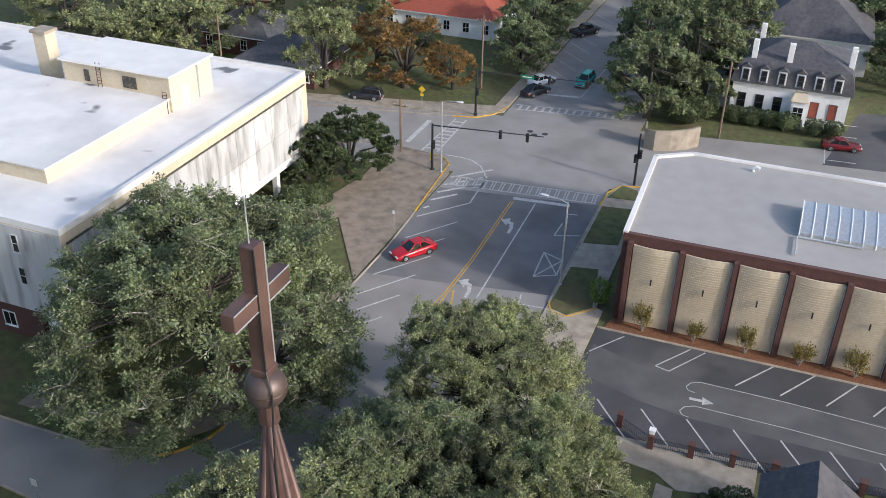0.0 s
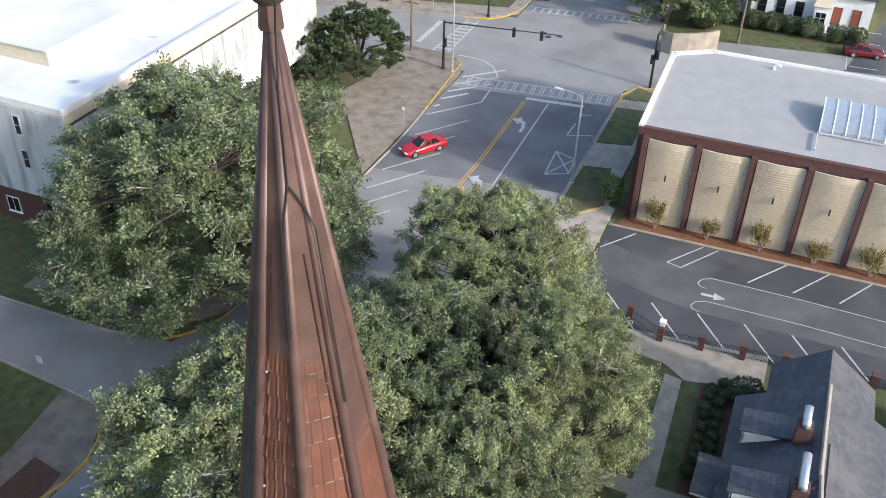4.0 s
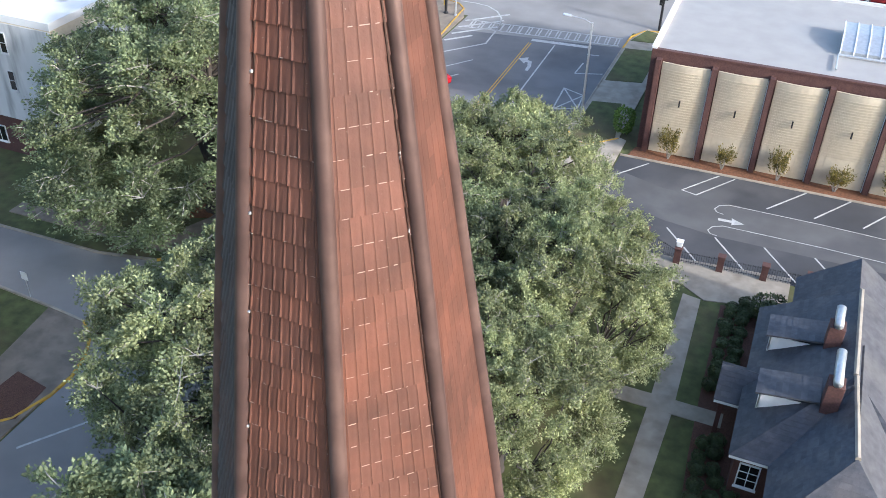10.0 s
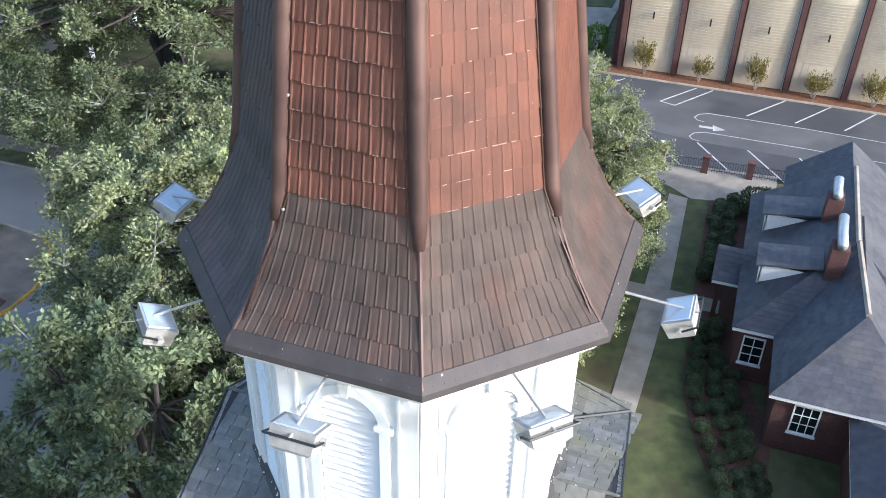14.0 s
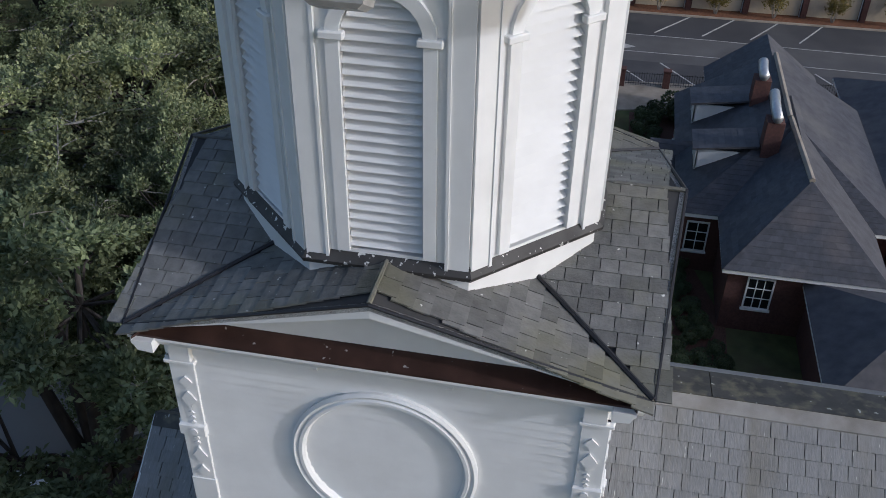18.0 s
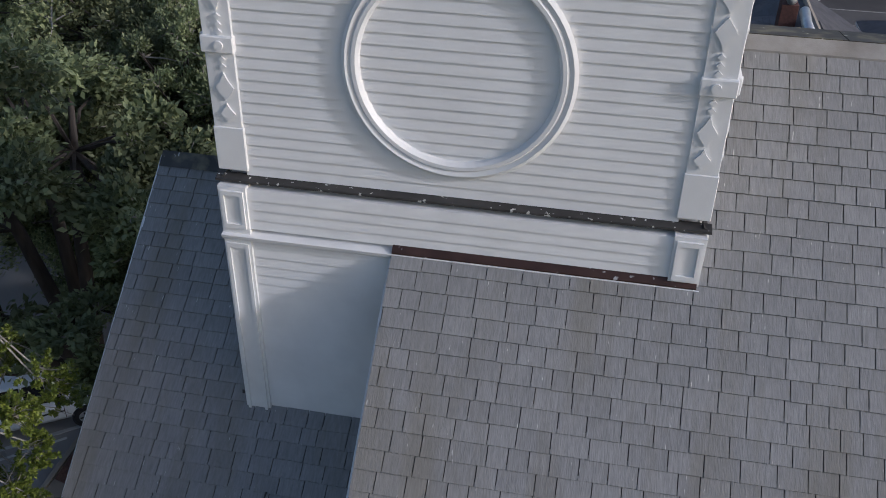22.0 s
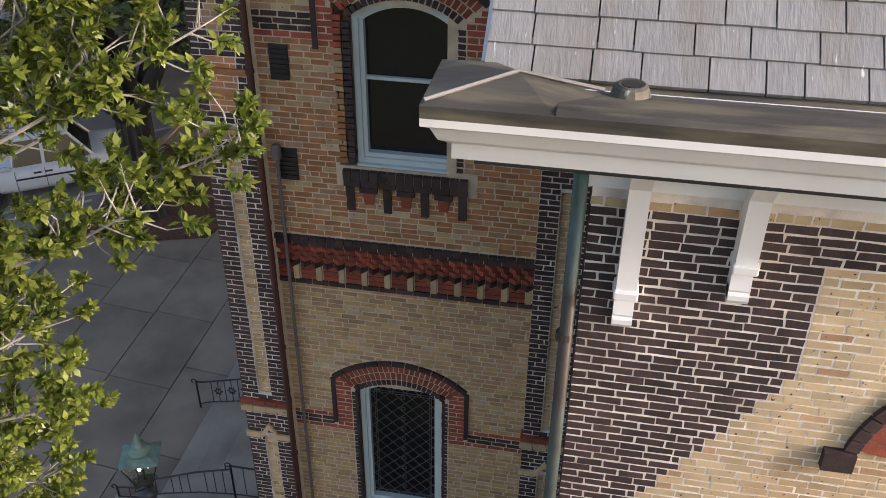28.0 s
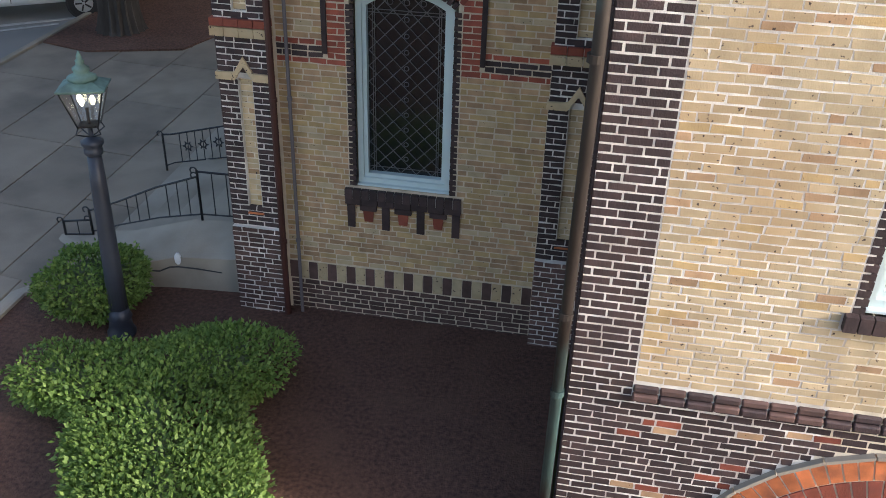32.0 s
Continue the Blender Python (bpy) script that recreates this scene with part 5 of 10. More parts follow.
class Bricks:
    """Gathers bricks of a wall plane: u runs along the wall, n out of it."""

    def __init__(self, origin, u, n, brown=0.06):
        self.brown, self.red_share = brown, 0.0
        self.o, self.u, self.n = Vector(origin), Vector(u), Vector(n)
        self.boxes = {}
        self.rnd = random.Random(3)

    def add(self, material, u0, u1, z0, z1, out=0.003, deep=0.05, keep=True):
        self.boxes.setdefault(material, []).append((u0, u1, z0, z1, out, deep))

    def course(self, z, spans, phase, rnd, out=0.003):
        for u0, u1, material in spans:
            a = u0
            first = True
            while a < u1 - 0.02:
                length = BL * rnd.uniform(0.9, 1.04)
                if first:
                    length = BL * ((0.5 if phase % 2 else 1.0) + rnd.uniform(-0.15, 0.12))
                    first = False
                elif rnd.random() < 0.08:
                    length = BL * 0.5
                b = min(a + length, u1)
                if u1 - b < 0.045:
                    b = u1
                tone = material
                if material is TAN and rnd.random() < 0.0015:
                    tone = TAN_BROWN
                q = rnd.random()
                if tone is TAN and rnd.random() < self.red_share:
                    tone = TAN_RED
                elif tone is TAN and q < self.brown:
                    tone = TAN_BROWN
                # walls with a high brown share also take far more golden bricks
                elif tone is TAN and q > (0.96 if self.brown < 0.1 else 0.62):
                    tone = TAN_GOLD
                j = rnd.uniform(-0.0025, 0.0025)
                self.add(tone, a + JT / 2, b - JT / 2, z + JT / 2 + j, z + CH - JT / 2 + j, out + rnd.uniform(-0.001, 0.0015))
                a = b

    def corners(self, bx):
        u0, u1, z0, z1, out, deep = bx
        p = lambda u, d, z: self.o + self.u * u + self.n * d + Vector((0, 0, z))
        j = lambda: self.rnd.uniform(-0.0052, 0.0052)
        return [p(u0 + j(), out, z0 + j()), p(u1 + j(), out, z0 + j()), p(u1 + j(), out, z1 + j()), p(u0 + j(), out, z1 + j()), p(u0, -deep, z0), p(u1, -deep, z0), p(u1, -deep, z1), p(u0, -deep, z1)]

    def finish(self, parent, stretch=None, limit=300):
        """Bricks in the stretch (u0, u1, z0, z1) become parts of their own; the rest is joined by material."""
        made, shared = 0, {}
        flip = self.u.cross(Vector((0, 0, 1))).dot(self.n) < 0
        faces = ((0, 1, 2, 3), (1, 5, 6, 2), (4, 0, 3, 7), (3, 2, 6, 7), (4, 5, 1, 0))
        if flip:
            faces = tuple(f[::-1] for f in faces)
        for material, items in self.boxes.items():
            verts, fs = [], []
            for bx in items:
                u0, u1, z0, z1 = bx[:4]
                if stretch and made < limit and stretch[0] <= u0 and u1 <= stretch[1] and stretch[2] <= z0 and z1 <= stretch[3]:
                    key = (material.name, round(u1 - u0, 2), round(z1 - z0, 2))
                    if key not in shared:
                        w, h = (u1 - u0) / 2, (z1 - z0) / 2
                        me = bpy.data.meshes.new("brick")
                        q = lambda a, d, c: self.u * a + self.n * d + Vector((0, 0, c))
                        e = 0.004
                        vs = [q(-w + e, 0.003, -h + e), q(w - e, 0.003, -h + e), q(w - e, 0.003, h - e), q(-w + e, 0.003, h - e), q(-w, 0.0005, -h), q(w, 0.0005, -h), q(w, 0.0005, h), q(-w, 0.0005, h), q(-w, -0.05, -h), q(w, -0.05, -h), q(w, -0.05, h), q(-w, -0.05, h)]
                        fq = [(0, 1, 2, 3)] + [(i, i + 4, (i + 1) % 4 + 4, (i + 1) % 4) for i in range(4)] + [(i + 4, i + 8, (i + 1) % 4 + 8, (i + 1) % 4 + 4) for i in range(4)]
                        if flip:
                            fq = [f[::-1] for f in fq]
                        me.from_pydata(vs, [], fq)
                        me.materials.append(material)
                        shared[key] = me
                    at = self.o + self.u * ((u0 + u1) / 2) + self.n * (bx[4] - 0.003) + Vector((0, 0, (z0 + z1) / 2))
                    piece("brick", shared[key], parent, Matrix.Translation(at))
                    made += 1
                    continue
                k = len(verts)
                verts += [c - ORIGIN[parent] for c in self.corners(bx)]
                fs += [tuple(i + k for i in f) for f in faces]
            if verts:
                ob = raw("brickwork", verts, fs, material, parent)
                tagged(ob, kind="stuff")


def cut(spans, a, b):
    """Takes the stretch a to b out of spans."""
    res = []
    for u0, u1, m in spans:
        if b <= u0 or a >= u1:
            res.append((u0, u1, m))
            continue
        if a > u0 + 0.03:
            res.append((u0, a, m))
        if b < u1 - 0.03:
            res.append((b, u1, m))
    return res


def voussoirs(parent, cx, cz, r0, r1, a0, a1, count, material, y0, y1, name="voussoir"):
    """A ring of wedge bricks round (cx, cz) in a wall that faces -y; angles from the top, in degrees."""
    for i in range(count):
        t0 = radians(a0 + (a1 - a0) * i / count)
        t1 = radians(a0 + (a1 - a0) * (i + 1) / count)
        e = 0.008
        d0, d1 = e / r0, e / r1
        pts = [(cx + r * math.sin(t), y0, cz + r * math.cos(t)) for r, t in ((r0 + e, t0 + d0), (r1 - e, t0 + d1), (r1 - e, t1 - d1), (r0 + e, t1 - d0))]
        part(name, Solid(pts, (0, y1 - y0, 0)), material, parent)


def lattice(parent, x0, x1, z0, z1, y, spring, cx, cz, r, step_x, step_z):
    """Leaded diamond came inside an arched window, as one part, with round bosses."""
    bm = bmesh.new()
    inside = lambda x, z: x0 <= x <= x1 and z0 <= z and (z <= spring or (x - cx) ** 2 + (z - cz) ** 2 <= r * r)
    z_top = z1
    for s in (-1, 1):
        c = -40
        while c < 40:
            pts = []
            for i in range(120):
                x = x0 + (x1 - x0) * i / 119
                z = z0 + s * (x - x0) / step_x * step_z + c * step_z
                if inside(x, z):
                    pts.append((x, z))
            if len(pts) > 1:
                tube(bm, [(pts[0][0], y, pts[0][1]), (pts[-1][0], y, pts[-1][1])], 0.006, 4)
            c += 1
    for e in (0.05, 0.075):
        for xx in (x0 + e, x1 - e):
            tube(bm, [(xx, y, z0), (xx, y, spring)], 0.006, 4)
    for zz in (z0 + 0.06, spring - 0.12, spring - 0.16):
        tube(bm, [(x0, y, zz), (x1, y, zz)], 0.006, 4)
    part("came", bm, LEADING, parent, "grey lead lattice")
    zz = z0 + step_z
    while zz < spring - 0.2:
        bm = bmesh.new()
        tube(bm, [((x0 + x1) / 2 + 0.03 * math.cos(a), y - 0.003, zz + 0.03 * math.sin(a)) for a in [i * math.pi / 4 for i in range(9)]], 0.006, 4)
        part("roundel", bm, LEADING, parent)
        zz += step_z
    for dx in (-0.2, 0, 0.2):
        bm = bmesh.new()
        tube(bm, [((x0 + x1) / 2 + dx + 0.035 * math.cos(a), y - 0.003, spring - 0.02 + 0.035 * math.sin(a)) for a in [i * math.pi / 4 for i in range(9)]], 0.006, 4)
        part("roundel", bm, LEADING, parent)


def arched_window(name, x0, x1, z0, spring, rise, y, label, mullion=None, leaded=False, glaze=0.16):
    """A window with a white frame and a segmental or round head in a wall facing -y."""
    cx, w = (x0 + x1) / 2, (x1 - x0) / 2
    r = (w * w + rise * rise) / (2 * rise)
    cz = spring + rise - r
    half = math.asin(min(1.0, w / r)) if rise < w else math.pi / 2
    win = thing(name, (cx, y, z0), label, "window", kind="structure")

    def outline(d):
        n = 14
        pts = [(x0 + d, z0 + d)]
        h2 = math.asin(min(1.0, (w - d) / (r - d)))
        pts += [(cx + (r - d) * math.sin(-h2 + 2 * h2 * i / n), cz + (r - d) * math.cos(-h2 + 2 * h2 * i / n)) for i in range(n + 1)]
        return pts + [(x1 - d, z0 + d), (x0 + d, z0 + d)]

    for d0, d1, ya, yb, nm in ((0.0, 0.07, y + 0.03, y + 0.2, "outer_frame"), (0.07, 0.12, y + 0.07, y + 0.2, "sash")):
        bm = bmesh.new()
        ring_plate(bm, outline(d0), outline(d1), ya, yb)
        bmesh.ops.recalc_face_normals(bm, faces=bm.faces)
        part(nm, bm, WHITE_PALE, win)
    bm = bmesh.new()
    bm.faces.new([bm.verts.new((x, y + glaze, z)) for x, z in outline(0.11)[:-1]])
    part("pane", bm, GLASS, win, "dark glass")
    if mullion:
        part("meeting_rail", Box(x0 + 0.1, y + 0.1, mullion - 0.02, x1 - 0.1, y + 0.15, mullion + 0.02), WHITE_PALE, win)
    part("sill_board", Box(x0 - 0.0, y - 0.03, z0 - 0.05, x1 + 0.0, y + 0.14, z0 + 0.005, 0.006), WHITE_PALE, win)
    if leaded:
        lattice(win, x0 + 0.13, x1 - 0.13, z0 + 0.13, spring + rise - 0.12, y + glaze - 0.015, spring, cx, cz, r - 0.13, 0.2, 0.2)
    return win


rnd = random.Random(5)
# -- stage below the left roof: front wall at y = 0 --
base = thing("tower_base", (0.7, 0, 0), "polychrome tan, dark and red brick tower base", "wall", kind="structure")
W1 = dict(x0=0.0, x1=1.19, z0=2.07, spring=4.42, rise=0.2)
W2 = dict(x0=0.15, x1=1.35, z0=8.02, spring=9.83, rise=0.22)
for bb in ((-1.05, -0.05, 0.0, 10.6), (1.24, 2.93, 0.0, 10.6), (-0.05, 1.24, 0.0, 2.05), (-0.05, 1.24, 4.55, 8.0), (-0.05, 1.24, 9.98, 10.6), (0.2, 1.3, 10.6, 10.78)):
    x0, x1, z0, z1 = bb
    part("mortar_wall", Box(x0, 0.0, z0, x1, 0.45, z1), MORTAR_WARM, base)
part("core", Box(-1.66, 0.46, 0.0, 2.93, 7.0, 10.6), MORTAR, base)
# high brown share: warm tone put into the bricks against the blue shade here
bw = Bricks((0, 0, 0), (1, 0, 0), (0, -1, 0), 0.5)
CX1, CZ1 = 0.595, 4.42 + 0.2 - 0.985
CX2, CZ2 = 0.75, 9.83 + 0.22 - 0.928
for i in range(int(10.72 / CH)):
    z = i * CH
    zm = z + CH / 2
    if 0.56 < zm < 0.80 or 6.2 < zm < 6.94 or zm > 10.75:
        continue
    m = TAN
    if zm < 0.56:
        m = DARK_BROWN
    if 3.74 < zm < 3.83 or 9.66 < zm < 9.88 or 10.05 < zm < 10.3:
        m = DARK
    if 3.83 < zm < 3.91 or 3.66 < zm < 3.74 or 9.5 < zm < 9.66:
        m = RED
    spans = [(-0.97, 2.35, m)]
    if m is RED and zm > 9:
        spans = [(-0.97, 2.35, TAN if zm < 9.57 else RED)]
    # lower window
    if 1.79 < zm < 2.07:
        spans = cut(spans, -0.15, 1.38)
    elif 2.07 < zm < 3.75:
        spans = cut(spans, -0.1, 1.29) + [(-0.1, -0.0, DARK), (1.19, 1.29, DARK)]
    elif 3.75 < zm < 4.6:
        spans = cut(spans, -0.375, 1.565) + [(-0.33, -0.1, RED), (1.29, 1.52, RED), (-0.1, 0.0, DARK), (1.19, 1.29, DARK)]
        if zm > 4.37:
            spans = [s for s in spans if s[2] is not DARK or s[1] < -0.3 or s[0] > 1.5]
    elif 4.6 < zm < 5.06:
        h = math.sqrt(max(0.0, 1.425**2 - (zm - CZ1) ** 2))
        spans = cut(spans, CX1 - h, CX1 + h)
    # upper window
    if 7.74 < zm < 8.02:
        spans = cut(spans, -0.1, 1.6)
    elif 8.02 < zm < 9.8:
        spans = cut(spans, 0.05, 1.45) + [(0.05, 0.15, DARK), (1.35, 1.45, DARK)]
        if zm > 9.45:
            spans = cut(spans, -0.28, 1.78) + [(-0.22, 0.05, RED), (1.45, 1.72, RED), (0.05, 0.15, DARK), (1.35, 1.45, DARK)]
    elif zm > 9.8:
        h = math.sqrt(max(0.0, 1.375**2 - (zm - CZ2) ** 2))
        spans = cut(spans, -0.28, 1.78) + cut([(-0.22, 1.72, RED)], CX2 - min(max(h, 0.3), zm - CZ2), CX2 + min(max(h, 0.3), zm - CZ2))
    if zm > 10.25:
        wide = 0.97 * math.sqrt(max(0.05, 1 - ((zm - 10.2) / 0.62) ** 2))
        spans = [(CX2 - wide, CX2 + wide, RED)] + ([(-0.97, -0.28, DARK)] if zm < 10.36 else [])
        h = math.sqrt(max(0.0, 1.375**2 - (zm - CZ2) ** 2))
        spans = cut(spans, CX2 - h, CX2 + h) if h > 0.03 else spans
    bw.red_share = 0.62 if 7.0 < zm < 9.66 else 0.0
    bw.course(z, [s for s in spans if s[1] - s[0] > 0.03], i, rnd)
bw.finish(base, (-0.97, 2.35, 1.2, 6.1))
# hood mould edges of both windows and their rings
for x in (-0.355, 1.545):
    part("hood_edge", Box(x - 0.03, -0.03, 3.78, x + 0.03, 0.05, 4.62), DARK, base)
for x in (-0.25, 1.75):
    part("hood_edge", Box(x - 0.03, -0.03, 9.45, x + 0.03, 0.05, 10.1), DARK, base)
voussoirs(base, CX1, CZ1, 0.985, 1.085, -38, 38, 19, DARK, -0.012, 0.12)
voussoirs(base, CX1, CZ1, 1.085, 1.21, -40, 40, 21, RED, -0.008, 0.1)
voussoirs(base, CX1, CZ1, 1.21, 1.335, -40.5, 40.5, 24, RED, -0.008, 0.1)
voussoirs(base, CX1, CZ1, 1.335, 1.42, -43, 43, 11, DARK, -0.04, 0.1)
voussoirs(base, CX2, CZ2, 0.928, 1.028, -40.5, 40.5, 19, DARK, -0.012, 0.12)
voussoirs(base, CX2, CZ2, 1.028, 1.153, -42, 42, 21, RED, -0.008, 0.1)
voussoirs(base, CX2, CZ2, 1.153, 1.278, -43, 43, 24, RED, -0.008, 0.1)
voussoirs(base, CX2, CZ2, 1.278, 1.37, -45, 45, 11, DARK, -0.04, 0.1)
arched_window("window_1", label="leaded diamond-pane window in a pale blue-white frame", y=0.06, leaded=True, **W1)
arched_window("window_2", label="two-sash arched window with white frame and dark glass", y=0.06, mullion=9.08, **W2)
# corbelled sills
for cx, zt in ((0.61, 2.05), (0.75, 8.0)):
    for i in range(14):
        part("sill_brick", Box(cx - 0.76 + i * 0.1086, -0.07, zt - 0.16, cx - 0.76 + i * 0.1086 + 0.098, 0.1, zt - 0.03), DARK, base)
    part("sill_mortar", Box(cx - 0.75, -0.04, zt - 0.17, cx + 0.75, 0.1, zt - 0.045), MORTAR_DARK, base)
    for i in range(7):
        part("sill_brick", Box(cx - 0.76 + i * 0.2172, -0.05, zt - 0.25, cx - 0.76 + i * 0.2172 + 0.206, 0.1, zt - 0.172), DARK, base)
    for i in range(4):
        x = cx - 0.74 + i * 0.46
        part("corbel", Solid([(x, -0.04, zt - 0.26), (x + 0.1, -0.04, zt - 0.26), (x + 0.1, -0.02, zt - 0.6), (x, -0.02, zt - 0.6)], (0, 0.08, 0)), DARK, base)
        if i < 3:
            part("corbel", Solid([(x + 0.21, -0.035, zt - 0.335), (x + 0.35, -0.035, zt - 0.335), (x + 0.335, -0.018, zt - 0.5), (x + 0.225, -0.018, zt - 0.5)], (0, 0.08, 0)), RED, base)
            part("sill_brick", Box(x + 0.17, -0.045, zt - 0.33, x + 0.39, 0.05, zt - 0.257), DARK, base)
# dentil row over the plinth
for i in range(25):
    x = -0.97 + i * 0.1328
    part("dentil_brick", Box(x, -0.012, 0.55, x + 0.122, 0.1, 0.812), TAN if i % 2 else DARK_BROWN, base)
# broad band between the storeys
zb = 6.21
for i in range(15):
    part("band_brick", Box(-0.97 + i * BL, -0.03, zb, -0.97 + (i + 1) * BL - JT, 0.1, zb + 0.064), DARK, base)
for i in range(11):
    x = -0.97 + i * 0.302
    for j in range(3):
        part("band_brick", Box(x, -0.015, zb + 0.076 + j * CH, x + 0.2, 0.1, zb + 0.076 + j * CH + 0.064), RED, base)
    part("band_stretcher", Box(x + 0.21, -0.04, zb + 0.075, x + 0.285, 0.1, zb + 0.29), TAN, base)
for i in range(22):
    x = -0.97 + i * 0.151
    part("sawtooth_brick", Solid([(x, -0.01, zb + 0.3), (x + 0.075, -0.1, zb + 0.3), (x + 0.145, -0.01, zb + 0.3), (x + 0.145, 0.05, zb + 0.3), (x, 0.05, zb + 0.3)], (0, 0, 0.066)), DARK, base)
    for j in range(3):
        sh = 0.05 if j % 2 else 0.0
        z = zb + 0.37 + j * CH
        part("zigzag_brick", Solid([(x + sh, -0.02, z), (x + sh + 0.075, -0.07, z), (x + sh + 0.14, -0.02, z), (x + sh + 0.14, 0.05, z), (x + sh, 0.05, z)], (0, 0, 0.066)), RED, base)
for i in range(15):
    part("band_brick", Box(-0.97 + i * BL, -0.02, zb + 0.6, -0.97 + (i + 1) * BL - JT, 0.1, zb + 0.664), DARK, base)
for i in range(29):
    part("band_header", Box(-0.97 + i * 0.1145, -0.05, zb + 0.672, -0.97 + i * 0.1145 + 0.104, 0.1, zb + 0.74), DARK, base)
# curved white frieze under the eyebrow eave
bm = bmesh.new()
xs2 = [-0.9 + i * 0.0825 for i in range(41)]
loft(bm, [[Vector((x, -0.07, max(10.24, brow(x) - 0.72))), Vector((x, -0.07, brow(x) - 0.28)), Vector((x, 0.1, brow(x) - 0.28)), Vector((x, 0.1, max(10.24, brow(x) - 0.72)))] for x in xs2])
bmesh.ops.recalc_face_normals(bm, faces=bm.faces)
part("frieze", bm, WHITE, base, "curved white painted frieze")
for x in (-0.2, 1.7):
    part("frieze_bracket", Solid([(x, -0.07, 10.62), (x, -0.12, 10.62), (x, -0.14, 10.68), (x, -0.22, 10.74), (x, -0.22, 10.8), (x, -0.07, 10.8)], (0.11, 0, 0.12)), WHITE, base)
bm = bmesh.new()
loft(bm, [[Vector((x, -0.09, max(10.2, brow(x) - 0.79))), Vector((x, -0.09, max(10.25, brow(x) - 0.72))), Vector((x, 0.05, max(10.25, brow(x) - 0.72))), Vector((x, 0.05, max(10.2, brow(x) - 0.79)))] for x in xs2])
bmesh.ops.recalc_face_normals(bm, faces=bm.faces)
part("frieze_course", bm, TAN, base)


# -- buttress piers --
def pier(x0, x1, label, side):
    p = thing("buttress", ((x0 + x1) / 2, 0, 0), label, "buttress", kind="structure")
    Y = -0.14
    part("mortar_core", Box(x0 + 0.01, Y + 0.2, 0, x1 - 0.01, 1.2, 10.3), MORTAR_DARK, p)
    for u0, u1, z0, z1 in ((x0 + 0.01, x0 + 0.25, 0, 10.3), (x0 + 0.43, x1 - 0.01, 0, 10.3), (x0 + 0.25, x0 + 0.43, 0, 1.65), (x0 + 0.25, x0 + 0.43, 3.42, 4.25), (x0 + 0.25, x0 + 0.43, 8.0, 10.3)):
        part("mortar_face", Box(u0, Y, z0, u1, Y + 0.2, z1), MORTAR_DARK, p)
    part("mortar_foot", Box(x0 + 0.01, Y - 0.057, 0, x1 - 0.01, Y, 1.36), MORTAR_DARK, p)
    b = Bricks((0, Y, 0), (1, 0, 0), (0, -1, 0))
    sa, sb = x0 + 0.25, x0 + 0.43
    for i in range(int(10.25 / CH)):
        z = i * CH
        zm = z + CH / 2
        o = 0.0
        spans = [(x0, x1, DARK if zm > 1.35 else DARK_BROWN)]
        if 1.65 < zm < 3.45 or 4.25 < zm < 8.0:
            spans = [(x0, sa, DARK), (sb, x1, DARK)]
        if 3.95 < zm < 4.17 or 8.3 < zm < 8.46:
            continue
        if 8.65 < zm < 9.35:
            spans = [(x0, x0 + 0.14, DARK), (x0 + 0.14, x1 - 0.16, TAN_RED), (x1 - 0.16, x1, DARK)]
        d = 0.16 - abs(zm - 9.78) * 0.6
        if d > 0.03 and 9.5 < zm < 10.1:
            mx = (x0 + x1) / 2 - 0.02
            spans = [(x0, mx - d, DARK), (mx - d, mx + d, TAN_BROWN), (mx + d, x1, DARK)]
        b.course(z, spans, i, rnd, 0.003 if zm > 1.35 else 0.06)
    b.finish(p)
    if side < 0:
        sw = Bricks((x0, 0, 0), (0, -1, 0), (-1, 0, 0))
        for i in range(int(10.25 / CH)):
            sw.course(i * CH, [(-1.2, 0.14, DARK)], i, rnd)
        sw.finish(p)
    # sunk tan strips, peaked head stones, bands
    for z0, z1 in ((1.65, 3.42), (4.25, 8.0)):
        part("strip_back", Box(sa, Y + 0.06, z0, sb, Y + 0.199, z1), MORTAR, p)
        st = Bricks((0, Y + 0.057, 0), (1, 0, 0), (0, -1, 0))
        n = int((z1 - z0) / CH)
        for i in range(n):
            st.course(z0 + i * CH, [(sa, sb, TAN)], i, rnd)
        st.finish(p)
        part("strip_foot", Solid([(sa - 0.02, Y - 0.02, z0 - 0.1), (sb + 0.02, Y - 0.02, z0 - 0.1), (sb, Y + 0.08, z0 + 0.03), (sa, Y + 0.08, z0 + 0.03)], (0, 0.05, 0)), ORANGE if z0 < 2 else DARK, p)
    part("peaked_stone", Solid([(x0 - 0.02, Y - 0.04, 3.4), (sa - 0.03, Y - 0.04, 3.4), ((sa + sb) / 2, Y - 0.04, 3.58), (sb + 0.03, Y - 0.04, 3.4), (x1 + 0.02, Y - 0.04, 3.4), (x1 + 0.02, Y - 0.04, 3.49), (sb + 0.03, Y - 0.04, 3.5), ((sa + sb) / 2, Y - 0.04, 3.7), (sa - 0.03, Y - 0.04, 3.5), (x0 - 0.02, Y - 0.04, 3.49)], (0, 0.1, 0)), TAN, p)
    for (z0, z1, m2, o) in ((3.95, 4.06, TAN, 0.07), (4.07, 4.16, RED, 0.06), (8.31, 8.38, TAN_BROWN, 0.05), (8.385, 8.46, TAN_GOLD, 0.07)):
        n = 4
        for i in range(n):
            w = (x1 - x0 + 2 * o * 0.4) / n
            part("band_brick", Box(x0 - o * 0.4 + i * w, Y - o, z0, x0 - o * 0.4 + (i + 1) * w - 0.008, Y + 0.1, z1), m2, p)
    for z in (8.85, 9.12):
        part("panel_course", Box(x0 + 0.03, Y - 0.03, z, x1 - 0.03, Y + 0.05, z + 0.07), TAN_RED, p)
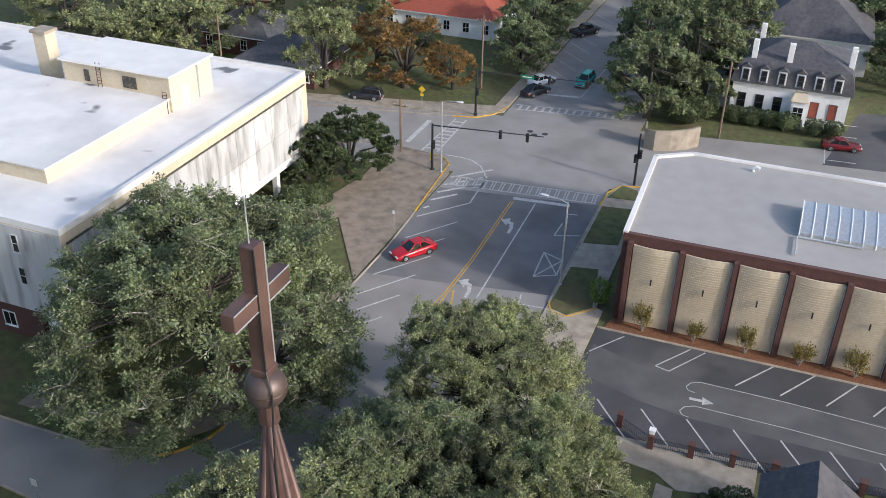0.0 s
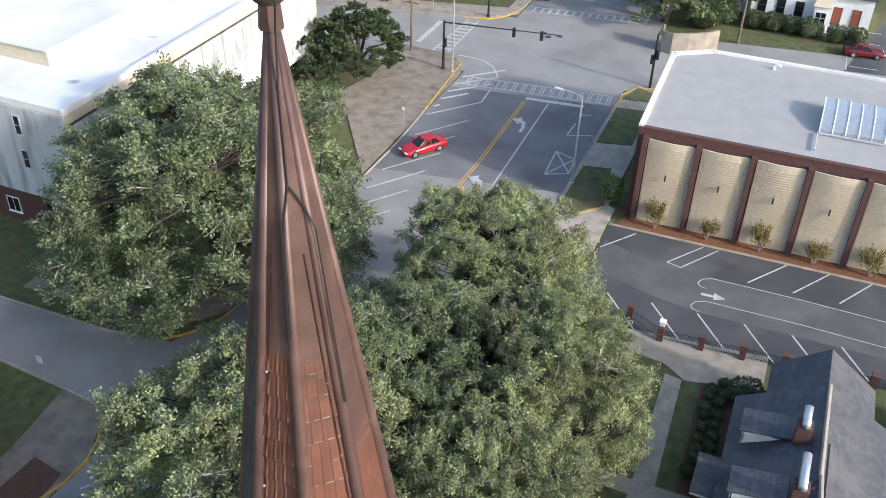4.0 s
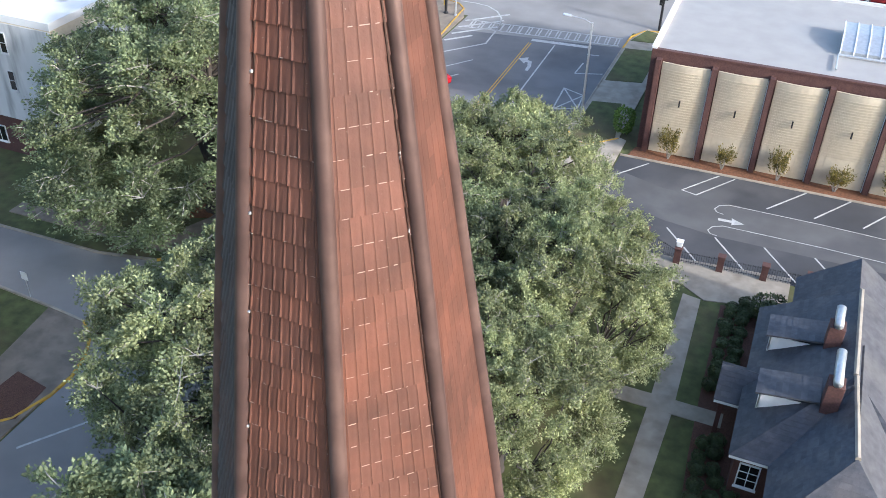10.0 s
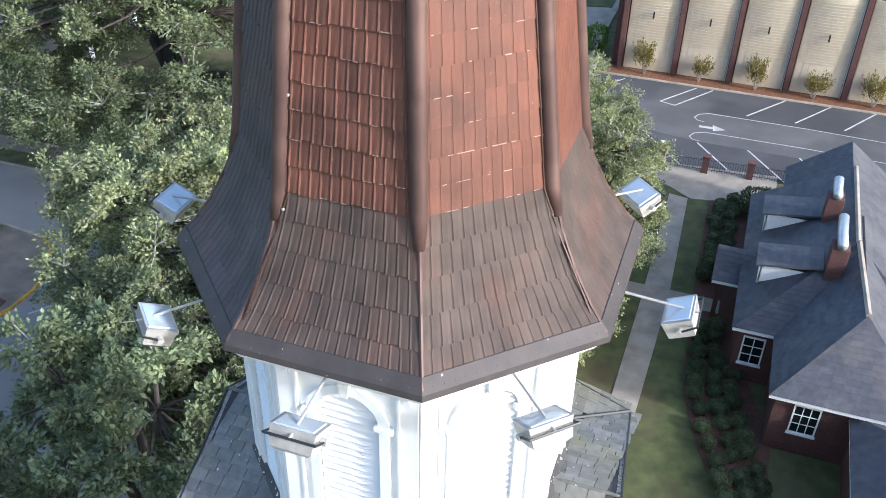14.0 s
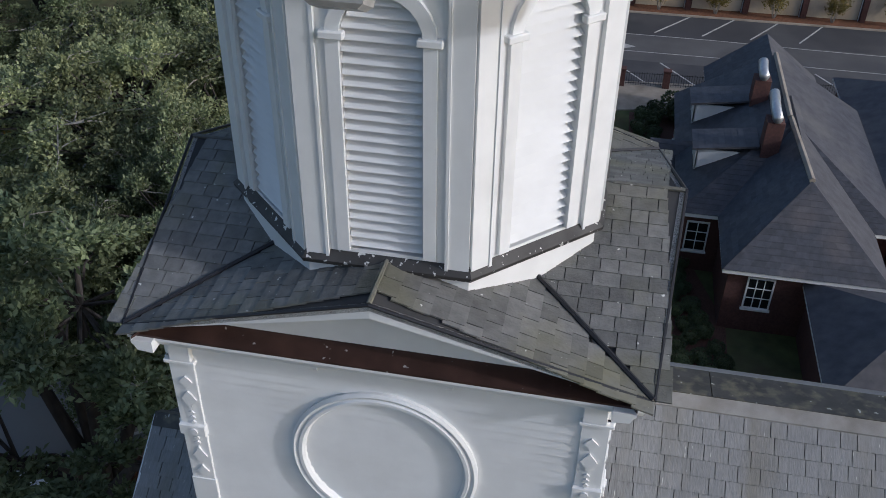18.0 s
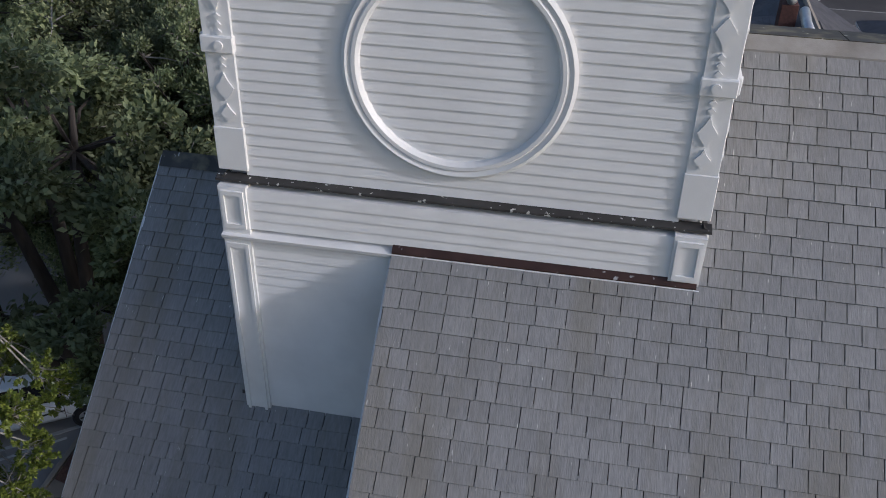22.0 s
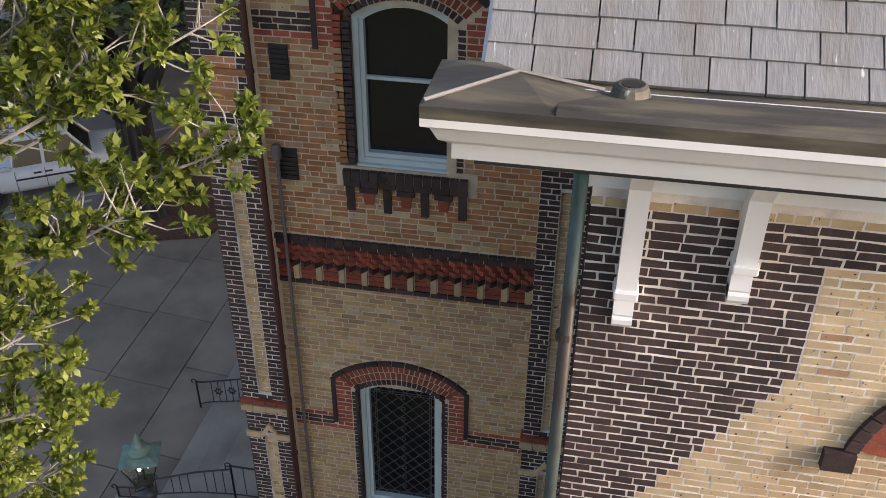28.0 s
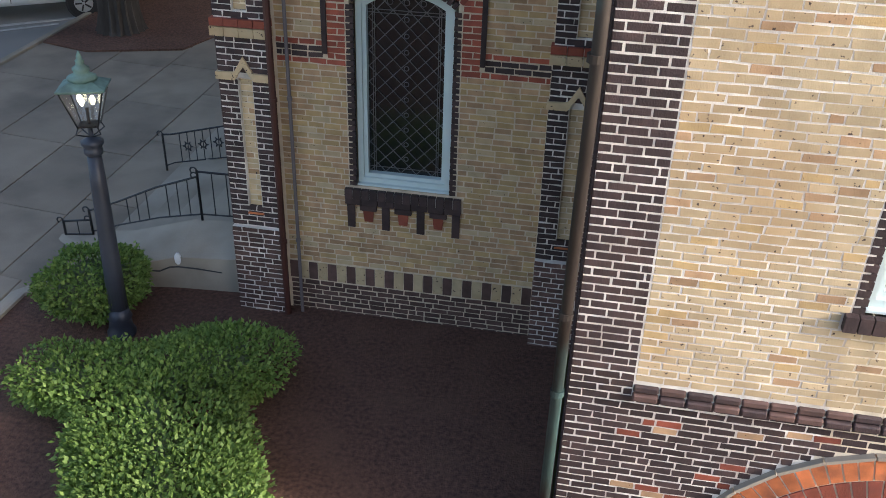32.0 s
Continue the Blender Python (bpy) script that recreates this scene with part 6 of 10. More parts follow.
    part("pier_cap", Box(x0 - 0.05, Y - 0.05, 10.26, x1 + 0.05, 0.6, 10.72, 0.01), WHITE, p, "white painted pier cap")
    part("pier_cap_panel", Box(x0 + 0.16, Y - 0.09, 10.3, x0 + 0.3, Y, 10.68, 0.01), WHITE, p)


pier(-1.68, -1.0, "dark brick buttress with sunk tan strip and bands", -1)
pier(2.35, 3.05, "dark brick buttress with sunk tan strip in the inner corner", 1)
for xx, r0, m2, nm, lb in ((-0.98, 0.045, BROWN_PIPE, "downspout", "dark red-brown downspout on the brick wall"), (-0.8, 0.024, GREY_PIPE, "conduit", "grey conduit up the brick wall")):
    pp = thing(nm, (xx, -0.2, 0), lb, "pipe")
    top = 10.66 if nm == "downspout" else 8.15
    yy = -0.19 if nm == "downspout" else -0.1
    part("pipe", Tube([(xx, yy, 0.0), (xx, yy, top)], r0, 8), m2, pp)
    for z in (1.2, 3.2, 5.2, 7.2, 9.2):
        if z < top:
            part("strap", Tube([(xx, yy, z - 0.02), (xx, yy, z + 0.02)], r0 + 0.012, 8), m2, pp)
    if nm == "conduit":
        part("head", Box(xx - 0.05, yy - 0.05, 8.05, xx + 0.05, yy + 0.05, 8.25, 0.02), GREY_PIPE, pp)
for z in (9.05, 7.75):
    v = thing("wall_vent", (-0.68, -0.02, z), "black louvred vent set in the brick wall", "vent")
    part("plate", Box(-0.8, -0.03, z, -0.58, 0.02, z + 0.42), BLACK, v)
    for j in range(6):
        part("blade", Box(-0.79, -0.045, z + 0.04 + j * 0.06, -0.59, -0.02, z + 0.07 + j * 0.06), BLACK, v)

# -- nave wall at y = -3.95 --
NX0, NY = 2.93, -3.95
nave = thing("nave_wall", (NX0, NY, 0), "tan brick nave wall with dark brick corner and stepped top", "wall", kind="structure")
for bb in ((NX0 + 0.01, 5.04, 0, 10.6), (5.04, 6.75, 2.3, 3.5), (5.04, 6.75, 6.75, 10.6), (6.75, RX1 - 0.5, 0, 10.6), (5.04, 6.75, 0.0, 2.3)):
    part("mortar_wall", Box(bb[0], NY, bb[2], bb[1], NY + 0.5, bb[3]), MORTAR_DARK if bb[0] < 4 else MORTAR, nave)
part("side_core", Box(NX0 + 0.01, NY + 0.5, 0, NX0 + 0.5, 0.3, 10.6), MORTAR_DARK, nave)
part("inner_core", Box(NX0 + 0.5, NY + 0.9, 0, RX1 - 0.5, 11.0, 10.6), MORTAR, nave)
nb = Bricks((0, NY, 0), (1, 0, 0), (0, -1, 0))
WCX, WSP = 5.9, 6.2
FARX = 9.5
for i in range(int(10.2 / CH)):
    z = i * CH
    zm = z + CH / 2
    if 2.4 < zm < 2.56:
        nb.course(z, [(NX0, 3.47, DARK)], i, rnd)
        continue
    edge = 3.47
    if zm > 7.2:
        edge = min(4.57, 3.47 + (zm - 7.2) / 1.65 * 1.1)
        edge = 3.47 + math.floor((edge - 3.47) / 0.075) * 0.075
    if zm > 9.75:
        edge = FARX
    spans = [(NX0, edge, DARK), (edge, FARX, TAN)] if edge < FARX else [(NX0, FARX, DARK)]
    if zm > 10.05:
        spans = [(NX0, FARX, TAN)]
    if zm < 2.4:
        spans = [(NX0, FARX, DARK)]
    if 6.04 < zm < 6.19:
        spans = [(NX0, edge, DARK), (edge, FARX, DARK)]
    if 3.3 < zm < 3.5:
        spans = cut(spans, 4.93, 6.87)
    elif 3.5 < zm < WSP:
        spans = cut(spans, 4.98, 6.82) + [(4.98, 5.09, DARK), (6.71, 6.82, DARK)]
    elif WSP < zm < WSP + 1.28:
        h = math.sqrt(max(0, 1.27**2 - (zm - WSP) ** 2))
        spans = cut(spans, WCX - h, WCX + h)
    if zm < 2.25:
        h = math.sqrt(max(0, 1.95**2 - (zm - 0.267) ** 2))
        spans = cut(spans, WCX - h, WCX + h)
    mixed = []
    nb.course(z, [s for s in spans if s[1] - s[0] > 0.03], i, rnd)
# a third of the plinth bricks are red or orange
low = [b for b in nb.boxes.get(DARK, []) if b[3] < 2.4 and b[0] > 3.3]
for b in low:
    if rnd.random() < 0.12:
        nb.boxes[DARK].remove(b)
        nb.boxes.setdefault(rnd.choice((RED, RED, RED, TAN_BROWN)), []).append(b)
nb.finish(nave, (NX0, 4.98, 2.6, 7.3))
sd = Bricks((NX0, 0, 0), (0, -1, 0), (-1, 0, 0))
for i in range(int(10.2 / CH)):
    sd.course(i * CH, [(0.2, 3.95, DARK)], i, rnd)
sd.finish(nave)
for zz, o in ((2.405, 0.06), (2.482, 0.035)):
    for i in range(28):
        part("plinth_moulding", Box(3.47 + i * 0.222, NY - o, zz, 3.47 + i * 0.222 + 0.21, NY + 0.1, zz + 0.066, 0.012), DARK if rnd.random() < 0.5 else DARK_BROWN, nave)
for i in range(7):
    part("band_brick", Box(3.5 + i * 0.222 - 0.02, NY - 0.04, 6.13, 3.5 + i * 0.222 + 0.19, NY + 0.1, 6.2, 0.006), DARK, nave)
voussoirs(nave, WCX, WSP, 0.83, 0.94, -90, 90, 30, DARK, NY - 0.012, NY + 0.2)
voussoirs(nave, WCX, WSP, 0.94, 1.05, -90, 90, 34, DARK, NY - 0.012, NY + 0.2)
voussoirs(nave, WCX, WSP, 1.05, 1.2, -90, 90, 36, TAN, NY - 0.01, NY + 0.1)
voussoirs(nave, WCX, WSP, 1.2, 1.235, -90, 90, 14, CONCRETE, NY - 0.05, NY + 0.1, "hood_mould")
win3 = arched_window("window_3", 5.09, 6.71, 3.52, WSP, 0.8, NY + 0.06, "large round-headed leaded window in a white frame", leaded=True)
part("transom", Box(5.15, NY + 0.08, 6.1, 6.65, NY + 0.16, 6.2), WHITE_PALE, win3)
for i in range(18):
    part("sill_brick", Box(4.94 + i * 0.108, NY - 0.07, 3.36, 4.94 + i * 0.108 + 0.098, NY + 0.1, 3.5), DARK, nave)
voussoirs(nave, WCX, 0.267, 1.9, 1.95, -60, 60, 10, CONCRETE, NY - 0.06, NY + 0.1, "hood_mould")
voussoirs(nave, WCX, 0.267, 1.64, 1.87, -60, 60, 30, ORANGE, NY - 0.012, NY + 0.1)
voussoirs(nave, WCX, 0.267, 1.4, 1.64, -60, 60, 26, RED, NY - 0.012, NY + 0.1)
# relieving arch with red filling over the big window
voussoirs(nave, 6.2, 8.0, 1.12, 1.24, -80, 80, 28, DARK, NY - 0.05, NY + 0.1)
voussoirs(nave, 6.2, 8.0, 0.9, 1.12, -80, 80, 24, RED, NY - 0.014, NY + 0.1)
part("arch_stop", Box(4.85, NY - 0.08, 8.02, 5.08, NY + 0.1, 8.2), DARK, nave)
# eave frieze, bracket pair, copper downspout
part("frieze", Box(NX0 - 0.02, NY - 0.05, 10.25, RX1 - 0.4, NY + 0.1, 10.66), WHITE, nave, "white painted frieze")
part("soffit", Box(GX0 + 0.45, GY0 + 0.2, 10.63, RX1, NY + 0.1, 10.66), WHITE, nave)
for bx in (3.24, 3.98):
    b = thing("eave_bracket", (bx, NY, 9.25), "long white wooden eave bracket on dark brick", "bracket", "eave brackets")
    pr = [(bx - 0.07, NY, 9.22), (bx - 0.07, NY - 0.1, 9.2), (bx - 0.07, NY - 0.14, 9.3), (bx - 0.07, NY - 0.11, 9.46), (bx - 0.07, NY - 0.17, 9.52), (bx - 0.07, NY - 0.19, 10.2), (bx - 0.07, NY - 0.36, 10.42), (bx - 0.07, NY - 0.4, 10.64), (bx - 0.07, NY, 10.64)]
    cut_z = 0.0 if bx < 3.5 else 0.31
    pr = [(a, b_, c + (cut_z if c < 9.6 else 0.13)) for a, b_, c in pr]
    part("body", Solid(pr, (0.14, 0, 0)), WHITE, b)
    part("band", Box(bx - 0.085, NY - 0.2, 9.46 + cut_z, bx + 0.085, NY, 9.53 + cut_z, 0.01), WHITE, b)
    part("drop", Tube([(bx - 0.07, NY - 0.08, 9.24 + cut_z), (bx + 0.07, NY - 0.08, 9.24 + cut_z)], 0.07, 12), WHITE, b)
    part("head", Box(bx - 0.09, NY - 0.42, 10.68, bx + 0.09, NY, 10.76, 0.01), WHITE, b)
ds = thing("copper_downspout", (2.83, NY - 0.05, 0), "round copper downspout with green patina at the wall corner", "pipe")
part("pipe", Tube([(2.86, NY - 0.06, 10.6), (2.86, NY - 0.06, 5.4), (2.83, NY - 0.06, 0.0)], 0.052, 12), COPPER, ds, smooth=True)
for z in (9.0, 7.0, 5.35, 3.2, 2.4, 1.0):
    part("collar", Tube([(2.845, NY - 0.06, z - 0.03), (2.845, NY - 0.06, z + 0.03)], 0.062, 12), COPPER, ds)
# ---- houses and buildings round about ----


def window_flat(parent, o, u, w, h, n, frame_m, name="window", bars=(1, 1), pane=None, sill=True):
    """A framed window set a little proud on a wall: o is the lower left corner."""
    o, u, n = Vector(o), Vector(u), Vector(n)
    up = Vector((0, 0, 1))
    f = 0.07

    def rect(a0, b0, a1, b1, d0, d1):
        p = [o + u * a + up * b + n * d0 for a, b in ((a0, b0), (a1, b0), (a1, b1), (a0, b1))]
        return Solid(p, n * (d1 - d0))

    win = part(name, rect(0, 0, w, h, -0.02, 0.03), pane or GLASS, parent, "dark glass window")
    for r in ((-f, -f, 0, h + f), (w, -f, w + f, h + f), (0, h, w, h + f), (0, -f, w, 0)):
        part("frame", rect(*r, -0.02, 0.07), frame_m, win)
    for i in range(1, bars[0] + 1):
        part("bar", rect(w * i / (bars[0] + 1) - 0.02, 0, w * i / (bars[0] + 1) + 0.02, h, 0.03, 0.05), frame_m, win)
    for i in range(1, bars[1] + 1):
        part("bar", rect(0, h * i / (bars[1] + 1) - 0.02, w, h * i / (bars[1] + 1) + 0.02, 0.03, 0.052), frame_m, win)
    if sill:
        part("sill", rect(-0.12, -0.15, w + 0.12, -f, 0.0, 0.12), frame_m, win)
    return win


# -- museum-like brick building with panelled front --
MF = lambda x: 65.85 + 0.02 * (x - 1.8)
mus = thing("flat_roofed_building", (10, 75, 0), "flat-roofed brick building with curved cream lattice panels", "building")
HM = 8.75
pts = [(-3.25, MF(-3.25)), (60, MF(60)), (60, 84.6), (-0.3, 84.0), (-3.7, 81.8)]
bm = bmesh.new()
loft(bm, [[(x, y, 0) for x, y in pts], [(x, y, HM) for x, y in pts]])
bmesh.ops.recalc_face_normals(bm, faces=bm.faces)
part("wall", bm, BRICK_FAR, mus)
ins = [(x + (0.35 if i in (0, 3, 4) else -0.35), y + (0.4 if i < 2 else -0.35)) for i, (x, y) in enumerate(pts)]
bm = bmesh.new()
loft(bm, [[(x, y, HM - 0.05) for x, y in ins], [(x, y, HM + 0.1) for x, y in ins]])
bmesh.ops.recalc_face_normals(bm, faces=bm.faces)
part("roof", bm, ROOF_GREY, mus, "pale grey roof membrane")
for i in range(5):
    (xa, ya), (xb, yb) = pts[i], pts[(i + 1) % 5]
    d = Vector((xb - xa, yb - ya, 0)).normalized()
    s = Vector((-d.y, d.x, 0))
    a, b = Vector((xa, ya, 0)), Vector((xb, yb, 0))
    part("coping", Solid([a + Vector((0, 0, HM)) - s * 0.06, b + Vector((0, 0, HM)) - s * 0.06, b + Vector((0, 0, HM)) + s * 0.36, a + Vector((0, 0, HM)) + s * 0.36], (0, 0, 0.32 if i in (2, 3, 4) else 0.16)), ROOF_WHITE if i in (2, 3, 4) else BRICK_FAR, mus)
BAY = 4.33
for i in range(9):
    x0 = -2.75 + i * BAY
    u = Vector((1, 0.02, 0)).normalized()
    n = Vector((u.y, -u.x, 0))
    o = Vector((x0, MF(x0), 0))
    part("pilaster", Solid([o + n * 0.0, o + u * 0.4, o + u * 0.4 + n * 0.55, o + n * 0.55], (0, 0, HM - 0.5)), BRICK_FAR, mus)
    # bowed panel leaning out towards the top
    bm = bmesh.new()
    rings = []
    for k in range(9):
        f = k / 8
        a = 0.5 + (BAY - 0.62) * f
        bow = 0.28 * math.sin(math.pi * f)
        top = HM - 0.72 + 0.05 * math.sin(math.pi * f)
        lo = o + u * a + n * (0.15 + bow * 0.2)
        hi = o + u * a + n * (0.25 + bow)
        rings.append([lo + Vector((0, 0, 0.15)), hi + Vector((0, 0, top)), hi - n * 0.14 + Vector((0, 0, top)), lo - n * 0.14 + Vector((0, 0, 0.15))])
    loft(bm, rings)
    bmesh.ops.recalc_face_normals(bm, faces=bm.faces)
    pan = part("lattice_panel", bm, CREAM, mus, "cream bowed panel of pierced blocks")
    # raised dimples of the pierced blocks on the upper half
    vs, fs = [], []
    for r in range(22):
        for c in range(19):
            f = (c + 0.5 + 0.5 * (r % 2)) / 19.5
            g_ = 0.32 + r * 0.029
            a = 0.5 + (BAY - 0.62) * f
            bow = 0.28 * math.sin(math.pi * f)
            z = 0.15 + (HM - 0.9) * g_
            out = 0.15 + bow * 0.2 + (0.1 + bow * 0.8) * g_ + 0.012
            p = o + u * a + n * out + Vector((0, 0, z)) - ORIGIN[mus]
            k = len(vs)
            e1, e2 = u * 0.055, Vector((0, 0, 0.075))
            vs += [p - e1 - e2, p + e1 - e2, p + e1 + e2 + n * 0.03, p - e1 + e2 + n * 0.03, p - e1 + e2 - n * 0.03, p + e1 + e2 - n * 0.03]
            fs += [(k, k + 1, k + 2, k + 3), (k + 3, k + 2, k + 5, k + 4), (k + 1, k + 5, k + 2), (k, k + 3, k + 4)]
    ob = raw("pierced_blockwork", vs, fs, CREAM, pan)
    tagged(ob, kind="stuff")
    c = o + u * (BAY / 2 + 0.2) + n * 0.52 + Vector((0, 0, 4.6))
    part("panel_slot", Solid([c - u * 0.06, c + u * 0.06, c + u * 0.06 + n * 0.12, c - u * 0.06 + n * 0.12], (0, 0, 0.55)), BLACK, mus)
    t = o + u * (BAY - 0.1)
    part("panel_side", Solid([t + n * 0.2, t + u * 0.06 + n * 0.2, t + u * 0.06 + n * 0.3, t + n * 0.3], (0, 0, HM - 0.8)), WHITE, mus)
# skylight on the roof
sk1 = thing("roof_skylight", (13, 76, HM), "long pitched glass-and-metal skylight on the flat roof", "skylight")
a0, a1, b0, b1, zt = 10.4, 22.0, 70.6, 76.4, HM + 1.15
bm = extrude(bmesh.new(), [(a0, b0 + 0.3, HM + 0.1), (a0, b0 + 0.3, HM + 0.5), (a0, b0 + 2.9, zt), (a0, b1 - 0.6, zt), (a0, b1 - 0.6, HM + 0.1)], (a1 - a0, 0.02 * 12, 0))
part("body", bm, GALV, sk1, "weathered metal and glass body")
for i in range(12):
    x = a0 + i * 1.0
    dy = 0.02 * i
    part("rib", Tube([(x, b0 + 0.27 + dy, HM + 0.1), (x, b0 + 0.27 + dy, HM + 0.52), (x, b0 + 2.9 + dy, zt + 0.03), (x, b1 - 0.6 + dy, zt + 0.03)], 0.05, 5), WHITE, sk1)
part("vent_pipe", Tube([(a0 - 0.1, b0 - 3.2, HM + 0.3), (a0 - 0.1, b0 - 0.1, HM + 0.3), (a0 + 5, b0, HM + 0.3)], 0.09, 6), GALV, sk1)
rv = thing("roof_vent", (5.6, 82.3, HM), "small white curved roof vent", "vent")
part("pipe", Tube([(5.6, 82.3, HM), (5.6, 82.3, HM + 0.4), (5.85, 82.3, HM + 0.6), (6.2, 82.2, HM + 0.5)], 0.16, 8), WHITE, rv)

# -- large white office building --
wb = thing("white_office_building", (-60, 62, 0), "large white flat-roofed office building with panelled upper wall", "building")
EXX, NYY, SYY, HB = -42.0, 81.3, 43.2, 11.9
part("upper_wall", Box(-95, SYY, 3.6, EXX, NYY, HB - 0.3), CREAM, wb)
part("lower_wall", Box(-95, SYY + 0.5, 0, EXX - 4.5, NYY - 1, 3.6), BRICK_FAR, wb, "recessed brick ground floor")
part("roof", Box(-94.6, SYY + 0.4, HB - 0.3, EXX - 0.4, NYY - 0.4, HB - 0.1), ROOF_WHITE, wb, "white roof membrane")
for bb in ((-95, SYY, EXX, SYY + 0.4), (-95, NYY - 0.4, EXX, NYY), (EXX - 0.4, SYY + 0.4, EXX, NYY - 0.4)):
    part("parapet", Box(bb[0], bb[1], HB - 0.3, bb[2], bb[3], HB + 0.25), ROOF_WHITE, wb)
for i in range(11):
    y0 = SYY + 1.0 + i * (NYY - SYY - 2) / 11
    y1 = y0 + (NYY - SYY - 2) / 11 - 0.05
    for z0, z1 in ((3.7, 7.0), (7.05, 10.6)):
        part("marble_panel", Box(EXX - 0.05, y0, z0, EXX + 0.06, y1, z1), PANEL, wb)
part("panel_head", Box(EXX - 0.02, SYY + 0.5, 10.65, EXX + 0.12, NYY - 0.5, 10.8), LEAD, wb)
part("fascia", Box(EXX - 0.02, SYY, 2.9, EXX + 0.1, NYY, 3.7), WHITE, wb)
for i in range(7):
    part("column", Box(EXX - 0.8, SYY + 1 + i * 6.0, 0, EXX - 0.2, SYY + 1.6 + i * 6.0, 2.9), WHITE, wb)
part("south_wall", Box(-95, SYY - 0.06, 3.6, EXX, SYY, HB - 0.4), PANEL, wb, "pale grey south wall")
for i in range(7):
    for z in (9.2, 6.2):
        window_flat(wb, (EXX - 4.4 - i * 5.0, SYY - 0.06, z), (-1, 0, 0), 0.55, 1.5, (0, -1, 0), PANEL, bars=(0, 1))
for i in range(3):
    window_flat(wb, (EXX - 7.5 - i * 6, SYY + 0.5, 0.9), (-1, 0, 0), 1.2, 1.3, (0, -1, 0), WHITE, bars=(1, 0))
part("side_column", Box(EXX - 3.2, SYY - 0.1, 0, EXX - 2.2, SYY + 0.6, 3.7), WHITE, wb)
up = part("raised_roof_block", Box(-95, 49.5, HB - 0.1, -48.7, 66.4, HB + 1.25), CREAM, wb, "cream raised roof storey")
part("raised_roof", Box(-95, 49.3, HB + 1.25, -48.5, 66.4, HB + 1.4), ROOF_WHITE, wb)
ph = part("penthouse_wall", Box(-61.2, 66.4, HB - 0.1, -48.4, 73.3, HB + 3.5), CREAM, wb, "cream rooftop penthouse")
part("penthouse_roof", Box(-61.5, 66.1, HB + 3.5, -48.1, 73.6, HB + 3.7), ROOF_WHITE, wb)
for x, w in ((-58.6, 0.6), (-53.9, 1.6)):
    part("penthouse_panel", Box(x, 66.33, HB + 1.7, x + w, 66.4, HB + 2.9), LEAD, wb)
part("penthouse_door", Box(-48.4, 68.2, HB - 0.1, -48.34, 69.2, HB + 2.0), WHITE, wb)
part("penthouse_pipe", Tube([(-48.3, 70.9, HB), (-48.3, 70.9, HB + 3.4)], 0.12, 6), GALV, wb)
for lx, ly in ((-56.6, 66.3), (-48.9, 66.2)):
    lad = thing("roof_ladder", (lx, ly, HB + 0.1), "rusty steel roof ladder leaning on the penthouse", "ladder")
    for s in (-0.25, 0.25):
        part("rail", Tube([(lx + s, ly - 0.2, HB - 0.1 if lx > -52 else HB + 1.4), (lx + s, ly - 0.1, HB + (1.9 if lx > -52 else 3.9))], 0.04, 5), BROWN_PIPE, lad)
    for k in range(7):
        z = (HB if lx > -52 else HB + 1.5) + 0.25 + k * 0.3
        part("rung", Tube([(lx - 0.25, ly - 0.15, z), (lx + 0.25, ly - 0.15, z)], 0.03, 5), BROWN_PIPE, lad)
chs = thing("tall_chimney", (-68, 70, HB), "tall cream square chimney with flat cap on the roof", "chimney")
part("stack", Box(-66.4, 68.4, HB - 0.1, -64.8, 69.9, HB + 5.0), CREAM, chs)
part("cap", Box(-66.6, 68.2, HB + 5.0, -64.6, 70.1, HB + 5.3), CONCRETE, chs)


def hip_roof(parent, x0, y0, x1, y1, z0, z1, material, ridge="y", hips=(True, True), name="roof", over=0.35):
    """A hipped or gabled roof on a rectangle."""
    x0, y0, x1, y1 = x0 - over, y0 - over, x1 + over, y1 + over
    bm = bmesh.new()
    if ridge == "y":
        m, h = (x0 + x1) / 2, (x1 - x0) / 2
        r0, r1 = y0 + (h if hips[0] else 0), y1 - (h if hips[1] else 0)
        a, b = (m, r0, z1), (m, r1, z1)
        faces = [[(x0, y0, z0), a, b, (x0, y1, z0)], [(x1, y0, z0), (x1, y1, z0), b, a], [(x0, y0, z0), (x1, y0, z0), a], [(x0, y1, z0), b, (x1, y1, z0)]]
    else:
        m, h = (y0 + y1) / 2, (y1 - y0) / 2
        r0, r1 = x0 + (h if hips[0] else 0), x1 - (h if hips[1] else 0)
        a, b = (r0, m, z1), (r1, m, z1)
        faces = [[(x0, y0, z0), (x1, y0, z0), b, a], [(x0, y1, z0), a, b, (x1, y1, z0)], [(x0, y0, z0), a, (x0, y1, z0)], [(x1, y0, z0), (x1, y1, z0), b]]
    vs = {}
    V = lambda p: vs.setdefault(p, bm.verts.new(p))
    for f in faces:
        bm.faces.new([V(p) for p in f])
    bm.faces.new([V(p) for p in ((x0, y0, z0), (x0, y1, z0), (x1, y1, z0), (x1, y0, z0))])
    bmesh.ops.recalc_face_normals(bm, faces=bm.faces)
    part(name, bm, material, parent)
    part("eave_board", Box(x0 + 0.03, y0 + 0.03, z0 - 0.2, x1 - 0.03, y1 - 0.03, z0 - 0.004), WHITE, parent)
    return faces


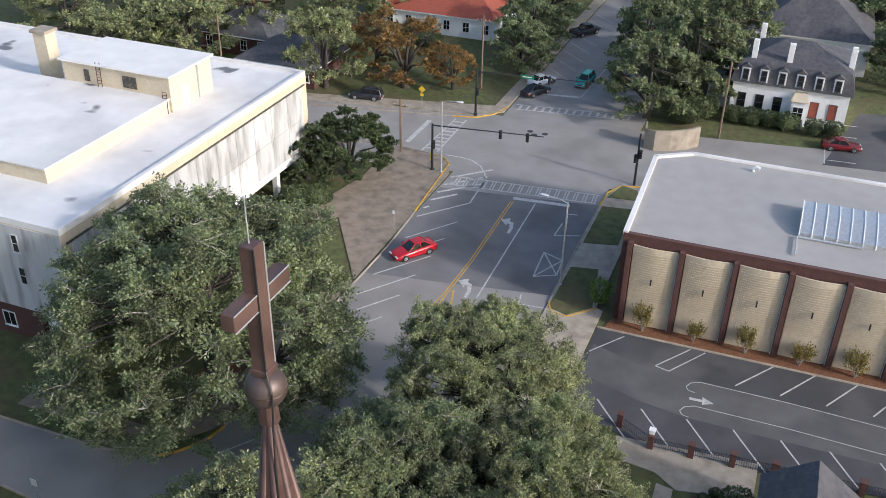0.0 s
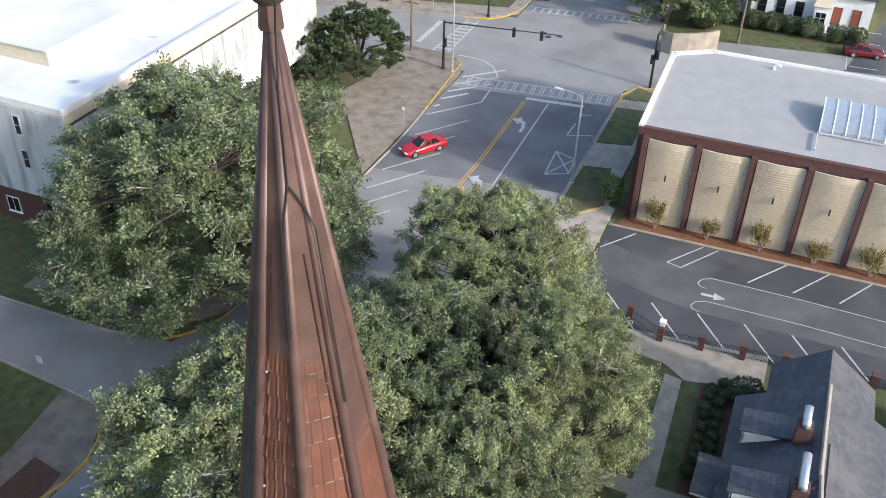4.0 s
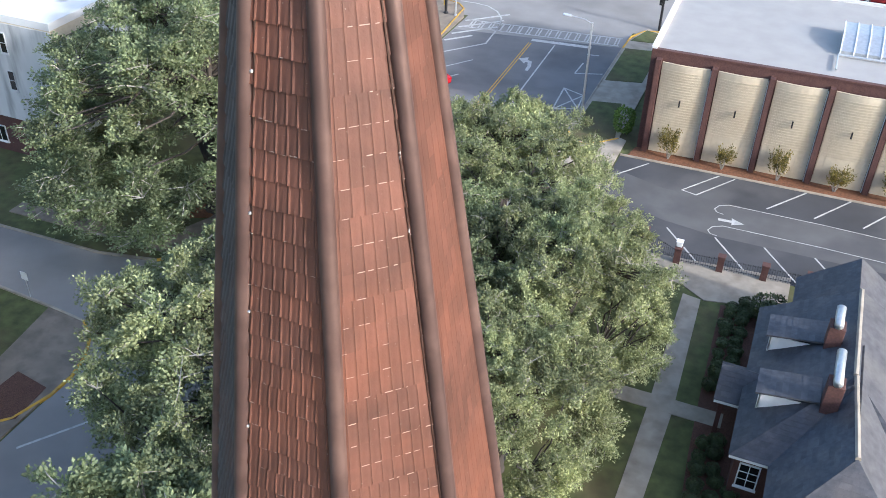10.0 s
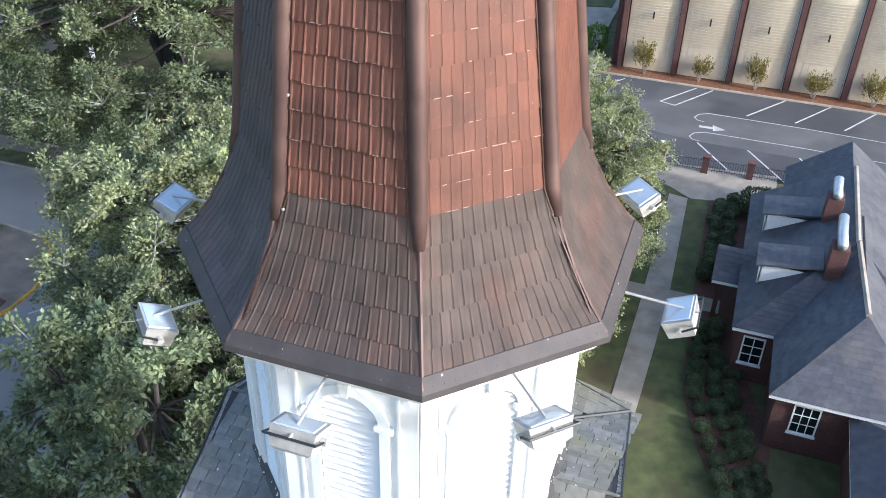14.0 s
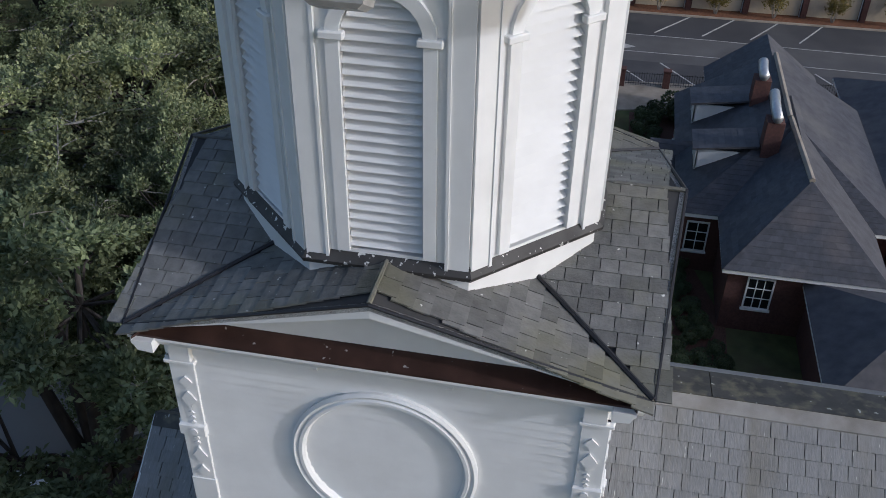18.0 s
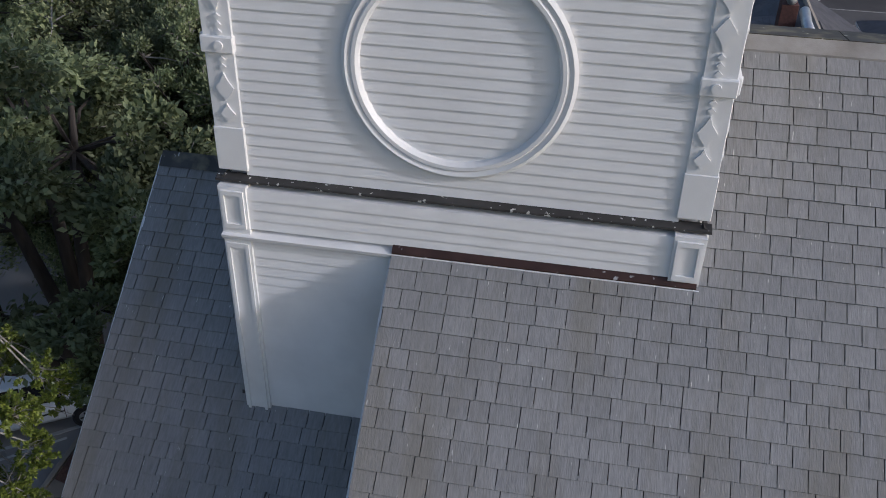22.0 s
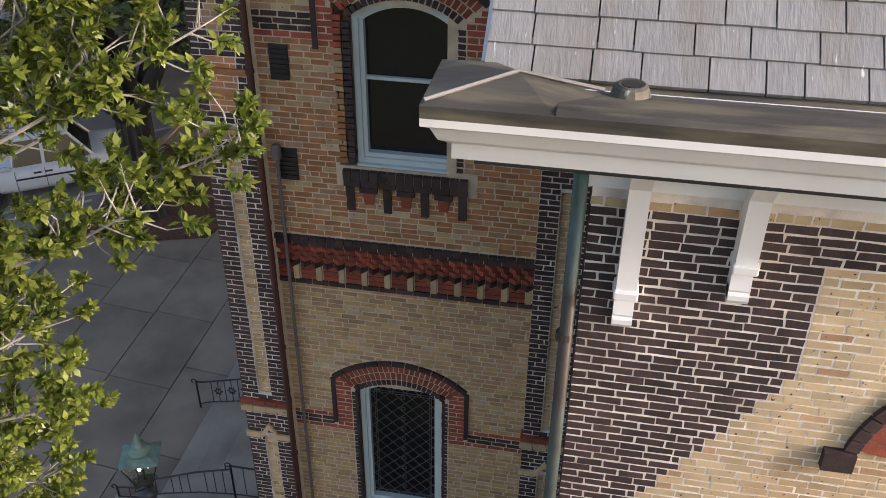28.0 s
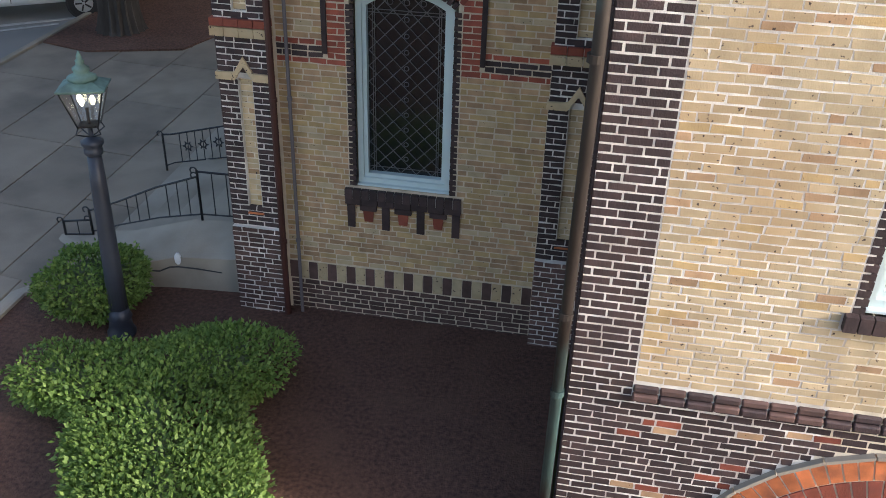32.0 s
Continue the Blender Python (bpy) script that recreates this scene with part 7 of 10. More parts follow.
def slates(parent, quad, expo, material):
    """Joined slate courses over a roof plane given by eave ends and ridge ends."""
    a, b, c, d = [Vector(p) for p in quad]
    up_len = ((d + c) / 2 - (a + b) / 2).length
    rows = int(up_len / expo)
    vs, fs = [], []
    nrm = (b - a).cross(d - a).normalized()
    if nrm.z < 0:
        nrm = -nrm
    o = ORIGIN[parent]
    r_ = random.Random(3)
    for r in range(rows):
        f0, f1 = r / rows, min(1, (r + 1.25) / rows)
        p0, p1, q0, q1 = a.lerp(d, f0), b.lerp(c, f0), a.lerp(d, f1), b.lerp(c, f1)
        cnt = max(1, int((p1 - p0).length / 0.55))
        off = r_.random() / cnt
        cuts = sorted({0.0, 1.0, *[min(1, k / cnt + off) for k in range(cnt)]})
        for s, e in zip(cuts, cuts[1:]):
            k = len(vs)
            g_ = 0.008 / max(0.3, (p1 - p0).length)
            quadv = [p0.lerp(p1, s + g_) + nrm * 0.03, p0.lerp(p1, e - g_) + nrm * 0.03, q0.lerp(q1, e - g_) + nrm * 0.012, q0.lerp(q1, s + g_) + nrm * 0.012]
            vs += [v - o for v in quadv] + [quadv[0] - nrm * 0.03 - o, quadv[1] - nrm * 0.03 - o]
            fs += [(k, k + 1, k + 2, k + 3), (k + 4, k + 5, k + 1, k)]
    ob = raw("slating", vs, fs, material, parent)
    tagged(ob, kind="stuff")


# -- brick manse with slate roof beside the garden --
hs = thing("brick_house", (13, 36, 0), "red-brown brick house with blue-grey slate roofs and dormers", "house")
part("wall", Box(9.2, 30.9, 0, 18.4, 42.8, 3.35), BRICK_FAR, hs)
part("wall", Box(10.95, 42.8, 0, 16.65, 46.9, 3.35), BRICK_FAR, hs)
part("wall", Box(11.1, 26.77, 0, 17.2, 31.2, 3.35), BRICK_FAR, hs)
part("wall", Box(14.5, 20.0, 0, 22.0, 26.7, 2.9), BRICK_FAR, hs)
part("wall", Box(18.6, 30.0, 0, 30.0, 48.0, 3.0), BRICK_FAR, hs)
fa = hip_roof(hs, 9.2, 30.9, 18.4, 42.8, 3.35, 6.2, SLATE_DARK, "y", (True, False))
hip_roof(hs, 10.95, 42.0, 16.65, 46.9, 3.35, 5.75, SLATE_DARK, "y", (False, False))
slates(hs, [(10.6, 42.0, 3.35), (10.6, 47.2, 3.35), (13.8, 47.2, 5.75), (13.8, 42.0, 5.75)], 0.28, SLATE)
x0, y0, x1, y1 = 8.85, 30.55, 18.75, 43.15
slates(hs, [(x0, y0, 3.35), (x0, y1, 3.35), (13.8, y1, 6.2), (13.8, y0 + 4.95, 6.2)], 0.28, SLATE)
slates(hs, [(x0, y0, 3.35), (x1, y0, 3.35), (13.82, y0 + 4.95, 6.2), (13.78, y0 + 4.95, 6.2)], 0.28, SLATE)
fb = hip_roof(hs, 11.1, 26.77, 17.2, 38.0, 3.36, 6.1, SLATE_DARK, "y", (True, False))
slates(hs, [(10.75, 26.42, 3.36), (10.75, 38.3, 3.36), (14.15, 38.3, 6.1), (14.15, 29.82, 6.1)], 0.28, SLATE)
slates(hs, [(10.75, 26.42, 3.36), (17.55, 26.42, 3.36), (14.17, 29.82, 6.1), (14.13, 29.82, 6.1)], 0.28, SLATE)
hip_roof(hs, 14.5, 20.0, 22.0, 26.7, 2.9, 4.6, SLATE_DARK, "x", (True, True))
hip_roof(hs, 18.6, 30.0, 30.0, 48.0, 3.0, 5.6, SLATE_DARK, "y", (True, True))
part("ridge_cap", Tube([(13.8, 35.5, 6.25), (13.8, 43.1, 6.25)], 0.14, 6), CONCRETE, hs)
part("ridge_cap", Tube([(14.15, 29.8, 6.14), (13.85, 35.5, 6.2)], 0.14, 6), CONCRETE, hs)
window_flat(hs, (9.55, 30.9, 1.2), (1, 0, 0), 0.9, 1.5, (0, -1, 0), WHITE, bars=(1, 2))
window_flat(hs, (12.0, 26.77, 1.35), (1, 0, 0), 1.0, 1.5, (0, -1, 0), WHITE, bars=(2, 2))
window_flat(hs, (15.0, 26.77, 1.35), (1, 0, 0), 1.0, 1.5, (0, -1, 0), WHITE, bars=(2, 2))
window_flat(hs, (9.2, 42.2, 1.0), (0, -1, 0), 1.0, 1.5, (-1, 0, 0), WHITE, bars=(1, 2))
window_flat(hs, (9.2, 40.2, 1.0), (0, -1, 0), 1.0, 1.5, (-1, 0, 0), WHITE, bars=(1, 2))
for yd in (33.85, 38.7):
    # wedge dormers with white cheeks
    for s in (0, 1):
        y = yd + s * 1.5
        part("dormer_cheek", Solid([(9.6, y, 3.85), (9.6, y, 4.95), (11.75, y, 4.97)], (0, 0.06, 0)), WHITE, hs, "white dormer cheek")
    part("dormer_front", Box(9.63, yd, 3.8, 9.7, yd + 1.56, 4.95), WHITE, hs)
    d_ = part("dormer_roof", Solid([(9.4, yd - 0.2, 4.95), (9.4, yd + 1.76, 4.95), (12.4, yd + 1.76, 5.4), (12.4, yd - 0.2, 5.4)], (0, 0, 0.08)), SLATE_DARK, hs)
    slates(hs, [(9.4, yd - 0.2, 5.03), (9.4, yd + 1.76, 5.03), (12.4, yd + 1.76, 5.48), (12.4, yd - 0.2, 5.48)], 0.28, SLATE)
hip_roof(hs, 7.9, 35.2, 10.5, 37.8, 2.75, 3.9, SLATE_DARK, "x", (False, False), "porch_roof")
slates(hs, [(7.55, 34.85, 2.75), (10.85, 34.85, 2.75), (10.85, 36.5, 3.9), (7.55, 36.5, 3.9)], 0.28, SLATE)
for x, y in ((8.0, 35.3), (8.0, 37.7)):
    part("porch_post", Box(x - 0.12, y - 0.12, 0, x + 0.12, y + 0.12, 2.6), BRICK_FAR, hs)
for cx_, cy, zt, n_ in ((12.85, 33.9, 6.85, 2), (12.65, 38.6, 6.8, 1)):
    c_ = thing("house_chimney", (cx_, cy, 4.5), "red brick chimney with galvanised flue pipe", "chimney")
    part("brick_shaft", Box(cx_ - 0.4, cy - 0.45, 4.5, cx_ + 0.4, cy + 0.45, zt, 0.02), BRICK_FAR, c_)
    part("flue", Tube([(cx_, cy - 0.5, zt + 0.25), (cx_, cy + 0.35 * n_, zt + 0.28), (cx_, cy + 0.9 * n_, zt + 0.5)], 0.24, 12), GALV, c_, "shiny metal flue hood", smooth=True)

# -- mansard house --
mn = thing("mansard_house", (7.5, 122, 0), "white house with grey slate mansard roof and dormers", "house")
MX0, MX1, MY0, MY1 = 0.3, 14.6, 118.2, 129
part("wall", Box(MX0, MY0, 0, MX1, MY1, 4.9), WHITE, mn)
bm = bmesh.new()
ring = lambda d, z: [(MX0 + d - 0.4, MY0 + d - 0.4, z), (MX1 - d + 0.4, MY0 + d - 0.4, z), (MX1 - d + 0.4, MY1 - d + 0.4, z), (MX0 + d - 0.4, MY1 - d + 0.4, z)]
loft(bm, [ring(0, 4.9), ring(0.35, 6.6), ring(0.7, 7.5)])
part("mansard", bm, SLATE_DARK, mn)
hip_roof(mn, MX0 + 0.3, MY0 + 0.3, MX1 - 0.3, MY1 - 0.3, 7.5, 9.6, SLATE_DARK, "x", (True, True), "upper_roof", 0.0)
for i in range(6):
    x = 1.1 + i * 2.25
    dm = part("dormer", Box(x, MY0 - 0.35, 5.2, x + 1.1, MY0 + 0.6, 7.0), WHITE, mn, "white slate-sided dormer")
    part("dormer_cap", Solid([(x - 0.15, MY0 - 0.45, 7.0), (x + 1.25, MY0 - 0.45, 7.0), (x + 0.55, MY0 - 0.45, 7.5)], (0, 1.0, 0)), SLATE_DARK, mn)
    window_flat(mn, (x + 0.25, MY0 - 0.35, 5.4), (1, 0, 0), 0.6, 1.3, (0, -1, 0), SLATE_DARK, bars=(0, 1))
    if i != 3:
        window_flat(mn, (x + 0.05, MY0, 1.4), (1, 0, 0), 0.95, 2.0, (0, -1, 0), SLATE_DARK, bars=(0, 1), pane=RED if i > 3 else None)
bay = part("bay", Box(7.9, MY0 - 1.2, 0, 9.7, MY0, 3.6), WHITE, mn, "white projecting bay")
part("bay_roof", Solid([(7.7, MY0 - 1.4, 3.6), (9.9, MY0 - 1.4, 3.6), (9.5, MY0, 4.5), (8.1, MY0, 4.5)], (0, 0, 0.08)), CREAM, mn)
window_flat(mn, (8.2, MY0 - 1.2, 1.5), (1, 0, 0), 1.2, 1.4, (0, -1, 0), WHITE, bars=(1, 1))
for x, y in ((2.2, MY0 + 1.4), (6.6, MY0 + 1.4), (14.0, MY0 + 3), (2.5, MY1 - 2)):
    part("chimney", Box(x - 0.35, y - 0.35, 7.0, x + 0.35, y + 0.35, 10.2, 0.03), WHITE, mn)
part("side_wing", Box(-3.0, 121, 0, MX0, 127, 3.0), WHITE, mn)
part("side_roof", Box(-3.3, 120.7, 3.0, MX0, 127.3, 3.2), GALV, mn)

# -- houses beyond --


def plain_house(x0, y0, x1, y1, h, top, ridge, wall_m, roof_m, label, wins=4):
    ob = thing("far_house", ((x0 + x1) / 2, (y0 + y1) / 2, 0), label, "house")
    part("wall", Box(x0, y0, 0, x1, y1, h), wall_m, ob)
    hip_roof(ob, x0, y0, x1, y1, h, top, roof_m, ridge, (True, True), "roof", 0.5)
    for i in range(wins):
        window_flat(ob, (x0 + (i + 0.4) * (x1 - x0) / wins, y0, 1.0), (1, 0, 0), 1.0, 1.5, (0, -1, 0), WHITE, bars=(1, 1))
    part("chimney", Box((x0 + x1) / 2 - 0.4, (y0 + y1) / 2 + 0.6, h, (x0 + x1) / 2 + 0.4, (y0 + y1) / 2 + 1.4, top + 1.0), wall_m, ob)


plain_house(-78, 112, -66, 122, 3.2, 6.2, "x", BRICK_FAR, SLATE_DARK, "brick bungalow with dark hipped roof")
plain_house(-66, 104, -54, 114, 3.0, 5.8, "x", BRICK_FAR, SLATE_DARK, "low brick house behind trees")
plain_house(-58, 134, -38, 146, 3.4, 7.5, "x", WHITE, RED, "white house with dark red roof", 6)
plain_house(0, 141, 17, 156, 5.0, 10.5, "x", WHITE, SLATE_DARK, "large house with dark slate roofs")
plain_house(-4, 168, 14, 182, 4.5, 9.0, "x", WHITE, SLATE_DARK, "far white house among trees")
plain_house(-100, 128, -82, 140, 3.2, 6.5, "x", BRICK_FAR, SLATE_DARK, "far brick house among trees")
plain_house(-66, 160, -46, 172, 3.4, 7.0, "x", BRICK_FAR, SLATE_DARK, "far brick house with grey roof")
plain_house(30, 140, 46, 152, 4.0, 7.5, "x", WHITE, SLATE_DARK, "far white house beyond the lot")
gw = thing("garden_wall", (-5, 104.5, 0), "tall curved pale concrete garden wall", "wall")
bm = bmesh.new()
loft(bm, [[(x - 0.12, y + 0.1, 0), (x + 0.12, y - 0.1, 0), (x + 0.12, y - 0.1, 2.6), (x - 0.12, y + 0.1, 2.6)] for x, y in ((-8.2, 105.5), (-7.9, 103.2), (-6.8, 102.9), (-5, 103.6), (-3.2, 104.9), (-1.9, 106.4))])
bmesh.ops.recalc_face_normals(bm, faces=bm.faces)
part("panel", bm, CONCRETE, gw)
# ---- plaza before the tower ----
rnd = random.Random(21)
PLAZA_X = [-10.36, -8.25, -6.8, -5.33, -3.9, -1.92]
slab_mesh = {}
COLUMNS = [(x0, x1, ys, step) for (x0, x1), ys, step in zip(zip(PLAZA_X, PLAZA_X[1:]), (-11.6, -10.8, -11.9, 0.02, 5.0), (3.1, 2.15, 2.3, 2.45, 2.2))] + [(-5.33, -4.94, -12.2, 2.04)]
for ci, (x0, x1, ys, step) in enumerate(COLUMNS):
    y = ys
    while y < (29 if ci < 5 else -0.25):
        y0, y1 = y, y + step
        y = y1
        if ci < 2 and y0 > 9.0 and y1 < 14.5:
            continue
        key = (ci, round(y1 - y0, 2))
        if key not in slab_mesh:
            w, d, g, sk2 = (x1 - x0) - 0.022, (y1 - y0) - 0.022, 0.012, -0.11 * (x1 - x0)
            me = bpy.data.meshes.new("paving_slab")
            c = [(0, 0), (w, sk2), (w, d + sk2), (0, d)]
            inner = [(g, g), (w - g, sk2 + g), (w - g, d + sk2 - g), (g, d - g)]
            me.from_pydata([(a, b, -0.04) for a, b in c] + [(a, b, 0.026) for a, b in c] + [(a, b, 0.032) for a, b in inner], [], [(8, 9, 10, 11)] + [(i + 4, (i + 1) % 4 + 4, (i + 1) % 4 + 8, i + 8) for i in range(4)] + [(i, (i + 1) % 4, (i + 1) % 4 + 4, i + 4) for i in range(4)])
            me.materials.append(PAVING)
            slab_mesh[key] = me
        yy = y0 - 0.11 * (x0 + 8)
        piece("paving_slab", slab_mesh[key], plaza, Matrix.Translation((x0 + 0.011, yy + 0.011, 0.075 + rnd.uniform(-0.003, 0.003))))

part("paving_slab", Solid([(-4.93, -0.66, 0.04), (-4.82, -0.5, 0.04), (-4.6, -0.36, 0.04), (-4.93, -0.31, 0.04)], (0, 0, 0.064)), PAVING, plaza)
steps = thing("entrance_steps", (-3.2, 3.0, 0), "worn grey concrete steps at the tower side door", "steps", kind="structure")
for i in range(4):
    part("step", Box(-4.2 + 0.5 * i, 0.76, 0.02, -1.68, 5.25, 0.26 + 0.16 * i, 0.012), CONCRETE, steps)
cheek = thing("cheek_wall", (-3.0, 0.4, 0), "cracked grey concrete wall beside the steps", "wall", kind="structure")
bm = bmesh.new()
loft(bm, [[Vector(p) for p in ((x, yf, 0), (x, yf, zf), (x, yf + 0.12, zf + 0.03), (x, 1.02 if x < -4 else 0.82, zb), (x, 1.02 if x < -4 else 0.82, 0))] for x, yf, zf, zb in ((-5.05, 0.85, 0.1, 0.12), (-4.6, 0.6, 0.14, 0.18), (-4.2, 0.35, 0.2, 0.28), (-3.7, 0.1, 0.32, 0.46), (-3.2, 0.0, 0.44, 0.62), (-2.7, 0.08, 0.56, 0.78), (-1.66, 0.16, 0.6, 0.84))])
bmesh.ops.recalc_face_normals(bm, faces=bm.faces)
part("body", bm, CONCRETE, cheek)
bm = bmesh.new()
cr = [(-3.2, 0.0, 0.3), (-3.05, 0.0, 0.34), (-2.95, 0.03, 0.33), (-2.8, 0.06, 0.4), (-2.68, 0.08, 0.41), (-2.4, 0.1, 0.4), (-2.05, 0.14, 0.36)]
tube(bm, [Vector(p) + Vector((0, -0.006, 0)) for p in cr], 0.011, 5)
part("crack", bm, ROOF_BED, cheek)
bm = bmesh.new()
bmesh.ops.create_icosphere(bm, subdivisions=2, radius=1.0, matrix=Matrix.Translation((-2.68, 0.1, 0.53)) @ Matrix.Diagonal((0.055, 0.05, 0.1, 1)))
part("plaster_patch", bm, WHITE, cheek, "small white patch")


def railing(pts, posts, gap, label, flowers=0, lift=0.09):
    """Iron rail: pts are (x, y, foot, top) along it; balusters each gap metres."""
    r = thing("iron_railing", pts[0][:3], label, "railing")
    at = lambda k, j: Vector((pts[k][0], pts[k][1], pts[k][j]))
    part("top_rail", Tube([at(k, 3) for k in range(len(pts))], 0.017, 6), BLACK, r)
    part("bottom_rail", Tube([at(k, 2) + Vector((0, 0, lift)) for k in range(len(pts))], 0.013, 6), BLACK, r)
    for k in posts:
        p = part("post", Tube([at(k, 2), at(k, 3) + Vector((0, 0, 0.02))], 0.02, 6), BLACK, r)
        e = at(k, 3) + Vector((0, 0, 0.02))
        part("scroll", Tube([e + Vector((-0.05 + 0.05 * math.cos(a), 0, 0.05 * math.sin(a) - 0.01)) for a in [i * 0.6 for i in range(8)]], 0.012, 5), BLACK, p)
    for a, b in zip(range(len(pts) - 1), range(1, len(pts))):
        n = max(1, round((at(b, 2) - at(a, 2)).length / gap))
        for i in range(1, n):
            f0 = at(a, 2).lerp(at(b, 2), i / n) + Vector((0, 0, lift))
            f1 = at(a, 3).lerp(at(b, 3), i / n)
            part("baluster", Tube([f0, f1], 0.009, 5), BLACK, r)
            if flowers and i % 2 == 0:
                c = f0.lerp(f1, 0.52)
                bm = Tube([c + Vector((0.055 * math.cos(q), -0.012, 0.055 * math.sin(q))) for q in [j * math.pi / 5 for j in range(11)]], 0.013, 5)
                for j in range(6):
                    q = j * math.pi / 3
                    tube(bm, [c + Vector((0.06 * math.cos(q), -0.012, 0.06 * math.sin(q))), c + Vector((0.1 * math.cos(q), -0.012, 0.1 * math.sin(q)))], [0.02, 0.008], 5)
                part("rosette", bm, BLACK, r)
    return r


railing([(-4.97, 0.97, 0.1, 0.38), (-4.5, 0.97, 0.16, 0.46)], (0, 1), 0.24, "low black iron railing at the foot of steps", lift=0.05)
railing([(-4.5, 0.97, 0.16, 0.62), (-4.0, 0.95, 0.35, 0.84), (-3.3, 0.88, 0.6, 1.2), (-2.58, 0.8, 0.79, 1.5), ], (0, 3), 0.2, "black iron railing climbing the cheek wall", lift=0.1)
railing([(-2.58, 0.8, 0.79, 1.58), (-1.7, 0.78, 0.84, 1.6)], (0,), 0.2, "black iron railing section at the buttress", lift=0.1)
railing([(-4.47, 3.5, 0.08, 0.8), (-4.3, 3.5, 0.16, 0.82), (-1.7, 3.5, 0.72, 1.5)], (0, 2), 0.15, "black iron railing with a row of rosettes", 1, 0.12)

# ---- gas lamp ----
GLX, GLY = -3.1, -0.82
lamp = thing("lamp_post", (GLX, GLY, 0.05), "blue-black iron lamp post with lit green copper lantern", "lamp post")
part("base", turned(GLX, GLY, [(0.19, 0.03), (0.19, 0.12), (0.16, 0.17), (0.145, 0.3), (0.165, 0.33), (0.14, 0.38), (0.13, 0.46)], 16), NAVY, lamp, smooth=True)
part("shaft", turned(GLX, GLY, [(0.125, 0.44), (0.115, 1.2), (0.1, 2.2), (0.088, 2.62)], 16), NAVY, lamp, smooth=True)
part("collar", turned(GLX, GLY, [(0.09, 2.6), (0.115, 2.63), (0.115, 2.68), (0.1, 2.7), (0.135, 2.75), (0.135, 2.79), (0.07, 2.82), (0.04, 2.84)], 16), NAVY, lamp, smooth=True)
part("stem", Tube([(GLX, GLY, 2.8), (GLX, GLY, 3.0)], 0.03, 8), NAVY, lamp)
ang = radians(20)
sq = lambda r, z: [Vector((GLX + r * math.cos(ang + math.pi / 4 + i * math.pi / 2), GLY + r * math.sin(ang + math.pi / 4 + i * math.pi / 2), z)) for i in range(4)]
lo4, hi4 = sq(0.16, 2.98), sq(0.345, 3.45)
for i in range(4):
    part("lantern_bar", Tube([lo4[i], hi4[i]], 0.012, 5), BLACK, lamp)
    part("scroll", Tube([lo4[i], lo4[i] + Vector((0, 0, -0.07)) + (lo4[i] - Vector((GLX, GLY, 2.98))) * 0.25, Vector((GLX, GLY, 2.86)) + (lo4[i] - Vector((GLX, GLY, 2.98))) * 0.5, Vector((GLX, GLY, 2.84))], 0.009, 5), BLACK, lamp)
    bm = bmesh.new()
    e = 0.98
    c0 = Vector((GLX, GLY, 0))
    bm.faces.new([bm.verts.new(p) for p in (lo4[i], lo4[(i + 1) % 4], hi4[(i + 1) % 4], hi4[i])])
    pane = part("pane", bm, LAMP_GLASS, lamp, "clear lantern glass")
    pane.visible_shadow = False
bm = bmesh.new()
loft(bm, [lo4, [p + Vector((0, 0, 0.02)) for p in sq(0.165, 2.98)]])
part("lantern_floor", bm, BLACK, lamp)
bm = bmesh.new()
loft(bm, [sq(0.33, 3.43), sq(0.385, 3.45), sq(0.385, 3.468), sq(0.17, 3.545)])
part("lantern_roof", bm, PATINA, lamp, "green patina copper roof")
part("chimney_cap", turned(GLX, GLY, [(0.16, 3.53), (0.175, 3.56), (0.165, 3.585), (0.11, 3.61), (0.085, 3.63), (0.1, 3.66), (0.095, 3.69), (0.055, 3.71), (0.045, 3.74), (0.055, 3.765), (0.03, 3.79), (0.035, 3.81), (0.006, 3.88)], 14), PATINA, lamp, "green patina finial", smooth=True)
part("burner", Tube([(GLX, GLY, 3.0), (GLX, GLY, 3.2)], 0.02, 6), BLACK, lamp)
for dx, dy in ((0.09, 0.0), (-0.09, 0.02), (0.0, -0.09)):
    bm = bmesh.new()
    bmesh.ops.create_icosphere(bm, subdivisions=2, radius=1, matrix=Matrix.Translation((GLX + dx, GLY + dy, 3.3)) @ Matrix.Diagonal((0.03, 0.03, 0.06, 1)))
    part("mantle", bm, GLOW, lamp, "glowing gas mantle", smooth=True)
lamp.matrix_basis = Matrix.Translation((-2.98, -1.12, 0.03)) @ Matrix.Rotation(radians(-4.2), 4, "X") @ Matrix.Rotation(radians(-1.2), 4, "Y")
# ---- plants ----
def leaf_mesh(name, C, D, N, length, width, material):
    """Kite-shaped leaves at C, pointing along D, facing N; length and width per leaf."""
    n = len(C)
    D = D / np.linalg.norm(D, axis=1)[:, None]
    S = np.cross(D, N)
    S /= np.linalg.norm(S, axis=1)[:, None] + 1e-9
    U = np.cross(S, D)
    l, w = length[:, None], width[:, None]
    V = np.stack([C, C + D * l * 0.45 + S * w * 0.5 + U * w * 0.12, C + D * l, C + D * l * 0.45 - S * w * 0.5 + U * w * 0.12], 1).reshape(-1, 3)
    me = bpy.data.meshes.new(name)
    me.vertices.add(4 * n)
    me.vertices.foreach_set("co", V.astype(np.float32).ravel())
    me.loops.add(4 * n)
    me.loops.foreach_set("vertex_index", np.arange(4 * n, dtype=np.int32))
    me.polygons.add(n)
    me.polygons.foreach_set("loop_start", np.arange(0, 4 * n, 4, dtype=np.int32))
    me.update(calc_edges=True)
    me.materials.append(material)
    return me


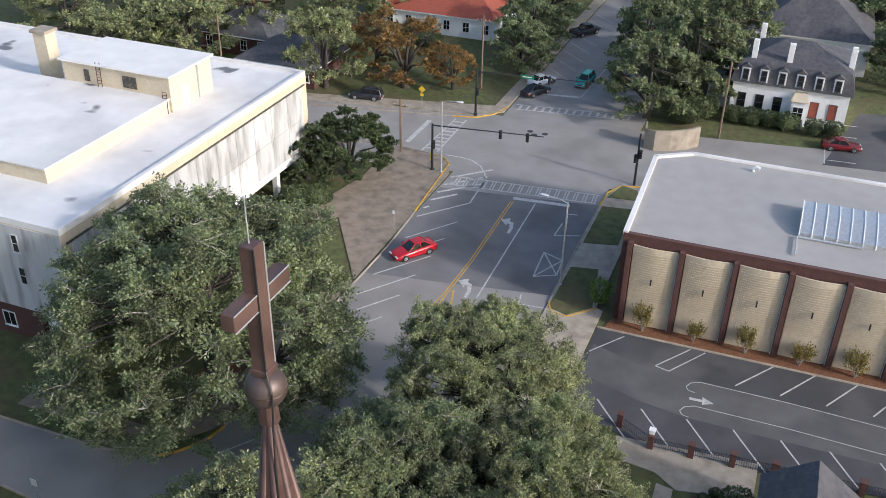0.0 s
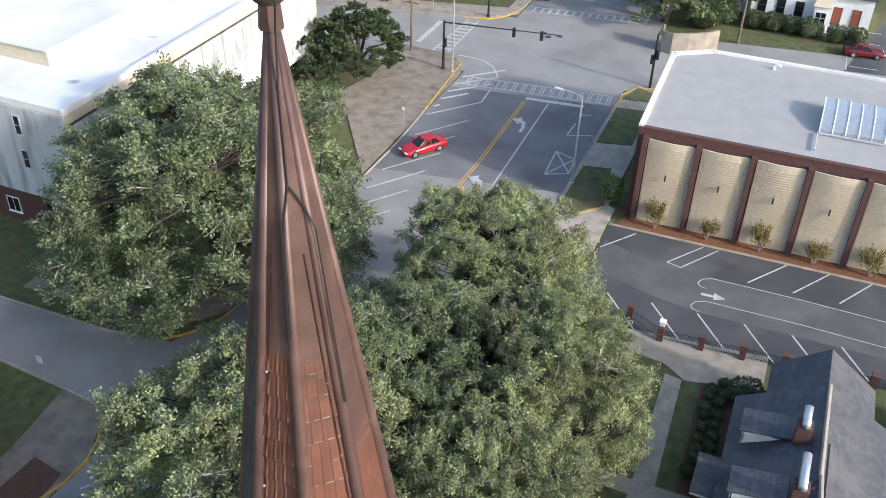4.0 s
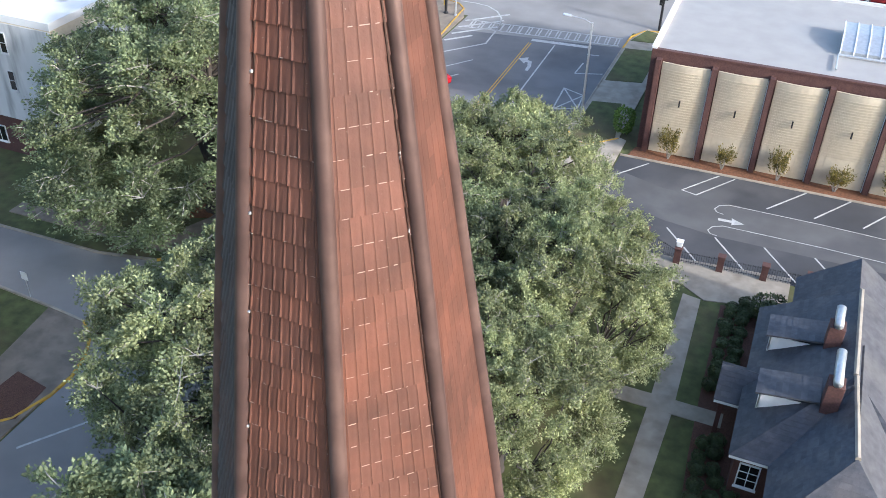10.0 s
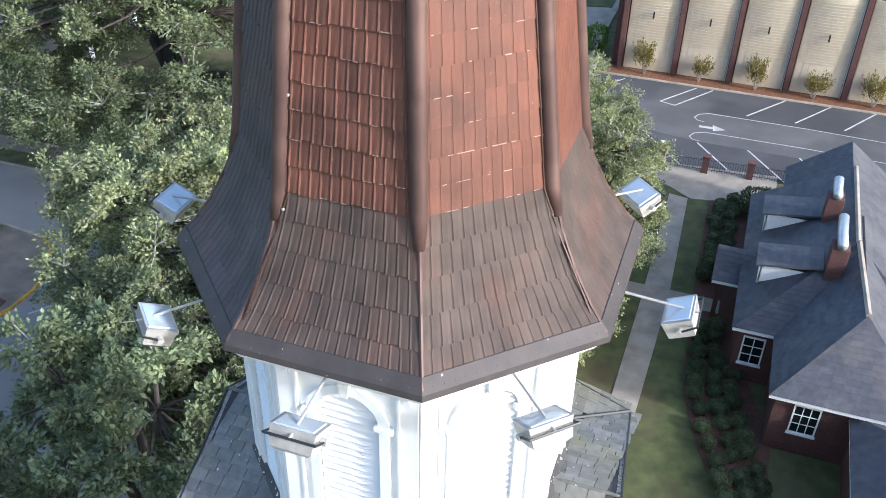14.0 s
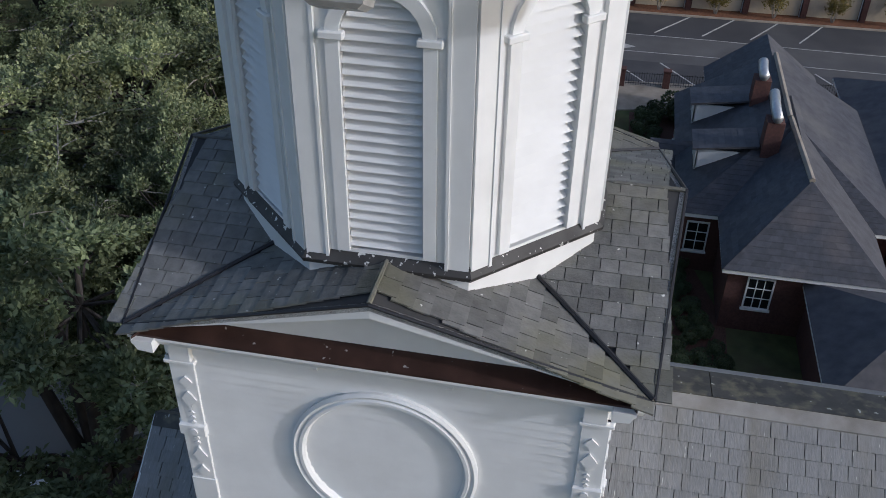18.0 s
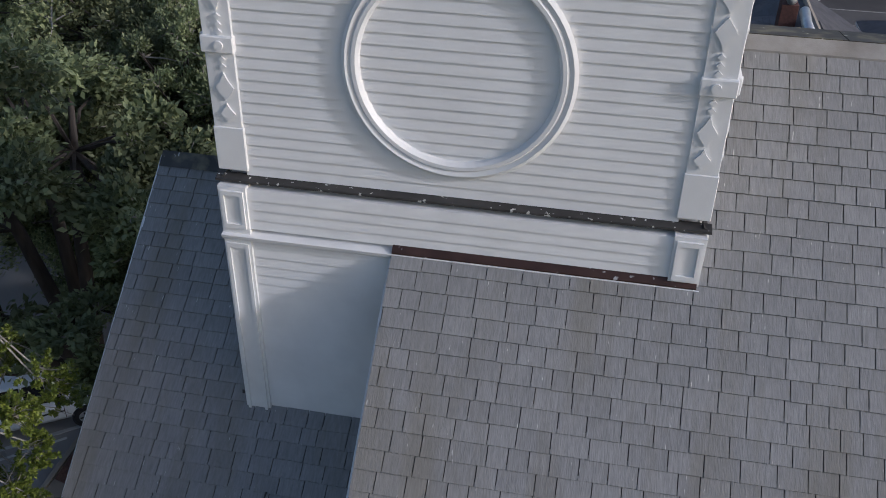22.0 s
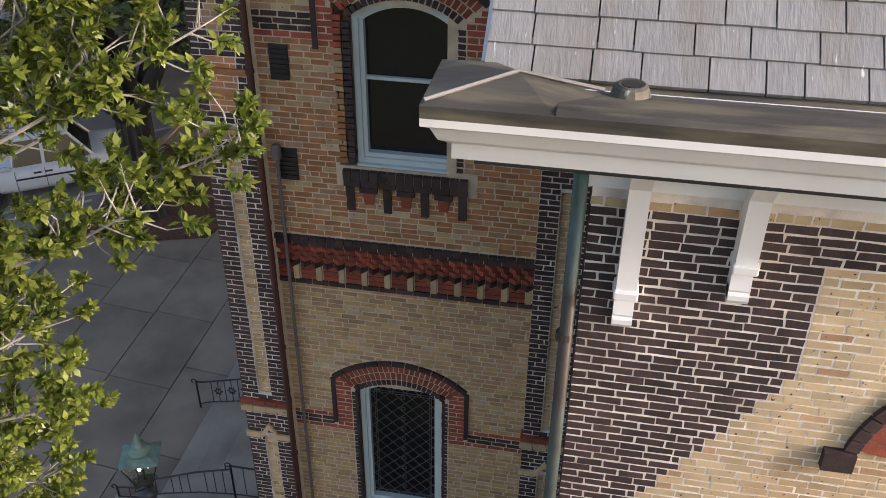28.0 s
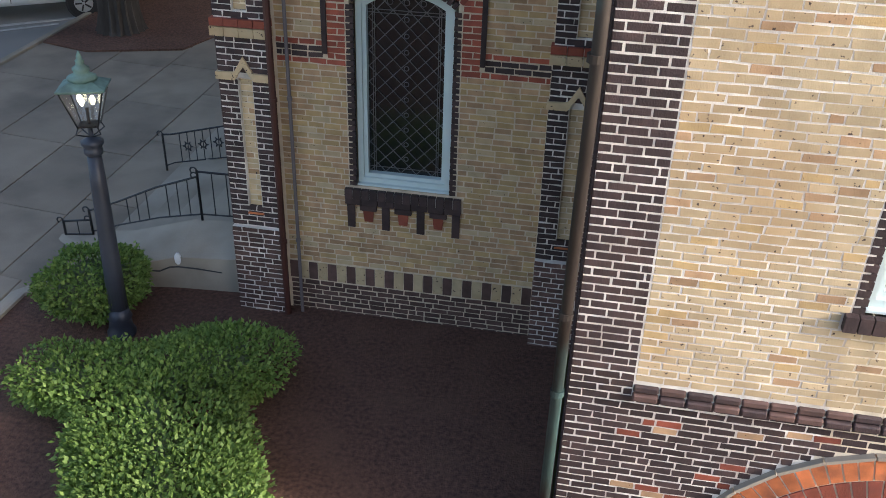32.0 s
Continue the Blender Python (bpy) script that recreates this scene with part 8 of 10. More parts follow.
def unit(g, n):
    v = g.normal(size=(n, 3))
    return v / np.linalg.norm(v, axis=1)[:, None]


def hang(name, me, parent, label=""):
    ob = new(name, me)
    ob.parent = parent
    ORIGIN[ob] = ORIGIN[parent]
    return tagged(ob, label)


def clump_leaves(g, centres, radii, per, size, sprays=9):
    """Leaf places over clumps: each clump is a tuft of sprays that reach out and up, with gaps between."""
    C, D, N, stems = [], [], [], []
    for c, r in zip(centres, radii):
        for j in range(sprays):
            d = unit(g, 1)[0]
            d[2] = abs(d[2]) * 0.8 - 0.12
            reach = r * (0.75 + 0.75 * g.random())
            k = max(5, int(per / sprays * (r / radii.mean()) * (0.5 + g.random())))
            s = 0.25 + 0.75 * g.random(k) ** 0.7
            sag = np.array([0, 0, 0.12 * r])
            p = c + d * (reach * s)[:, None] - sag * (s * s)[:, None] + unit(g, k) * (r * (0.12 + 0.28 * g.random(k)))[:, None]
            C.append(p)
            D.append(d * 0.9 + unit(g, k) * 0.8)
            N.append(d * 0.3 + np.array([0, 0, 0.8]) + unit(g, k) * 0.75)
            stems.append((c, c + d * reach * 0.55, c + d * reach * (1.0 + 0.12 * g.random()) - sag))
    C, D, N = np.concatenate(C), np.concatenate(D), np.concatenate(N)
    L = size * (0.6 + 0.8 * g.random(len(C)))
    return C, D, N, L, stems


def crown_tree(seed, R, H, leaf, per, count, size, label, category="tree", bare=0.0, upright=0.0, twigs=True, name="oak_tree", skirt=0.22):
    """A broad tree of radius R and height H, standing at the origin."""
    g = np.random.default_rng(seed)
    t = thing(name, (0, 0, 0), label, category)
    r0 = 0.055 * R + 0.08
    fork = H * 0.24
    part("trunk", Tube([(0, 0, -0.2), (0.03, 0, 0.25), (0.08, 0.05, fork * 0.6), (0.1, 0.02, fork)], [r0 * 1.5, r0 * 1.1, r0, r0 * 1.05], 10), BARK, t, "dark rough trunk", smooth=True)
    # clumps over a dome, with an uneven outline
    ga = 2.39996
    centres, radii = [], []
    for i in range(count):
        rho = R * 0.86 * math.sqrt((i + 0.5) / count) * (0.88 + 0.24 * g.random())
        th = i * ga + g.random() * 0.5
        lobes = 1 + 0.13 * math.sin(3 * th + seed) + 0.08 * math.sin(5 * th + 2 * seed)
        rho = min(rho * lobes, R * 0.95)
        q = min(0.98, rho / (R * 1.02))
        dome = math.sqrt(1 - q * q)
        z = H * (0.36 + upright + (0.52 - upright) * dome + 0.2 * (g.random() - 0.5))
        if i % 4 == 3:
            z -= H * 0.2 * (0.4 + g.random())
        if q > 0.75 and g.random() < 0.45:
            z -= H * 0.12
        px, py = rho * math.cos(th), rho * math.sin(th)
        swell = noise.noise(Vector((px * 2.6 / R, py * 2.6 / R, seed * 1.7)))
        if swell < -0.62 and i % 4 != 3:
            continue
        z += H * 0.15 * swell
        centres.append((px, py, max(z, H * 0.24)))
        radii.append(R * (0.065 + 0.075 * g.random()) * (1.0 if count > 60 else 1.3))
    for i in range(count // 2):
        th = i * ga * 1.7 + g.random()
        rho = R * (0.62 + 0.3 * g.random())
        centres.append((rho * math.cos(th), rho * math.sin(th), H * (skirt + 0.2 * g.random())))
        radii.append(R * (0.09 + 0.07 * g.random()))
    centres, radii = np.array(centres), np.array(radii)
    C, D, N, L, stems = clump_leaves(g, centres, radii, per, size)
    tagged(hang("crown", leaf_mesh("crown", C, D, N, L, L * 0.55, leaf), t, "uneven crown of small leaves"), kind="stuff")
    heads = [centres[i] for i in range(2, len(centres), max(1, len(centres) // 8))][:8]
    ends = []
    for c in heads:
        c = Vector(c)
        m = Vector((c.x * 0.4, c.y * 0.4, fork + (c.z - fork) * 0.55))
        part("limb", Tube([(0.1, 0.02, fork * 0.85), m, m.lerp(c, 0.6) + Vector((0, 0, -0.1)), c], [r0 * 0.62, r0 * 0.42, r0 * 0.26, r0 * 0.1], 7), BARK, t, smooth=True)
        ends += [m, m.lerp(c, 0.5)]
    if twigs:
        bm, br = bmesh.new(), bmesh.new()
        for c, r in zip(centres, radii):
            c = Vector(c)
            e = min(ends, key=lambda p: (p - c).length)
            mid_p = e.lerp(c, 0.6) + Vector(g.normal(size=3) * 0.3)
            if c.z > H * 0.45:
                tube(br, [e, mid_p, c], [r0 * 0.16, r0 * 0.1, r0 * 0.05], 4)
        for j, (p0, p1, p2) in enumerate(stems):
            if j % 3 < 2:
                kink = Vector(g.normal(size=3) * 0.06)
                tube(bm, [Vector(p0), Vector(p1) + kink, Vector(p2)], [r0 * 0.06, r0 * 0.045, r0 * 0.022], 3)
        tagged(part("twig", bm, TWIG, t, "pale lichened twigs"), kind="stuff")
        tagged(part("branch", br, BARK, t), kind="stuff")
    return t


OAKS = [crown_tree(3, 8.0, 12.0, OAK_LEAF, 760, 205, 0.15, "broad live oak with grey-green crown and pale twigs"), crown_tree(8, 8.0, 12.0, OAK_LIGHT, 760, 200, 0.15, "live oak with yellow-green ragged crown beside the street")]
used = {}
for x, y, r, top, k, turn in ((-29.6, 43.4, 12.0, 16.5, 0, 0.4), (-2.2, 28, 6.2, 10.2, 1, 1.0), (-8.5, 45, 7.3, 12.2, 1, 2.2), (-1.8, 37, 6.6, 11.5, 1, 4.0), (-9.5, 34, 7, 11.5, 0, 5.1), (-13.3, 23.4, 9.0, 13.0, 1, 2.9), (-38, 18, 8, 11, 0, 1.9), (-8.5, 17.5, 5.5, 12.0, 0, 3.3)):
    ob = copy_thing(OAKS[k], Matrix.Identity(4)) if k in used else OAKS[k]
    used[k] = True
    ob.matrix_basis = Matrix.Translation((x, y, 0)) @ Matrix.Rotation(turn, 4, "Z") @ Matrix.Diagonal((r / 8, r / 8, top / 12, 1))


def set_out(proto, spots, R, H):
    for i, (x, y, r, top) in enumerate(spots):
        m = Matrix.Translation((x, y, 0)) @ Matrix.Rotation(1.7 * i + x, 4, "Z") @ Matrix.Diagonal((r / R, r / R, top / H, 1))
        ob = proto if i == 0 else copy_thing(proto, Matrix.Identity(4))
        ob.matrix_basis = m


far_green = crown_tree(15, 6.0, 9.5, OAK_LEAF, 260, 46, 0.36, "green leafy tree in the far gardens", name="garden_tree")
set_out(far_green, [(-9.4, 113, 6.8, 10.2), (-5.0, 121, 7.2, 12.5), (-12.5, 128, 5.5, 11.5), (-1.5, 132, 7, 12.5), (-29.5, 121.5, 4.8, 8.0), (-31, 131, 6, 9), (-12, 140, 7, 11), (-6, 152, 8, 12), (-33, 146, 7, 10), (-36, 165, 8, 11), (-8, 170, 8, 12), (-31, 185, 8, 12), (-52, 150, 8, 11), (-64, 175, 9, 12), (-86, 160, 9, 12), (-5, 195, 9, 13), (18, 160, 9, 12), (34, 158, 9, 12), (46, 176, 10, 13), (12, 185, 10, 13), (60, 165, 9, 12), (72, 190, 11, 14), (-105, 150, 9, 12), (-120, 175, 10, 13), (-48, 205, 10, 13), (-25, 215, 10, 13), (-75, 215, 11, 14), (0, 230, 11, 14), (30, 225, 11, 14), (58, 230, 11, 14), (90, 215, 11, 14), (-100, 220, 11, 14), (-79, 128, 7, 10), (22, 138, 6, 9)], 6.0, 9.5)
far_light = crown_tree(17, 6.0, 9.5, OAK_LIGHT, 220, 46, 0.34, "yellow-green thin-leaved tree behind the white building", name="garden_tree")
set_out(far_light, [(-72, 118, 7, 11), (-84, 99, 6.5, 9), (-76, 107, 6.5, 10), (-53, 105.5, 5.5, 11.5), (-100, 108, 7, 9), (-62, 128, 7, 10), (-84, 108, 6, 9), (-58, 138, 6, 10), (-96, 125, 8, 11), (-110, 118, 7, 10), (-20, 200, 9, 12), (-44, 180, 8, 11), (20, 205, 9, 12)], 6.0, 9.5)
autumn = crown_tree(19, 5.0, 9.0, AUTUMN_LEAF, 200, 36, 0.3, "thinning orange autumn tree on the lawn", name="autumn_tree", upright=0.05)
set_out(autumn, [(-43, 110, 6.3, 10), (-50, 116, 5, 8.5), (-36.5, 112, 3.5, 6.5), (-24, 240, 8, 11), (-68, 190, 7, 10)], 5.0, 9.0)
evergreen = crown_tree(23, 4.5, 7.5, BOX_LEAF, 620, 36, 0.26, "dense dark evergreen tree beside the white building", name="evergreen_tree", twigs=False)
set_out(evergreen, [(-37.5, 82.0, 5.4, 7.6), (-41.5, 79.5, 4, 6)], 4.5, 7.5)
street_oak = crown_tree(29, 6.0, 12.5, OAK_LEAF, 900, 60, 0.2, "street oak with thick dark trunk in a mulch bed", upright=0.2, skirt=0.5)
street_oak.matrix_basis = Matrix.Translation((-8.95, 10.6, 0.1)) @ Matrix.Rotation(2.0, 4, "Z")
bm = bmesh.new()
rings = []
for z, r in ((-0.1, 0.68), (0.15, 0.54), (0.5, 0.47), (1.0, 0.44), (1.6, 0.43), (2.2, 0.42), (3.0, 0.42)):
    rings.append([Vector(((r * (1 + 0.09 * ((k % 2) * 2 - 1) + 0.1 * noise.noise(Vector((k * 0.9, z * 1.3, 4.0))))) * math.cos(k * math.pi / 17) + 0.03 * z, (r * (1 + 0.09 * ((k % 2) * 2 - 1) + 0.1 * noise.noise(Vector((k * 0.9, z * 1.3, 4.0))))) * math.sin(k * math.pi / 17), z)) for k in range(34)])
loft(bm, rings)
bmesh.ops.recalc_face_normals(bm, faces=bm.faces)
part("trunk_flare", bm, BARK, street_oak, "thick ridged trunk foot")


def bush(name, seed, rx, ry, h, leaf, count, size, label, category="shrub", core=True, group=""):
    """A rounded shrub on the origin."""
    g = np.random.default_rng(seed)
    b = thing(name, (0, 0, 0), label, category, group)
    d = unit(g, count)
    d[:, 2] = d[:, 2] * 0.75 + 0.2
    lump = 1 + 0.09 * np.sin(5 * d[:, 0] + seed) * np.cos(6 * d[:, 1]) + 0.06 * g.normal(size=count)
    C = np.sign(d) * np.abs(d) ** 0.8 * np.array([rx, ry, h * 0.52]) * lump[:, None] + np.array([0, 0, h * 0.48])
    C[:, 2] = np.maximum(C[:, 2], 0.02)
    L = size * (0.6 + 0.8 * g.random(count))
    hang("foliage", leaf_mesh("foliage", C, d + unit(g, count) * 0.9, d * 0.6 + np.array([0, 0, 0.5]) + unit(g, count) * 0.5, L, L * 0.6, leaf), b)
    if core:
        # added solid core closes the gaps; its dark colour stands for inner shade
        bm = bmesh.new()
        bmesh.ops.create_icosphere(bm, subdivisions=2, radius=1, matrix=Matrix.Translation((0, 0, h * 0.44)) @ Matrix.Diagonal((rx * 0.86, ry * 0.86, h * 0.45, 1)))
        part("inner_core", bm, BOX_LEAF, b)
    return b


def set_bushes(proto, spots, rot=1.3):
    for i, (x, y, s, sz) in enumerate(spots):
        m = Matrix.Translation((x, y, 0.03)) @ Matrix.Rotation(rot * i, 4, "Z") @ Matrix.Diagonal((s, s, sz, 1))
        ob = proto if i == 0 else copy_thing(proto, Matrix.Identity(4))
        ob.matrix_basis = m


rnd = random.Random(33)
boxwood = bush("boxwood", 1, 0.55, 0.55, 0.75, BOX_LEAF, 1500, 0.1, "small rounded dark boxwood beside the garden walk", group="boxwoods along the house")
spots = []
edge = lambda y: 6.85 if y > 36 else 6.85 + (36 - y) * 0.07 if y > 29 else 7.34 + (29 - y) * 0.33
for j in range(25):
    y = 22.8 + j * 1.0
    if 34.6 < y < 38.2:
        continue
    for c in range(3 if y < 31 else 2):
        spots.append((edge(y) + 0.45 + 0.85 * c + rnd.uniform(-0.12, 0.12), y + 0.5 * (c % 2) + rnd.uniform(-0.15, 0.15), rnd.uniform(0.55, 0.78), rnd.uniform(0.65, 0.95)))
set_bushes(boxwood, spots)
g = np.random.default_rng(61)
shrub = thing("shrub", (0, 0, 0), "loose yellow-brown shrub against a cream panel", "shrub", "shrubs along the museum wall")
SC, SD = [], []
for j in range(26):
    a, out = j * 2.4, 0.25 + 0.95 * g.random()
    tip = Vector((out * math.cos(a), 0.5 * out * math.sin(a), 1.15 + 1.35 * g.random()))
    if j < 9:
        part("stem", Tube([(0.03 * math.cos(a), 0.03 * math.sin(a), -0.05), tip * 0.5 + Vector((0, 0, 0.1)), tip], [0.03, 0.02, 0.008], 5), TWIG, shrub)
    n = 48
    SC.append(np.array(tip) * (0.62 + 0.42 * g.random((n, 1))) + unit(g, n) * 0.2)
    SD.append(np.array(tip) * 0.4 + unit(g, n) * 0.7)
SC, SD = np.concatenate(SC), np.concatenate(SD)
L = 0.17 * (0.6 + 0.7 * g.random(len(SC)))
tagged(hang("foliage", leaf_mesh("foliage", SC, SD, np.array([0, 0, 0.7]) + unit(g, len(SC)) * 0.6, L, L * 0.5, YELLOW_LEAF), shrub), kind="stuff")
spots = [(-0.45 + 4.33 * j, MF(-0.45 + 4.33 * j) - 0.95, 0.95 + 0.12 * math.sin(5 * j), 1.0 + 0.12 * math.cos(3 * j)) for j in range(10)]
set_bushes(shrub, spots, 3.14159)
conifer = bush("evergreen_shrub", 6, 0.75, 0.75, 2.4, HEDGE_LEAF, 1500, 0.2, "upright evergreen shrub at the building corner", core=False)
set_bushes(conifer, [(-4.9, 67.6, 1, 1)])
dark_bush = bush("garden_shrub", 7, 1.3, 1.3, 2.1, BOX_LEAF, 1800, 0.2, "dark clipped shrub before a house")
spots = [(1.2 + 2.2 * j + (1.3 if j > 3 else 0), 116.0 + 0.3 * math.sin(j), rnd.uniform(0.75, 1.1), rnd.uniform(0.8, 1.05)) for j in range(6)] + [(-4.2, 113, 1.3, 1.6), (-2.6, 116, 1.2, 1.3), (-37.5, 74.5, 1.1, 0.9), (-39.5, 73.5, 1.2, 0.9), (9.6, 46.5, 0.8, 0.8), (-39.8, 42.5, 1.2, 0.8), (-41, 47, 1.2, 0.8), (-47, 128, 1.5, 1), (-52, 129, 1.5, 1)]
set_bushes(dark_bush, spots)

# hedges in the church bed
round_bush = bush("round_hedge", 9, 0.64, 0.64, 0.82, HEDGE_LEAF, 9500, 0.055, "round clipped bright green bush beside the lamp post")
round_bush.matrix_basis = Matrix.Translation((-3.55, -0.66, 0.03))
HEDGE = [(-2.4, -2.6, -3.1, -2.5, 0.5), (-1.7, -2.2, -0.95, -1.75, 0.6), (-2.3, -2.45, -1.5, -2.3, 0.6), (-1.7, -2.8, -0.4, -4.9, 0.86)]
g = np.random.default_rng(40)
hedge = thing("hedge", (0, 0, 0), "low branching bright green hedge in the mulch bed", "hedge")
HC, HD = [], []
for j, (x0, y0, x1, y1, r) in enumerate(HEDGE):
    n = int(13000 * (math.hypot(x1 - x0, y1 - y0) + r) * r / 1.4)
    f = g.random(n) * 1.0
    d = unit(g, n)
    d[:, 2] = d[:, 2] * 0.7 + 0.3
    base_p = np.stack([x0 + (x1 - x0) * f, y0 + (y1 - y0) * f, np.full(n, 0.3)], 1)
    lump = 1 + 0.07 * np.sin(9 * base_p[:, 0] + 5 * d[:, 1]) * np.cos(8 * base_p[:, 1]) + 0.055 * g.normal(size=n)
    p = base_p + np.sign(d) * np.abs(d) ** 0.75 * np.array([r, r, 0.36]) * lump[:, None]
    keep = np.ones(n, bool)
    for q, (a0, b0, a1, b1, r2) in enumerate(HEDGE):
        if q != j:
            ux, uy = a1 - a0, b1 - b0
            s = np.clip(((p[:, 0] - a0) * ux + (p[:, 1] - b0) * uy) / (ux * ux + uy * uy), 0, 1)
            keep &= ((p[:, 0] - a0 - s * ux) ** 2 + (p[:, 1] - b0 - s * uy) ** 2 > (r2 * 0.85) ** 2) | (p[:, 2] > 0.58)
    keep &= p[:, 2] > 0.06
    HC.append(p[keep])
    HD.append(d[keep])
    # dark tube added inside each arm, coloured as the shade behind the leaves
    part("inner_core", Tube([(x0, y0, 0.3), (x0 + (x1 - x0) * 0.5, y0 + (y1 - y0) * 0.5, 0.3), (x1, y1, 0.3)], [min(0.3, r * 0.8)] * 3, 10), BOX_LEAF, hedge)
HC, HD = np.concatenate(HC), np.concatenate(HD)
L = 0.06 * (0.6 + 0.8 * g.random(len(HC)))
hang("foliage", leaf_mesh("foliage", HC, HD + unit(g, len(HC)) * 0.9, HD * 0.5 + np.array([0, 0, 0.6]) + unit(g, len(HC)) * 0.5, L, L * 0.6, HEDGE_LEAF), hedge)

# tree with glossy leaves close to the tower
near = thing("broadleaf_tree", (-4.2, -7.4, 0), "broadleaf tree with glossy yellow-green leaves and pale branches", "tree")
g = np.random.default_rng(51)
root = Vector((-4.2, -7.4, -0.1))
fork = Vector((-3.9, -7.2, 5.6))
part("trunk", Tube([root, root + Vector((0, 0, 0.5)), Vector((-4.1, -7.3, 3)), fork], [0.36, 0.26, 0.22, 0.2], 12), BARK, near, smooth=True)
BOUGHS = [((-1.6, -6.6, 11.6), [(0.75, -6.0, 13.2), (0.8, -5.6, 12.85), (0.35, -6.5, 12.9), (0.15, -5.6, 12.5), (-0.6, -6.2, 13.3), (0.72, -6.1, 12.3)]), ((-0.7, -6.3, 11.6), [(0.75, -5.8, 12.95), (0.92, -5.8, 12.72), (0.7, -5.8, 12.5), (0.88, -5.7, 12.35), (0.6, -5.9, 12.3), (0.52, -5.8, 12.85), (0.98, -5.8, 12.55), (0.5, -5.7, 12.55)]), ((-1.2, -6.5, 10.2), [(1.22, -5.8, 11.85), (1.38, -5.9, 11.35), (0.8, -6.0, 11.75), (1.0, -6.2, 11.15), (0.5, -5.9, 11.9), (0.2, -6.4, 11.6)]), ((-1.6, -6.4, 9.2), [(0.3, -6.4, 10.95), (0.0, -5.8, 10.6), (0.25, -6.1, 10.3), (-0.3, -6.2, 10.9), (0.25, -6.0, 9.75), (-0.2, -5.7, 10.1)]), ((-2.2, -6.3, 8.2), [(0.05, -6.0, 9.45), (-0.4, -6.0, 9.1), (-0.3, -5.8, 8.75), (-0.7, -6.2, 9.6), (-0.9, -5.9, 8.7), (-1.0, -6.4, 10.4)]), ((-3.4, -6.6, 9.5), [(-1.8, -6.5, 11.2), (-2.4, -5.6, 11.5), (-1.9, -6.0, 9.6), (-3.4, -6.2, 11.8), (-2.6, -6.9, 12.3), (-1.6, -5.6, 10.4)]), ((-4.6, -7.4, 9.5), [(-5.4, -7.6, 12.3), (-6.0, -6.8, 10.8), (-4.4, -8.4, 11.6), (-4.6, -6.3, 12.4), (-5.6, -8.2, 9.6), (-3.9, -7.5, 12.8)])]
high = np.random.default_rng(77)
for elbow in ((-3.3, -0.8, 10.2), (-3.9, 0.2, 11.6), (-3.1, -0.2, 12.8), (-4.3, 1.2, 10.8), (-3.6, 1.2, 13.2)):
    sprigs = []
    for j in range(9):
        d = unit(high, 1)[0]
        sprigs.append(tuple(np.array((-3.65, 0.2, 11.8)) + (np.array(elbow) - np.array((-3.65, 0.2, 11.8))) * 0.7 + d * np.array((1.1, 1.4, 1.8))))
    BOUGHS.append((elbow, sprigs))
NC, ND, NN = [], [], []
tw = bmesh.new()
for elbow, tips in BOUGHS:
    e = Vector(elbow)
    part("bough", Tube([fork - Vector((0, 0, 0.3)), fork.lerp(e, 0.5) + Vector((0, 0.1, -0.25)), e], [0.09, 0.055, 0.03], 8), TWIG, near, smooth=True)
    for tip in tips:
        t = Vector(tip)
        m = e.lerp(t, 0.55) + Vector(g.normal(size=3) * 0.1)
        tube(tw, [e, m, m.lerp(t, 0.6) + Vector(g.normal(size=3) * 0.05), t], [0.016, 0.012, 0.008, 0.005], 6)
        for j in range(34):
            s = 0.2 + 0.8 * g.random()
            p0 = m.lerp(t, s)
            d = Vector(unit(g, 1)[0]) * 0.6 + (t - m).normalized() * 0.5 + Vector((0, 0, 0.25))
            p1 = p0 + d.normalized() * (0.14 + 0.26 * g.random())
            tube(tw, [p0, p0.lerp(p1, 0.5) + Vector(g.normal(size=3) * 0.02), p1], [0.0045, 0.0035, 0.0025], 4)
            k = 50
            dd = np.array(d.normalized()) * 0.55 + unit(g, k) * 0.9
            NC.append(np.array(p1) - np.array(d.normalized()) * (g.random(k)[:, None] * 0.1))
            ND.append(dd)
            NN.append(np.array([0, 0, 0.9]) + unit(g, k) * 0.5)
        # a bare twig now and then
        if g.random() < 0.1:
            q = t + Vector((0.45, 0.1, -0.2)) + Vector(g.normal(size=3) * 0.12)
            tube(tw, [t, t.lerp(q, 0.5) + Vector((0, 0, 0.05)), q], [0.008, 0.006, 0.003], 4)
            for j in range(4):
                p0 = t.lerp(q, 0.4 + 0.15 * j)
                tube(tw, [p0, p0 + Vector(g.normal(size=3) * 0.08) + Vector((0.08, 0, 0))], [0.004, 0.002], 3)
tagged(part("twig", tw, TWIG, near, "pale branching twigs"), kind="stuff")
NC, ND, NN = np.concatenate(NC), np.concatenate(ND), np.concatenate(NN)
L = 0.062 * (0.65 + 0.6 * g.random(len(NC)))
near_leaves = leaf_mesh("foliage", NC - np.array([-4.2, -7.4, 0]), ND, NN, L, L * 0.52, NEAR_LEAF)
hang("foliage", near_leaves, near, "glossy oval leaves")
